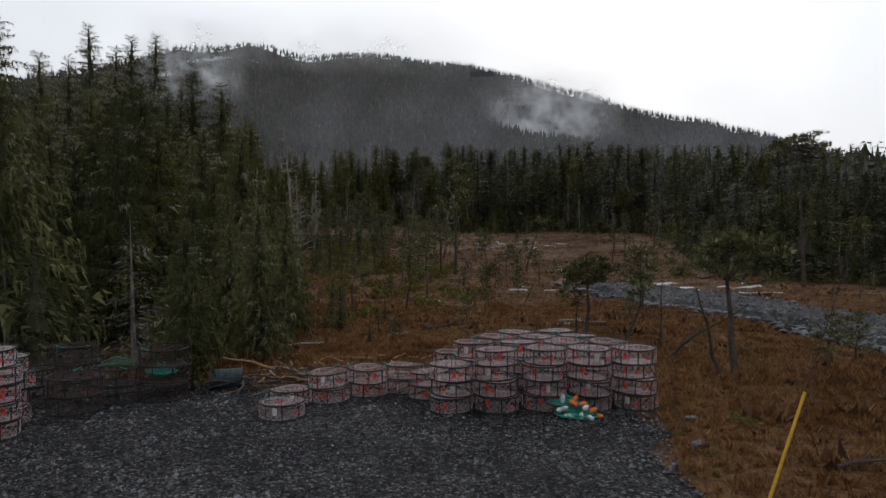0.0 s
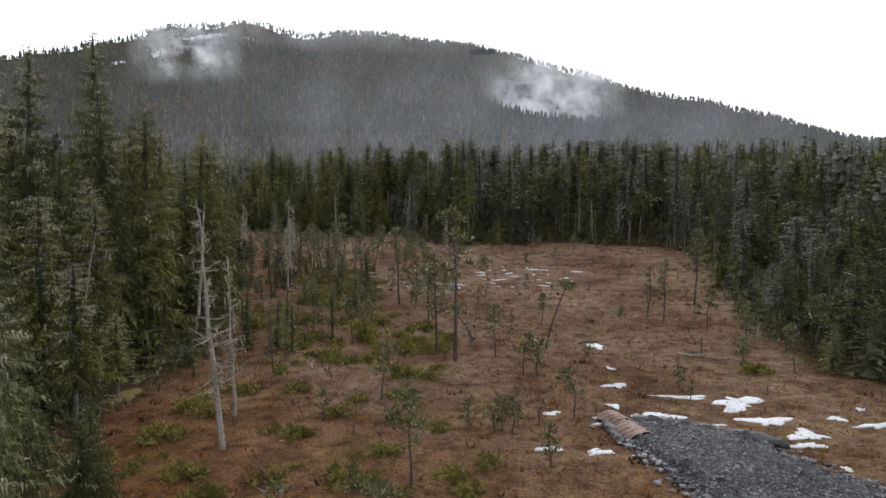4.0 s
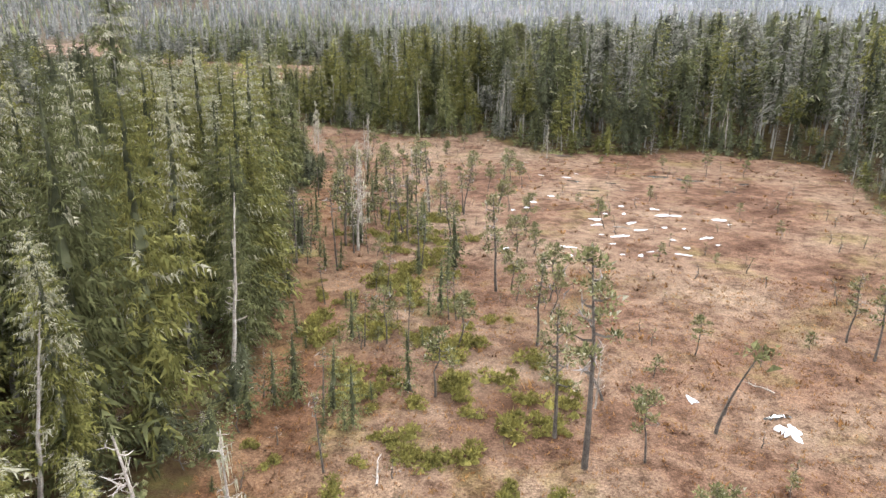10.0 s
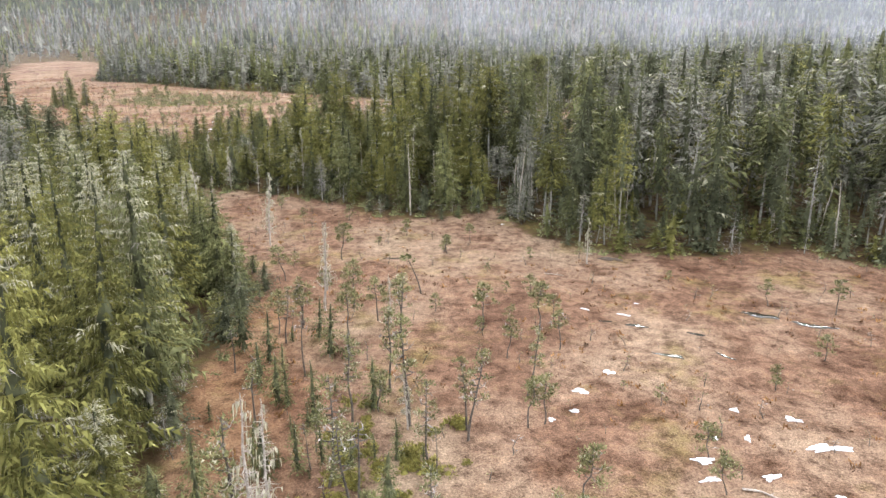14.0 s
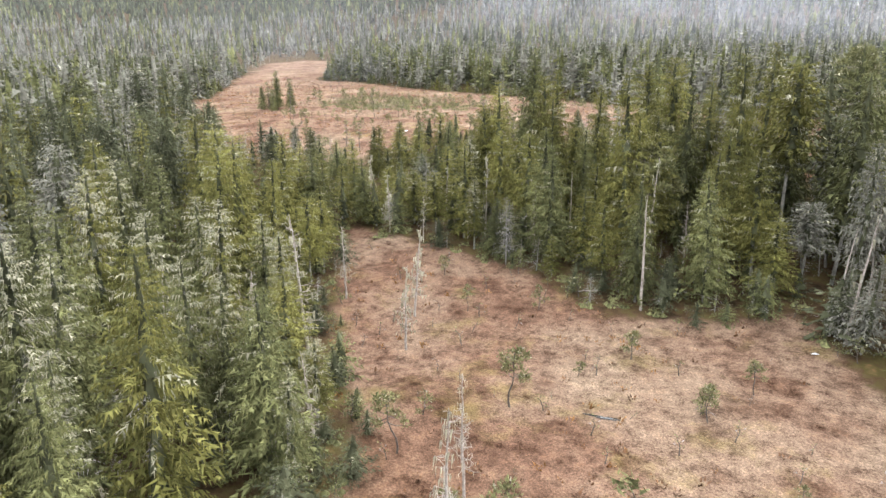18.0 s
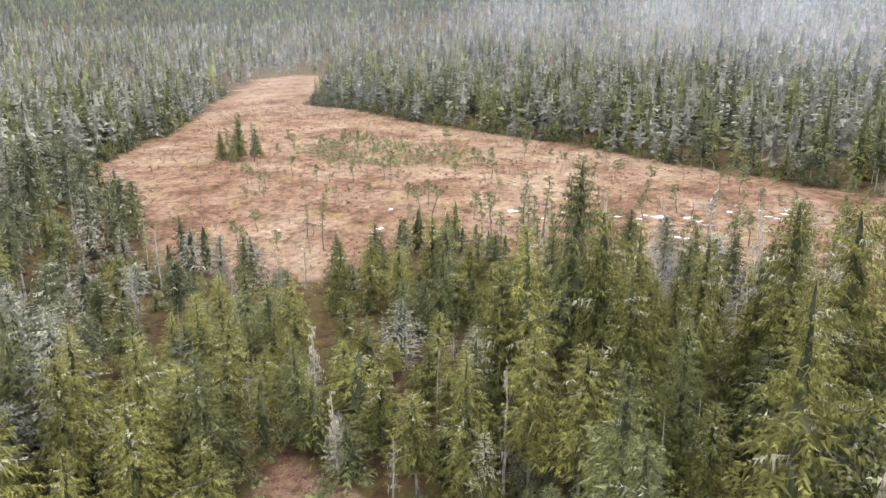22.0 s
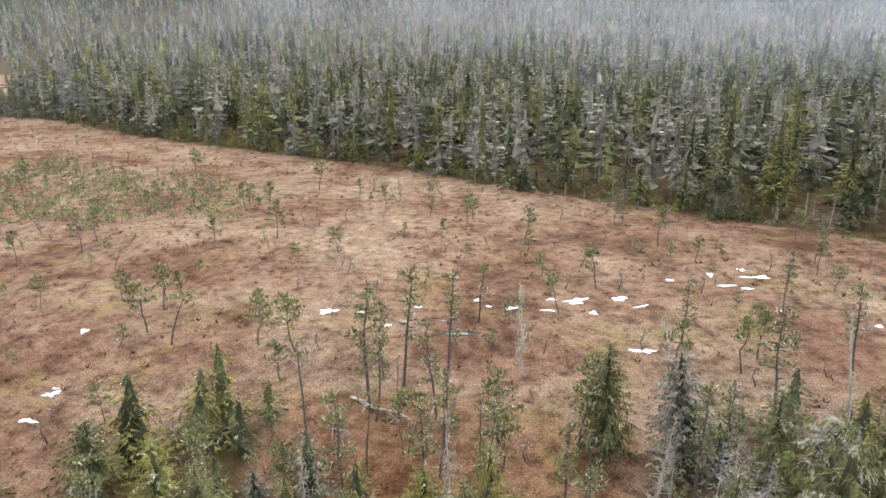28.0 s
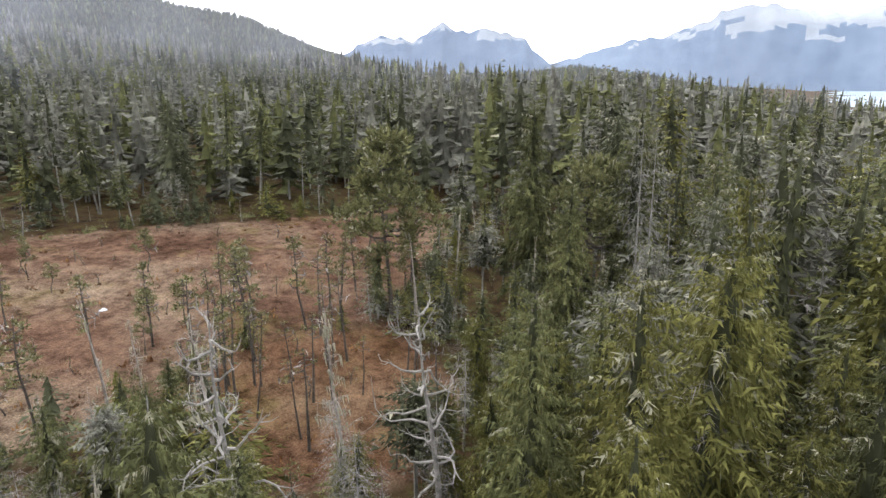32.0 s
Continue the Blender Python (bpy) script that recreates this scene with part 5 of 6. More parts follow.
# ---- gravel lot, road, snow and pools ----
def gravel(name, dark, light, size, rough):
    """Crushed stone: small stones of many greys, packed, with dark gaps and broad damp patches."""
    m = bpy.data.materials.new(name)
    m.use_nodes = True
    n, l = m.node_tree.nodes, m.node_tree.links
    p = n["Principled BSDF"]
    p.inputs["Roughness"].default_value, p.inputs["Specular IOR Level"].default_value = rough, 0.08
    where, cells, gaps, damp = n.new("ShaderNodeNewGeometry"), n.new("ShaderNodeTexVoronoi"), n.new("ShaderNodeTexVoronoi"), n.new("ShaderNodeTexNoise")
    gaps.feature = "DISTANCE_TO_EDGE"
    damp.inputs["Scale"].default_value, damp.inputs["Detail"].default_value = 0.35, 5
    for node in (cells, gaps):
        node.inputs["Scale"].default_value = 1.0 / size
    for node in (cells, gaps, damp):
        l.new(where.outputs["Position"], node.inputs["Vector"])
    grey = n.new("ShaderNodeValToRGB")
    grey.color_ramp.elements[0].color, grey.color_ramp.elements[1].color = (*dark, 1), (*light, 1)
    grey.color_ramp.elements.new(0.7).color = (*[0.65 * a + 0.35 * b for a, b in zip(dark, light)], 1)
    split = n.new("ShaderNodeSeparateColor")
    l.new(cells.outputs["Color"], split.inputs[0])
    l.new(split.outputs[0], grey.inputs[0])
    wet = n.new("ShaderNodeValToRGB")
    wet.color_ramp.elements[0].position, wet.color_ramp.elements[0].color = 0.35, (0.55, 0.55, 0.57, 1)
    wet.color_ramp.elements[1].position, wet.color_ramp.elements[1].color = 0.65, (1.15, 1.13, 1.1, 1)
    l.new(damp.outputs["Fac"], wet.inputs[0])
    joint = n.new("ShaderNodeValToRGB")
    joint.color_ramp.elements[0].color, joint.color_ramp.elements[1].color = (0.08, 0.08, 0.08, 1), (1, 1, 1, 1)
    joint.color_ramp.elements[1].position = 0.2
    l.new(gaps.outputs["Distance"], joint.inputs[0])
    a, b = n.new("ShaderNodeMixRGB"), n.new("ShaderNodeMixRGB")
    a.blend_type = b.blend_type = "MULTIPLY"
    a.inputs[0].default_value = b.inputs[0].default_value = 1.0
    l.new(grey.outputs[0], a.inputs[1])
    l.new(wet.outputs[0], a.inputs[2])
    l.new(a.outputs[0], b.inputs[1])
    l.new(joint.outputs[0], b.inputs[2])
    l.new(b.outputs[0], p.inputs["Base Color"])
    relief = n.new("ShaderNodeBump")
    relief.inputs["Strength"].default_value, relief.inputs["Distance"].default_value = 0.9, 0.03
    l.new(gaps.outputs["Distance"], relief.inputs["Height"])
    l.new(relief.outputs[0], p.inputs["Normal"])
    return m


GRAVEL_DARK = gravel("dark_wet_gravel", (0.003, 0.003, 0.0035), (0.155, 0.155, 0.165), 0.07, 0.8)
GRAVEL_PALE = gravel("grey_crushed_rock", (0.022, 0.023, 0.026), (0.2, 0.203, 0.215), 0.12, 0.8)
STONE = material("broken_stone", (0.022, 0.022, 0.025), (0.17, 0.17, 0.18), 1.5, 0.85, 0.4, island=0.75)
SNOW = material("old_snow", (0.28, 0.295, 0.32), (0.52, 0.535, 0.56), 0.8, 0.6, 0.4)
WATER = material("dark_bog_water", (0.008, 0.007, 0.006), (0.02, 0.017, 0.012), 0.7, 0.08, 0.02)
PEAT = material("bare_peat", (0.018, 0.012, 0.009), (0.06, 0.042, 0.03), 1.2, 0.9, 0.6)
STRAW = material("dead_grass", (0.085, 0.034, 0.013), (0.25, 0.14, 0.058), 0.35, 0.9, 0, fine=6, island=0.45, back=0.3)
MOSS = material("yellow_moss", (0.065, 0.05, 0.016), (0.16, 0.115, 0.035), 1.3, 0.95, 0.5)


def pad(name, corners, lift, mat, label, skirt=0.6, cell=0.7, ragged=0.5, seed=9):
    """A sheet of fill on the ground with a ragged, sloping edge."""
    xs, ys = [c[0] for c in corners], [c[1] for c in corners]
    a, b = np.meshgrid(np.arange(min(xs) - 2, max(xs) + 2, cell), np.arange(min(ys) - 2, max(ys) + 2, cell))
    d = edge_distance(a, b, corners) + ragged * rough_noise(a, b, 1.1, seed)
    z = ground_z(a, b) + np.clip(-d / skirt, -0.6, 1) * lift + 0.02 * rough_noise(a, b, 0.7, seed + 1)
    ids = np.arange(a.size).reshape(a.shape)
    q = np.stack([ids[:-1, :-1], ids[:-1, 1:], ids[1:, 1:], ids[1:, :-1]], -1).reshape(-1, 4)
    inner = d.ravel()[q].min(1) < skirt * 0.5
    used, back = np.unique(q[inner], return_inverse=True)
    me = mesh_from(name, np.stack([a, b, z], -1).reshape(-1, 3)[used], back.reshape(-1, 4), [mat], smooth=True)
    return tagged(new(name, me), label, name.replace("_", " "), kind="structure")


LOT = [(-22, 16), (-12, 20.3), (-7, 19.0), (-4.6, 17.7), (-3.2, 17.3), (-0.5, 17.8), (0.6, 18.6), (5.3, 16.4), (4.7, 13.4), (4.2, 11.3), (4.6, 6), (5, -25), (-24, -25)]
ROAD_WEST = [(10.6, 56.6), (11.0, 52.0), (12.0, 47.0), (14.2, 40.0), (16.0, 33.0), (17.2, 26.0), (18.4, 15.0), (20, 0), (22, -20)]
ROAD_EAST = [(15.8, 56.2), (18.8, 52.6), (20.3, 47.0), (21.8, 41.0), (22.9, 33.0), (24.0, 26.0), (25.5, 15.0), (27, 0), (29, -20)]
pad("gravel_lot", LOT, 0.07, GRAVEL_DARK, "dark wet gravel lot at the bog's edge", 0.5, 0.5)
pad("gravel_road", ROAD_WEST + ROAD_EAST[::-1], 0.45, GRAVEL_PALE, "raised grey crushed-rock road ending in the bog", 0.9, 0.6, 0.3, 13)


def pebble(seed, size=1.0):
    rng = np.random.default_rng(seed)
    bm = bmesh.new()
    bmesh.ops.create_icosphere(bm, subdivisions=1, radius=0.5 * size)
    for vert in bm.verts:
        vert.co = Vector((vert.co.x * 1.2, vert.co.y, vert.co.z * 0.65)) * rng.uniform(0.72, 1.2)
    v = np.array([w.co[:] for w in bm.verts])
    f = np.array([[w.index for w in face.verts] for face in bm.faces])
    bm.free()
    return v, f, np.zeros(len(f), int)


CHIP = (np.array([(0.5, 0, 0), (-0.3, 0.4, 0.02), (-0.35, -0.38, 0), (0.03, 0.05, 0.42)]), np.array([(0, 1, 3), (1, 2, 3), (2, 0, 3)]), np.zeros(3, int))
PEBBLES = [pebble(k) for k in range(4)]
stone_rng = np.random.default_rng(5)


def strewn(name, label, templates, x, y, z, size, mat, seed=3):
    v, f, m = scatter(templates, x, y, z, size, stone_rng.integers(0, len(templates), len(x)), stone_rng.uniform(0, 6.28, len(x)), 0.3, seed)
    return tagged(new(name, mesh_from(name, v, f, [mat], m)), label, name.replace("_", " "), kind="stuff")


lx, ly = stone_rng.uniform(-14, 5.5, 34000), stone_rng.uniform(6, 20.3, 34000)
ok = edge_distance(lx, ly, LOT) < 0.15
strewn("lot_gravel", "loose dark stones of the gravel lot", [CHIP], lx[ok], ly[ok], ground_z(lx[ok], ly[ok]) + 0.06, stone_rng.gamma(2.0, 0.017, ok.sum()) + 0.028, STONE)
rx, ry = stone_rng.uniform(10, 26, 16000), stone_rng.uniform(14, 57, 16000)
ok = edge_distance(rx, ry, ROAD_WEST + ROAD_EAST[::-1]) < -0.4
strewn("road_gravel", "loose grey crushed stone on the road", [CHIP], rx[ok], ry[ok], ground_z(rx[ok], ry[ok]) + 0.42, stone_rng.gamma(2.0, 0.05, ok.sum()) + 0.04, STONE)
bx, by = [], []
for side in (ROAD_WEST, ROAD_EAST, [ROAD_WEST[0], (13, 57), ROAD_EAST[0]]):
    for (ax, ay), (cx_, cy_) in zip(side, side[1:]):
        n = int(math.hypot(cx_ - ax, cy_ - ay) * 24)
        u = stone_rng.random(n)
        bx += list(ax + u * (cx_ - ax) + stone_rng.normal(0, 0.5, n))
        by += list(ay + u * (cy_ - ay) + stone_rng.normal(0, 0.5, n))
bx, by = np.array(bx), np.array(by)
strewn("road_rubble", "dark broken rocks along the road's edges", PEBBLES, bx, by, ground_z(bx, by) + 0.12, stone_rng.gamma(2.2, 0.075, len(bx)) + 0.06, STONE)


def patch(name, x, y, long, wide, turn_deg, mat, label, category, group, seed, lift=0.10, thick=0.05, lobes=0.35):
    """A flat patch that follows the ground, with an uneven outline and a soft rounded edge."""
    rng = np.random.default_rng(seed)
    n, rings = 22, (0.0, 0.55, 0.85, 1.0)
    ph = rng.uniform(0, 6.28, 4)
    c, s_ = math.cos(radians(turn_deg)), math.sin(radians(turn_deg))
    verts, faces = [], []
    for q, ring in enumerate(rings):
        for k in range(n):
            a = 2 * math.pi * k / n
            r = ring * (1 + lobes * (0.5 * math.sin(2 * a + ph[0]) + 0.5 * math.sin(3 * a + ph[1]) + 0.45 * math.sin(5 * a + ph[2]) + 0.3 * math.sin(8 * a + ph[3])))
            u, w = r * long * 0.5 * math.cos(a), r * wide * 0.5 * math.sin(a)
            px, py = x + u * c - w * s_, y + u * s_ + w * c
            verts.append((px, py, float(ground_z(px, py)) + (lift if ring < 1 else lift - thick - 0.08)))
    for q in range(len(rings) - 1):
        for k in range(n):
            a, b = q * n + k, q * n + (k + 1) % n
            faces.append((a, a + n, b + n, b))
    ob = new(name, mesh_from(name, verts, faces, [mat], smooth=True))
    return tagged(ob, label, category, group)


# snow left in the hollows: x, y, length, width, turn
SNOW_SOUTH = [(20.7, 61.5, 3.5, 5.4, -7), (17.8, 63.3, 5.6, 1.0, 3), (21.0, 57.9, 2.9, 2.5, -9), (22.0, 55.2, 2.2, 4.0, 11), (21.0, 53.2, 1.7, 1.6, -1), (13.4, 65.2, 2.2, 1.1, -6), (7.7, 59.5, 1.7, 1.1, 14), (12.2, 61.0, 1.1, 1.4, 10), (14.3, 58.7, 3.7, 1.9, 13), (10.5, 57.6, 1.3, 1.0, 6), (15.2, 78.8, 1.5, 3.2, -12), (9.9, 82.4, 0.7, 1.6, -4)]
SNOW_ROAD = [(25.4, 57.9, 1.0, 1.6, -7), (26.9, 56.3, 2.6, 1.1, 3), (26.5, 52.4, 1.7, 1.8, -9), (21.0, 49.8, 0.5, 1.1, 11), (23.1, 49.3, 0.7, 1.6, -1), (24.7, 51.3, 0.7, 1.4, -6), (20.9, 46.2, 1.0, 1.4, 14), (6.3, 52.2, 1.3, 1.0, 10), (8.9, 51.7, 1.8, 1.3, 13), (-0.6, 45.0, 1.6, 0.7, 6), (14.3, 69.9, 0.7, 1.5, -12), (27.7, 59.1, 0.7, 0.8, -4), (10.0, 56.1, 0.8, 0.6, -10), (17.7, 57.4, 0.9, 0.7, 10)]
SNOW_MIDDLE = [(1.8, 140.5, 2.4, 1.6, 8), (-1.2, 136.6, 1.9, 2.1, -1), (17.3, 129.6, 5.7, 2.2, 16), (24.0, 129.2, 2.8, 2.5, 18), (9.8, 120.4, 2.9, 2.6, 13), (3.0, 114.9, 2.3, 1.0, -10), (-4.3, 113.4, 1.1, 2.4, -2), (7.4, 126.9, 2.7, 1.6, 2), (7.4, 124.8, 2.1, 1.1, 25), (8.5, 117.0, 1.2, 0.5, 13), (20.0, 119.6, 2.4, 1.3, 9), (3.1, 111.7, 1.0, 0.9, 14), (16.3, 134.0, 2.5, 1.4, -7), (11.8, 125.4, 1.6, 1.7, 14), (12.6, 122.6, 2.1, 1.3, 13)]
SNOW_NORTH = [(15.9, 118.8, 1.1, 0.7, 8), (16.9, 115.8, 0.9, 1.6, -1), (11.6, 130.4, 0.8, 1.7, 16), (11.8, 134.7, 0.8, 1.8, 18), (15.8, 123.6, 0.7, 1.5, 13), (11.1, 112.6, 1.0, 1.8, -10), (16.1, 113.5, 2.6, 0.8, -2), (12.5, 114.1, 1.1, 0.6, 2), (-3.9, 131.5, 1.1, 1.0, 25), (-1.9, 133.1, 1.5, 0.9, 13), (7.6, 120.6, 0.8, 0.6, 9), (18.1, 123.1, 0.8, 0.7, 14), (24.7, 126.9, 0.7, 0.8, -7), (9.0, 130.1, 1.0, 0.8, 14), (20.8, 117.3, 0.9, 0.7, 13), (9.1, 112.8, 0.7, 0.6, -3)]
SNOW_UPPER = [(-80.2, 277.3, 2.6, 2.8, 1), (-76.6, 277.5, 1.9, 1.2, 13), (-102.8, 270.2, 1.6, 1.7, 22), (-98.8, 260.2, 2.1, 1.8, 12), (-98.2, 256.7, 2.0, 1.2, -1), (-61.2, 279.7, 2.0, 1.7, 9), (-57.4, 279.4, 2.0, 1.2, 10), (-54.4, 282.5, 3.9, 2.6, 17), (-52.8, 279.8, 1.6, 2.2, 7), (-49.7, 283.7, 2.7, 2.5, 13), (-47.8, 281.5, 2.0, 0.9, 23), (-48.9, 272.2, 3.2, 1.7, 13), (-57.0, 282.6, 1.5, 1.1, 17), (-70.9, 278.9, 1.1, 1.0, 7), (-73.3, 274.8, 1.1, 1.1, 13)]
SNOW_EAST = [(-43.6, 288.8, 1.3, 2.0, 1), (-38.8, 290.5, 1.2, 2.4, 13), (-34.8, 292.7, 1.6, 1.8, 22), (-33.4, 291.0, 4.2, 2.2, 12), (-37.8, 287.5, 2.8, 1.1, -1), (-35.8, 286.9, 2.1, 1.1, 9), (-25.7, 279.5, 1.4, 1.1, 10), (-41.3, 287.8, 1.0, 1.1, 17), (-64.8, 281.0, 1.1, 1.8, 7), (-63.5, 279.6, 0.8, 1.0, 13)]
SNOW_FAR = [(0.5, 156, 1.3, 0.5, -20), (5, 155, 2.2, 0.7, -25), (7, 159, 0.8, 0.4, -30), (-11, 190, 0.9, 0.4, 0), (-117, 254, 1.1, 0.5, 0), (-99, 261, 1, 0.5, 10), (6.1, 31.2, 0.9, 0.3, 10)]
for batch, some in enumerate((SNOW_SOUTH, SNOW_ROAD, SNOW_MIDDLE, SNOW_NORTH, SNOW_UPPER, SNOW_EAST, SNOW_FAR)):
    for k, (x, y, long, wide, turn_deg) in enumerate(some):
        patch("snow_patch", x, y, (0.85 if batch < 2 else 0.62) * long, (0.6 if batch < 2 else 0.42) * wide, turn_deg, SNOW, "patch of old white snow melting in the bog", "snow", "snow patches", 900 + 40 * batch + k, 0.055, 0.05, 0.62)
POOLS = [(20.5, 156.3, 4.5, 1.3, -20), (25.5, 154.2, 4.0, 1.0, -10), (6, 152, 2.4, 0.8, -15), (8.3, 144.6, 2.8, 0.8, -20), (34, 152, 2.0, 0.7, 0), (-29, 109.3, 3.2, 1.8, 15), (-26.3, 172.4, 2.6, 0.5, 0), (15, 80.6, 1.8, 0.7, 20), (2.7, 153, 1.5, 0.4, 0),
         (-66, 273.5, 3.2, 1.3, 0), (30, 146, 1.6, 0.5, 0), (12, 150, 1.8, 0.5, -20), (-113, 243, 3.4, 0.7, 20), (13.8, 145, 2.2, 0.3, -40)]
for k, (x, y, long, wide, turn_deg) in enumerate(POOLS):
    patch("bog_pool", x, y, long, wide, turn_deg, WATER, "small dark pool of still bog water", "pool", "bog pools", 1200 + k, 0.07, 0.03)
patch("mossy_hollow", -28, 108.5, 5.5, 3.2, 20, MOSS, "yellow-green moss round a dark pool", "moss", "moss", 1230, 0.06, 0.03)
patch("mossy_hollow", -22, 63, 3.5, 2.2, 60, MOSS, "yellow-green moss in a hollow by the woods", "moss", "moss", 1231, 0.06, 0.03)
patch("peat_scar", 5.5, 175, 3.4, 1.2, -20, PEAT, "bare dark peat under an uprooted tree", "peat", "peat", 1232, 0.12, 0.03)

# dead grass: tufts beyond counting
TUFTS = []
for k in range(4):
    s = Soup()
    blade_rng = np.random.default_rng(50 + k)
    for _ in range(7):
        a, lean = blade_rng.uniform(0, 6.28), blade_rng.uniform(0.15, 0.75)
        foot = blade_rng.normal(0, 0.1, 3) * np.array([1, 1, 0])
        across = np.array([-math.sin(a), math.cos(a), 0]) * 0.05
        s.tri(foot + across, foot - across, foot + np.array([math.cos(a) * lean * 0.5, math.sin(a) * lean * 0.5, blade_rng.uniform(0.18, 0.42)]), 0)
    TUFTS.append(s.arrays())
qx, qy = stone_rng.uniform(-22, 34, 22000), 12 + 95 * stone_rng.random(22000) ** 1.5
ok = (edge_distance(qx, qy, LOT) > 0.1) & (edge_distance(qx, qy, ROAD_WEST + ROAD_EAST[::-1]) > 0.6) & (open_land(qx, qy) < 3)
nx, ny = stone_rng.uniform(-9, 20, 15000), 7 + 36 * stone_rng.random(15000) ** 1.3
near_ok = (edge_distance(nx, ny, LOT) > 0.05) & (edge_distance(nx, ny, ROAD_WEST + ROAD_EAST[::-1]) > 0.6)
qx, qy = np.r_[qx[ok], nx[near_ok]], np.r_[qy[ok], ny[near_ok]]
strewn("bog_grass", "rusty dead grass tufts of the bog", TUFTS, qx, qy, ground_z(qx, qy) - 0.03, stone_rng.uniform(0.25, 0.7, len(qx)), STRAW)

# ---- the crab pots and other gear on the lot ----
STEEL = material("rubber_wrapped_steel", (0.012, 0.012, 0.013), (0.05, 0.045, 0.045), 4.0, 0.7, 0.2)
WIRE = material("stainless_mesh", (0.4, 0.3, 0.3), (0.75, 0.62, 0.63), 3.0, 0.45, 0.1, metal=0.3)
WIRE_OLD = material("rusty_mesh", (0.04, 0.026, 0.022), (0.15, 0.1, 0.085), 3.0, 0.8, 0.3)
RED = material("red_plastic", (0.55, 0.035, 0.02), (0.75, 0.07, 0.035), 3.0, 0.45, 0.05)
ORANGE = material("orange_buoy_foam", (0.55, 0.13, 0.02), (0.75, 0.22, 0.05), 3.0, 0.6, 0.1)
WHITE = material("white_buoy_foam", (0.5, 0.5, 0.48), (0.78, 0.78, 0.75), 3.0, 0.6, 0.1)
TEAL = material("teal_rope", (0.02, 0.2, 0.17), (0.06, 0.38, 0.32), 6.0, 0.7, 0.3)
YELLOW = material("yellow_plastic", (0.55, 0.32, 0.02), (0.72, 0.45, 0.04), 2.0, 0.5, 0.05)
GREEN_NET = material("green_netting", (0.04, 0.09, 0.06), (0.11, 0.19, 0.13), 4.0, 0.8, 0.2)
DRUM_BLUE = material("dull_blue_drum", (0.015, 0.03, 0.035), (0.04, 0.07, 0.075), 2.0, 0.5, 0.1)
BLACK_CLOTH = material("black_geotextile", (0.008, 0.008, 0.01), (0.04, 0.04, 0.045), 2.0, 0.4, 0.4)
BROWN_SHEET = material("rusty_brown_sheet", (0.12, 0.075, 0.06), (0.27, 0.19, 0.16), 1.2, 0.75, 0.3)
SAWN = material("pale_broken_wood", (0.16, 0.09, 0.045), (0.4, 0.26, 0.14), 3.0, 0.85, 0.4)


def soup_part(name, soup, mat, parent, label="", kind=""):
    v, f, m = soup.arrays()
    ob = new(name, mesh_from(name, v, f, [mat]))
    ob.parent = parent
    return tagged(ob, label, kind=kind)


def hoop(soup, r, z, thick, n=20, sides=5, squash=1.0, centre=(0, 0)):
    soup.tube([(centre[0] + r * math.cos(2 * math.pi * k / n), centre[1] + squash * r * math.sin(2 * math.pi * k / n), z) for k in range(n + 1)], [thick] * (n + 1), 0, sides)


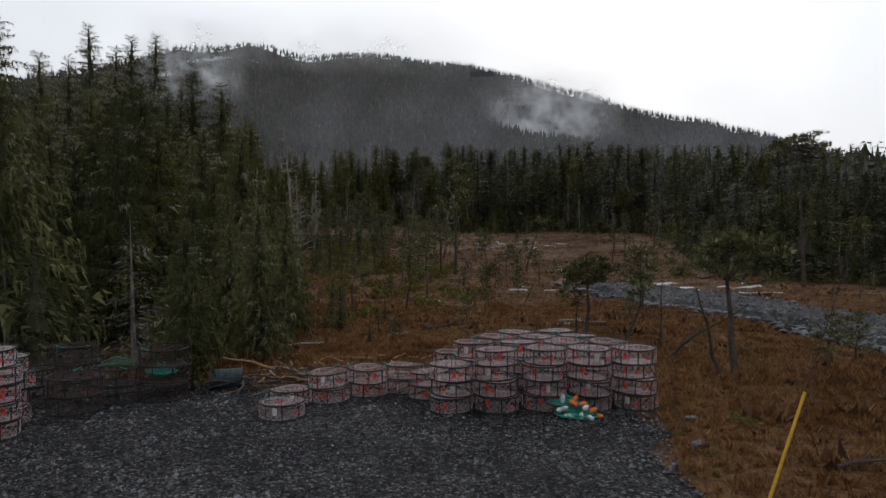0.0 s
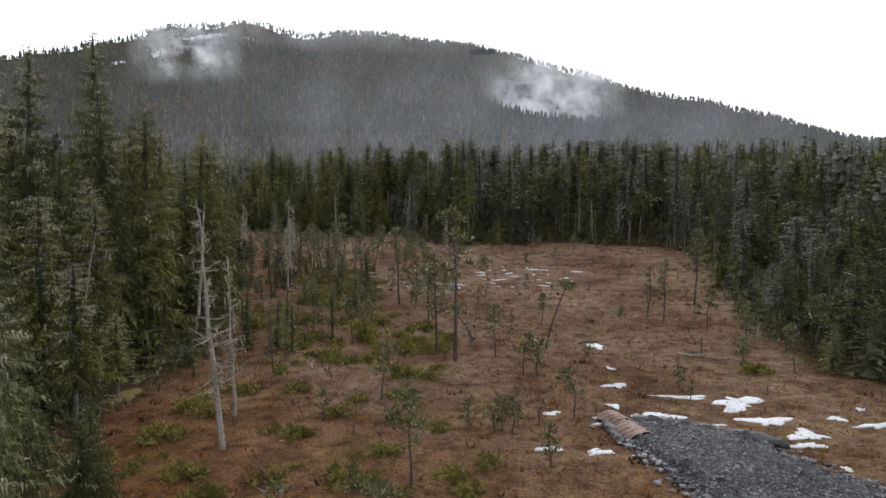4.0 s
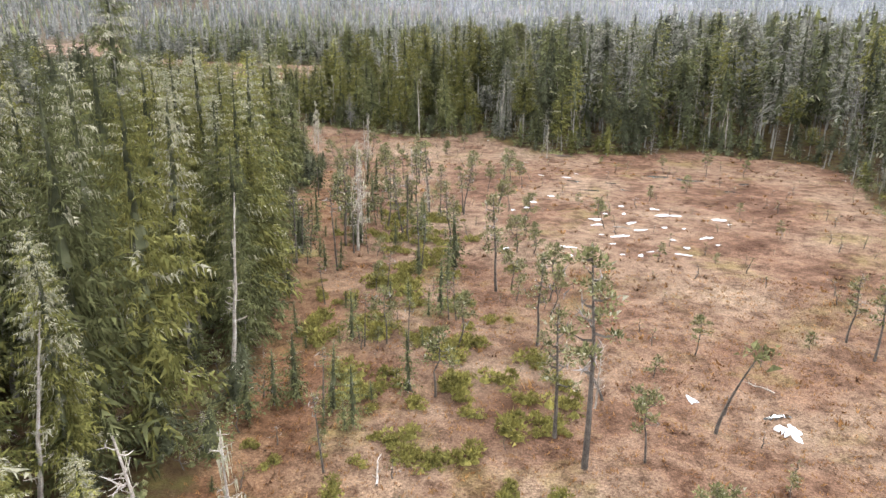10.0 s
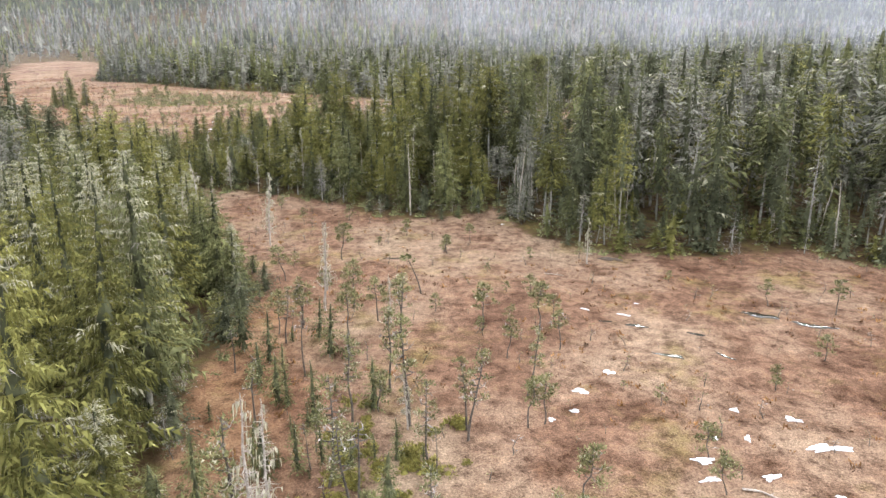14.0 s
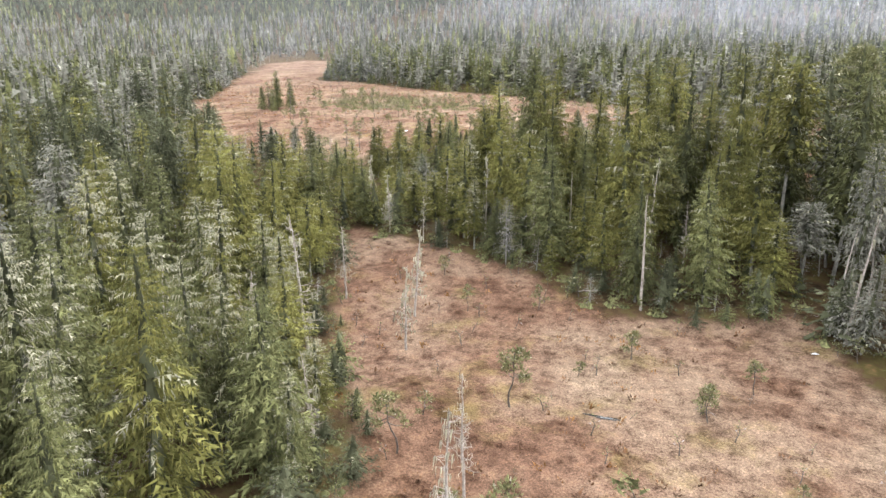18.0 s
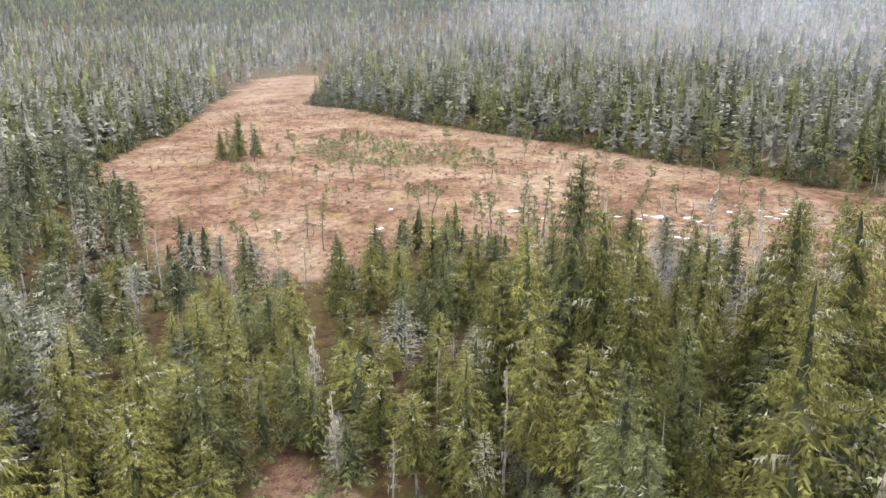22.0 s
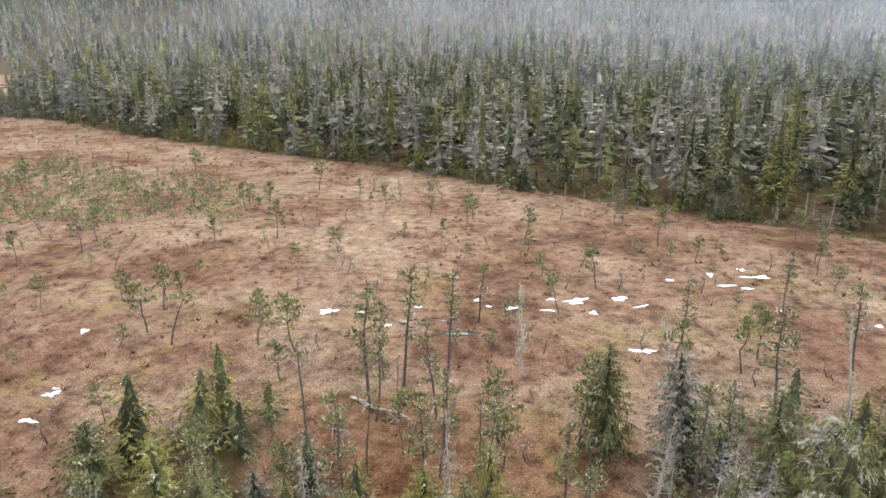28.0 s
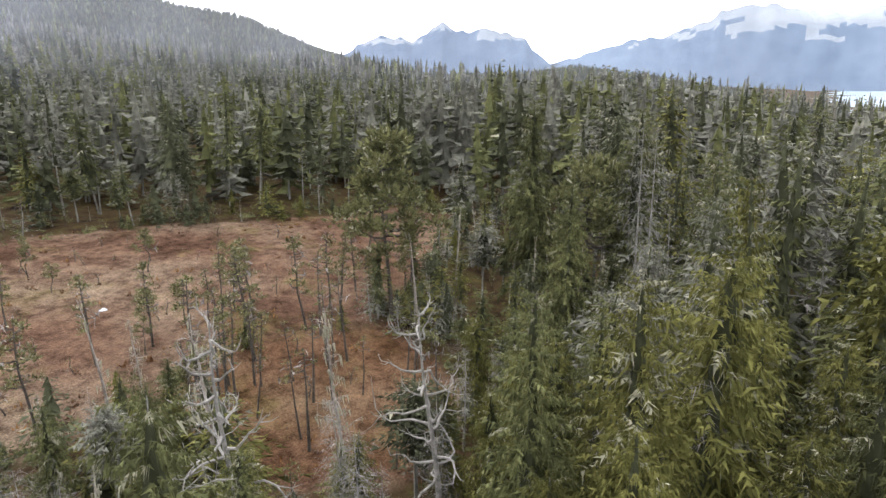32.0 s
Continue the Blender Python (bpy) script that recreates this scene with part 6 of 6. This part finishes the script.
def crab_pot(seed, height=0.36, r=0.53, wire=WIRE, steel=STEEL, bait=True, label="round steel crab pot with wire mesh and red escape rings"):
    """A round pot: two hoops, uprights, mesh on sides, top and bottom, two tunnels and plastic rings."""
    rng = np.random.default_rng(seed)
    pot = new("crab_pot")
    for z in (0.02, height):
        s = Soup()
        hoop(s, r, z, 0.019, 24)
        soup_part("hoop", s, steel, pot)
    for k in range(8):
        a = 2 * math.pi * (k + 0.3) / 8
        s = Soup()
        s.tube([(r * math.cos(a), r * math.sin(a), 0.02), (r * math.cos(a), r * math.sin(a), height)], [0.014, 0.014], 0, 5)
        soup_part("upright", s, steel, pot)
    s = Soup()
    n = 22
    for k in range(n):
        for sign in (1, -1):
            a, b = 2 * math.pi * k / n, 2 * math.pi * (k + sign * 2.0) / n
            mid = (a + b) / 2
            s.tube([(r * math.cos(a), r * math.sin(a), 0.03), (1.012 * r * math.cos(mid), 1.012 * r * math.sin(mid), height / 2), (r * math.cos(b), r * math.sin(b), height - 0.01)], [0.0032] * 3, 0, 3)
    soup_part("side_mesh", s, wire, pot, "diamond wire mesh")
    for name, z, sag in (("top_mesh", height, -0.03), ("bottom_mesh", 0.02, 0.01)):
        s = Soup()
        for k in range(11):
            q = -0.9 + 1.8 * k / 10
            half = math.sqrt(1 - q * q)
            for flip in (0, 1):
                ends = [np.array((q * r, -half * r, z)), np.array((q * r * 1.0, 0, z + sag)), np.array((q * r, half * r, z))]
                turned = [np.array((p[0] * 0.707 - p[1] * 0.707, p[0] * 0.707 + p[1] * 0.707, p[2])) if flip else np.array((p[0] * 0.707 + p[1] * 0.707, -p[0] * 0.707 + p[1] * 0.707, p[2])) for p in ends]
                s.tube(turned, [0.0028] * 3, 0, 3)
        soup_part(name, s, wire, pot)
    s = Soup()
    hoop(s, 0.3 * r / 0.53, height + 0.006, 0.007, 18, 4, centre=(0.12, 0.08))
    soup_part("lid_hoop", s, wire, pot)
    for k in range(4):
        a = rng.uniform(0, 0.6) + 1.57 * k + seed
        s = Soup()
        for j in range(9):
            b = 2 * math.pi * j / 8
            s.v.append(np.array((1.015 * r * math.cos(a + 0.13 * math.cos(b)), 1.015 * r * math.sin(a + 0.13 * math.cos(b)), height * 0.5 + 0.035 * math.sin(b))))
        start = s.n
        s.n += 9
        for j in range(1, 7):
            s.f.append((start, start + j, start + j + 1))
            s.m.append(0)
        soup_part("escape_ring", s, RED if wire == WIRE else STEEL, pot, "red plastic escape ring" if wire == WIRE else "dark escape ring")
    s = Soup()
    a = rng.uniform(0, 6.28)
    s.tube([(0.2 * math.cos(a), 0.2 * math.sin(a), 0.05), (0.2 * math.cos(a), 0.2 * math.sin(a), 0.2)], [0.05, 0.05], 0, 8)
    soup_part("bait_jar", s, RED if bait else (WHITE if wire == WIRE else STEEL), pot, "red bait jar" if bait else "plain bait jar")
    s = Soup()
    a = rng.uniform(0, 6.28)
    s.tube([(r * math.cos(a), r * math.sin(a), height), (1.06 * r * math.cos(a), 1.06 * r * math.sin(a), height + 0.09), (0.9 * r * math.cos(a + 0.3), 0.9 * r * math.sin(a + 0.3), height + 0.01)], [0.012] * 3, 0, 4)
    soup_part("bridle", s, TEAL, pot, "short teal rope bridle")
    return tagged(pot, label, "crab pot", "stacked crab pots")


def stack_pots(models, stacks, step, seed):
    """Stacks of (x, y, how many); the first uses of the models are the models."""
    rng = np.random.default_rng(seed)
    n = 0
    for x, y, count in stacks:
        for level in range(count):
            k = int(rng.integers(0, len(models))) if n >= len(models) else n
            m = pose(x + rng.normal(0, 0.045), y + rng.normal(0, 0.045), 0.085 + level * step, rng.normal(0, 1.3), rng.normal(0, 1.3), rng.uniform(0, 360))
            ob = models[k] if n < len(models) else copy_thing(models[k], m)
            ob.matrix_basis = m
            n += 1


pots = [crab_pot(1300 + k, bait=k != 1) for k in range(3)]
STACKS = [(0.33, 15.9, 3), (1.43, 15.85, 4), (2.58, 15.95, 4), (3.72, 16.0, 4), (4.85, 16.05, 4), (0.95, 16.85, 4), (2.1, 16.95, 4), (3.25, 17.0, 4), (4.4, 17.05, 4), (1.55, 17.9, 4), (2.75, 17.95, 4), (3.9, 18.0, 4), (5.0, 18.05, 3),
          (-0.25, 16.95, 2), (0.45, 17.75, 3), (-3.73, 15.3, 1), (-3.75, 16.5, 1), (-2.85, 16.85, 2), (-1.9, 17.4, 2), (-0.9, 17.75, 2), (-1.35, 18.4, 1), (-2.5, 17.9, 1), (2.2, 18.85, 4), (3.35, 18.9, 4), (4.45, 18.95, 3)]
stack_pots(pots, STACKS, 0.375, 61)
old_pots = [crab_pot(1320 + k, 0.42, 0.62, WIRE_OLD, STEEL, False, "old rusty dark crab pot beside the lot") for k in range(2)]
OLD_STACKS = [(-8.9, 15.7, 2), (-9.9, 17.6, 3), (-8.35, 16.9, 2), (-7.3, 17.2, 3), (-10.6, 16.6, 2), (-10.3, 18.6, 2)]
stack_pots(old_pots, OLD_STACKS, 0.44, 63)
tall_pots = [crab_pot(1340, 0.36, 0.53, WIRE, STEEL, True, "crab pot of pale steel mesh in a high stack")]
stack_pots(tall_pots, [(-9.45, 13.7, 5), (-9.95, 14.8, 4), (-10.6, 13.4, 5)], 0.375, 64)


def rope_heap(x, y, r, turns, mat, label, seed, z=0.1):
    rng = np.random.default_rng(seed)
    s = Soup()
    n = turns * 12
    ph = rng.uniform(0, 6.28, 6)
    pts = []
    for k in range(n):
        a = 2 * math.pi * k / 12
        q = r * (0.55 + 0.35 * math.sin(k * 0.37 + ph[0]) + 0.12 * math.sin(k * 0.91 + ph[1]))
        pts.append((q * math.cos(a + 0.3 * math.sin(k * 0.2)) * 1.25, q * math.sin(a), 0.02 + 0.2 * max(0, math.sin(k * 0.23 + ph[2])) * (1.2 - q / r) + 0.03 * math.sin(k * 0.7)))
    s.tube([np.array(p) for p in pts], [0.013] * n, 0, 5)
    v, f, m = s.arrays()
    ob = new("rope_coil", mesh_from("rope_coil", v, f, [mat], smooth=True))
    ob.matrix_basis = pose(x, y, z)
    return tagged(ob, label, "rope", "gear heap")


rope_heap(3.25, 15.25, 0.42, 16, TEAL, "tangled coil of teal rope by the pots", 3)
rope_heap(3.0, 15.42, 0.3, 14, TEAL, "upper coil of teal rope on the heap", 4, 0.3)
rope_heap(-7.35, 17.15, 0.36, 12, TEAL, "teal rope coiled inside an old pot", 5, 0.75)
rope_heap(-8.4, 16.9, 0.38, 12, GREEN_NET, "green netting bundled in an old pot", 6, 1.0)


def buoy(x, y, z, rx, rz, mat, label):
    bm = bmesh.new()
    rings = [(0.0, -0.16), (0.045, -0.155), (0.078, -0.11), (0.082, 0.05), (0.07, 0.1), (0.035, 0.15), (0.02, 0.2), (0.0, 0.2)]
    loops = [[bm.verts.new((r * math.cos(2 * math.pi * k / 12), r * math.sin(2 * math.pi * k / 12), z_)) for k in range(12)] for r, z_ in rings[1:-1]]
    for a, b in zip(loops, loops[1:]):
        for k in range(12):
            bm.faces.new((a[k], a[(k + 1) % 12], b[(k + 1) % 12], b[k]))
    bm.faces.new(loops[0][::-1])
    bm.faces.new(loops[-1])
    thing = new("buoy")
    part("float", bm, mat, thing)
    s = Soup()
    s.tube([(0, 0, 0.19), (0.02, 0, 0.27), (0.06, 0.02, 0.3)], [0.012] * 3, 0, 4)
    soup_part("rope_tail", s, TEAL, thing)
    thing.matrix_basis = pose(x, y, 0.08 + 0.75 * (z - 0.08), rx, 0, rz) @ Matrix.Scale(0.66, 4)
    return tagged(thing, label, "buoy", "gear heap")


BUOYS = [(2.92, 15.2, 0.62, 20, 0, 0), (2.95, 15.1, 0.36, 70, 30, 0), (3.02, 15.0, 0.16, 85, 60, 0), (3.3, 14.95, 0.15, 15, 0, 0), (3.42, 15.05, 0.4, 80, 140, 0), (3.5, 14.9, 0.14, 85, 200, 0), (3.15, 15.1, 0.52, 60, 250, 1), (3.2, 15.2, 0.6, 30, 90, 1),
         (3.38, 15.1, 0.5, 85, 300, 1), (3.75, 15.0, 0.15, 80, 20, 1), (2.82, 15.12, 0.3, 85, 330, 0), (3.6, 15.1, 0.3, 70, 100, 1)]
for x, y, z, rx, rz, hue in BUOYS:
    buoy(x, y, z, rx, rz, ORANGE if hue else WHITE, "orange foam pot buoy on the rope heap" if hue else "white foam pot buoy on the rope heap")

# guy wire with its yellow guard
guy = new("guy_wire")
foot, head = np.array((3.93, 8.2, 0.0)), np.array((4.9, 8.6, 2.2))
s = Soup()
s.tube([foot, foot + (head - foot) * 1.3, foot + (head - foot) * 5.0], [0.006, 0.006, 0.006], 0, 5)
soup_part("wire", s, STEEL, guy)
s = Soup()
s.tube([foot + (head - foot) * 0.04, foot + (head - foot) * 0.5, head], [0.021, 0.021, 0.019], 0, 8)
soup_part("guard", s, YELLOW, guy, "yellow plastic guy guard")
s = Soup()
s.tube([foot - (head - foot) * 0.08, foot + (head - foot) * 0.04], [0.02, 0.018], 0, 6)
soup_part("anchor_rod", s, STEEL, guy)
tagged(guy, "steel guy wire with a yellow plastic guard", "guy wire")

# blue drum on its side
drum = new("drum")
bm = bmesh.new()
prof = [(0.27, -0.43), (0.285, -0.42), (0.28, -0.2), (0.292, -0.15), (0.28, -0.1), (0.28, 0.1), (0.292, 0.15), (0.28, 0.2), (0.285, 0.42), (0.27, 0.43)]
loops = [[bm.verts.new((z_, r * math.cos(2 * math.pi * k / 20), r * math.sin(2 * math.pi * k / 20))) for k in range(20)] for r, z_ in prof]
for a, b in zip(loops, loops[1:]):
    for k in range(20):
        bm.faces.new((a[k], b[k], b[(k + 1) % 20], a[(k + 1) % 20]))
bm.faces.new(loops[0])
bm.faces.new(loops[-1][::-1])
part("barrel", bm, DRUM_BLUE, drum)
s = Soup()
s.tube([(0.43, 0.12, 0.1), (0.45, 0.12, 0.1)], [0.035, 0.035], 0, 8)
soup_part("bung", s, STEEL, drum)
drum.matrix_basis = pose(-5.95, 18.1, 0.36, 0, 0, 15)
tagged(drum, "dull blue drum lying beside the brush pile", "drum")


def stick(x, y, z, long, thick, turn_deg, tilt_deg, mat, name, label, category, group="", seed=0, twigs=3):
    """A fallen trunk or branch with a bend, a broken end and stubs."""
    rng = np.random.default_rng(seed)
    s = Soup()
    pts = [np.array((u * long, rng.normal(0, 0.025 * long), rng.normal(0, 0.015 * long))) for u in np.linspace(0, 1, 6)]
    s.tube(pts, [thick * (1 - 0.65 * u) for u in np.linspace(0, 1, 6)], 0, 6)
    s.tri(pts[0] + np.array((0, thick, 0)), pts[0] + np.array((0, -thick, 0.3 * thick)), pts[0] + np.array((-thick, 0, thick)), 0)
    for _ in range(twigs):
        p = pts[int(rng.integers(1, 5))]
        s.tube([p, p + np.array((rng.uniform(-0.1, 0.3), rng.normal(0, 0.25), rng.uniform(0.02, 0.3))) * min(long, 3) * 0.4], [thick * 0.35, 0.008], 0, 4)
    v, f, m = s.arrays()
    ob = new(name, mesh_from(name, v, f, [mat]))
    ob.matrix_basis = pose(x, y, z, 0, -tilt_deg, turn_deg)
    return tagged(ob, label, category, group)


heap_rng = np.random.default_rng(88)
for k in range(70):
    u = heap_rng.random()
    x, y = -5.6 + 2.6 * u + heap_rng.normal(0, 0.25), 18.2 + 0.9 * u * 0.5 + heap_rng.normal(0, 0.35)
    stick(x, y, 0.08 + 0.5 * heap_rng.random() * (1 - abs(u - 0.35)), heap_rng.uniform(0.5, 1.7), heap_rng.uniform(0.015, 0.045), heap_rng.uniform(0, 360), heap_rng.uniform(-12, 22),
          (BARK, BARK, SAWN, BARK_PALE)[k % 4], "cut_branch", "broken branch in the brush pile", "branch", "brush pile", 2000 + k)
for k in range(46):
    x, y = heap_rng.uniform(-5.5, 1.0), heap_rng.uniform(19.2, 23.5)
    stick(x, y, float(ground_z(x, y)) + 0.05, heap_rng.uniform(0.25, 0.9), heap_rng.uniform(0.02, 0.06), heap_rng.uniform(0, 360), heap_rng.uniform(-5, 8), SAWN, "wood_scrap", "pale splintered wood scrap on the bog", "wood scrap", "wood scraps", 2100 + k, 0)
# fallen trunks: x, y, length, thickness, turn
LOGS = [(-0.7, 30.6, 1.8, 0.07, 40), (5.8, 31.4, 2.2, 0.08, -15), (-2.2, 28.3, 1.2, 0.05, 45), (0.4, 31.4, 1.5, 0.06, 10), (22.6, 76, 4.4, 0.12, -35), (24.2, 75, 2.6, 0.09, 160), (7.3, 11.8, 1.7, 0.05, 10), (-4.6, 25.6, 1.4, 0.05, 200), (9.4, 124, 3.0, 0.1, -20),
        (-14, 64.5, 3.5, 0.1, 20), (-10, 70, 3.0, 0.08, 100), (-73.5, 262, 6.0, 0.14, -25), (-114, 258, 4.5, 0.12, -10), (-24, 199, 4, 0.1, -20), (16, 84, 2.4, 0.06, 140), (2.5, 95, 2.2, 0.06, 60), (-4, 168, 2.6, 0.07, -20), (-35, 195, 3, 0.08, 30), (1, 66, 2.4, 0.06, -10)]
for k, (x, y, long, thick, turn_deg) in enumerate(LOGS):
    stick(x, y, float(ground_z(x, y)) + 0.12, long, thick, turn_deg, 1, BARK_PALE if k % 3 else BARK, "fallen_trunk", "weathered fallen trunk lying in the bog", "log", "fallen trunks", 2200 + k, 5)
stick(8.8, 20.1, 0.0, 2.9, 0.07, 195, 70, BARK, "dead_limb", "bare dead limb leaning up from the ground", "branch", "leaning limbs", 2301, 2)
stick(8.1, 23.0, 0.1, 3.3, 0.07, -10, 35, BARK, "dead_limb", "long dead limb slanting across the bog", "branch", "leaning limbs", 2302, 2)


def umbrella_pine(x, y, h, label, seed):
    thing = tree_thing("crooked_pine", shore_pine(seed, h, 26, 0.34, 0.07, 0.7, 0.97, 40, 0.38, stout=1.7), label, "tree", "bog pines", PINE_MATERIALS)
    thing.matrix_basis = pose(x, y, float(ground_z(x, y)) - 0.05, 0, 0, 40)


flat_pine = tree_thing("crooked_pine", shore_pine(2405, 13.4, 22, 0.55, 0.025, 0.84, 0.97, 34, 0.2), "tall bare-stemmed pine with a flat umbrella crown", "tree", "bog pines", PINE_MATERIALS)
flat_pine.matrix_basis = pose(32.4, 57.5, float(ground_z(32.4, 57.5)) - 0.05)
umbrella_pine(9.4, 20.4, 4.3, "crooked dark pine with a flat crown near the lot", 2401)
umbrella_pine(6.2, 27.6, 3.4, "stunted pine with a wide tangled crown", 2402)
tree_y = tree_thing("dead_tree", bare_snag(2403, 2.9, 9, 0.0, 0.04, 0.5), "small forked dead tree beyond the lot", "dead tree", "dead trees", [BARK, BARK, LICHEN, BARK])
tree_y.matrix_basis = pose(8.7, 25.4, float(ground_z(8.7, 25.4)))
for k, (x, y, size) in enumerate([(5.9, 15.1, 0.3), (5.3, 13.2, 0.32), (-1.9, 15.8, 0.18)]):
    v, f, m = PEBBLES[k % 4]
    rock = new("rock", mesh_from("rock", v * size, f, [STONE]))
    rock.matrix_basis = pose(x, y, float(ground_z(x, y)) + 0.12 * size, 0, 0, 50 * k)
    tagged(rock, "rough grey rock at the lot's edge", "rock", "loose rocks")

# black cloth along the road's end, and the brown sheet
def draped(name, line, wide, mat, label, category, seed, lift, waves):
    """A crumpled sheet laid along a line, with thickness."""
    rng = np.random.default_rng(seed)
    pts = np.array(line, float)
    length = np.r_[0, np.cumsum(np.hypot(*np.diff(pts, axis=0).T))]
    n, across = 44, 9
    top = []
    for i in range(n):
        q = length[-1] * i / (n - 1)
        x, y = np.interp(q, length, pts[:, 0]), np.interp(q, length, pts[:, 1])
        x2, y2 = np.interp(q + 0.1, length, pts[:, 0]), np.interp(q + 0.1, length, pts[:, 1])
        way = np.array((x2 - x + 1e-3, y2 - y))
        way /= np.linalg.norm(way)
        for j in range(across):
            w = (j / (across - 1) - 0.5) * wide * (1 + 0.35 * math.sin(i * 0.7 + seed) + 0.2 * math.sin(i * 1.9))
            px, py = x - way[1] * w, y + way[0] * w
            top.append((px, py, float(ground_z(px, py)) + lift * (1 - (2 * j / (across - 1) - 1) ** 2 * 0.8) + waves * rng.normal(0, 1) + 0.12))
    low = [(x, y, z - 0.03) for x, y, z in top]
    faces = []
    for base, flip in ((0, False), (n * across, True)):
        for i in range(n - 1):
            for j in range(across - 1):
                a = base + i * across + j
                q = (a, a + across, a + across + 1, a + 1)
                faces.append(q[::-1] if flip else q)
    ob = new(name, mesh_from(name, top + low, faces, [mat], smooth=True))
    return tagged(ob, label, category)


draped("ground_cloth", [(12.4, 57.3), (14.2, 56.9), (15.6, 56.3), (17.0, 54.9), (18.9, 53.6), (19.6, 52.9)], 0.9, BLACK_CLOTH, "crumpled black geotextile along the road's end", "ground cloth", 7, 0.3, 0.06)
draped("ground_cloth", [(10.6, 57.0), (10.3, 55), (10.6, 53)], 0.5, BLACK_CLOTH, "strip of black geotextile under the road edge", "ground cloth", 8, 0.15, 0.04)
draped("brown_sheet", [(11.9, 53.4), (11.6, 54.6), (11.4, 55.4)], 1.7, BROWN_SHEET, "rusty brown bent sheet lying on the rock", "sheet", 9, 0.42, 0.02)
draped("brown_sheet", [(11.35, 55.6), (11.0, 56.6), (10.9, 57.4)], 1.3, BROWN_SHEET, "paler folded end of the brown sheet", "sheet", 10, 0.45, 0.02)

# snow on the mountain's crest
for k, (turn_deg, r, long, wide) in enumerate([(-24.0, 2130, 60, 150), (-21.2, 2270, 110, 130), (-19.4, 2290, 60, 110), (-16.5, 2300, 50, 60), (-27, 2160, 40, 90)]):
    a = radians(turn_deg)
    patch("crest_snow", r * math.sin(a), 100 + r * math.cos(a), long, wide, -turn_deg, SNOW, "white snowfield on the mountain's crest", "snow", "crest snow", 1250 + k, 9, 3)

# dwarf heather and sedge clumps over both bogs
HEATHER = material("dark_heather", (0.045, 0.02, 0.011), (0.15, 0.078, 0.036), 0.3, 0.9, 0, fine=7, island=0.5)
hx, hy = jittered(-300, 55, 20, 460, 2.1)
near_x, near_y = jittered(-9, 24, 8, 48, 1.4)
hx, hy = np.r_[hx, near_x], np.r_[hy, near_y]
d = open_land(hx, hy)
keep = (d < 1) & (rough_noise(hx, hy, 9, 6) + rng.normal(0, 0.35, len(hx)) > 0.12) & (edge_distance(hx, hy, LOT) > 0.8) & (edge_distance(hx, hy, ROAD_WEST + ROAD_EAST[::-1]) > 0.8)
hx, hy = hx[keep], hy[keep]
CLUMPS = []
for k in range(5):
    s = Soup()
    clump_rng = np.random.default_rng(90 + k)
    for _ in range(9):
        a, q = clump_rng.uniform(0, 6.28), clump_rng.uniform(0.05, 0.4)
        foot = np.array([math.cos(a) * q, math.sin(a) * q, 0.0])
        tip = foot * 1.5 + np.array([clump_rng.normal(0, 0.08), clump_rng.normal(0, 0.08), clump_rng.uniform(0.12, 0.34)])
        across = np.array([-math.sin(a), math.cos(a), 0.0]) * 0.09
        s.tri(foot + across, foot - across, tip, 0 if k < 3 else 1)
    CLUMPS.append(s.arrays())
v, f, m = scatter(CLUMPS, hx, hy, ground_z(hx, hy) - 0.03, rng.uniform(0.5, 1.5, len(hx)), rng.integers(0, 5, len(hx)), rng.uniform(0, 6.28, len(hx)), 0.1)
tagged(new("bog_heather", mesh_from("bog_heather", v, f, [HEATHER, STRAW], m)), "dark dwarf heather and pale sedge clumps on the bog", "heather", kind="stuff")
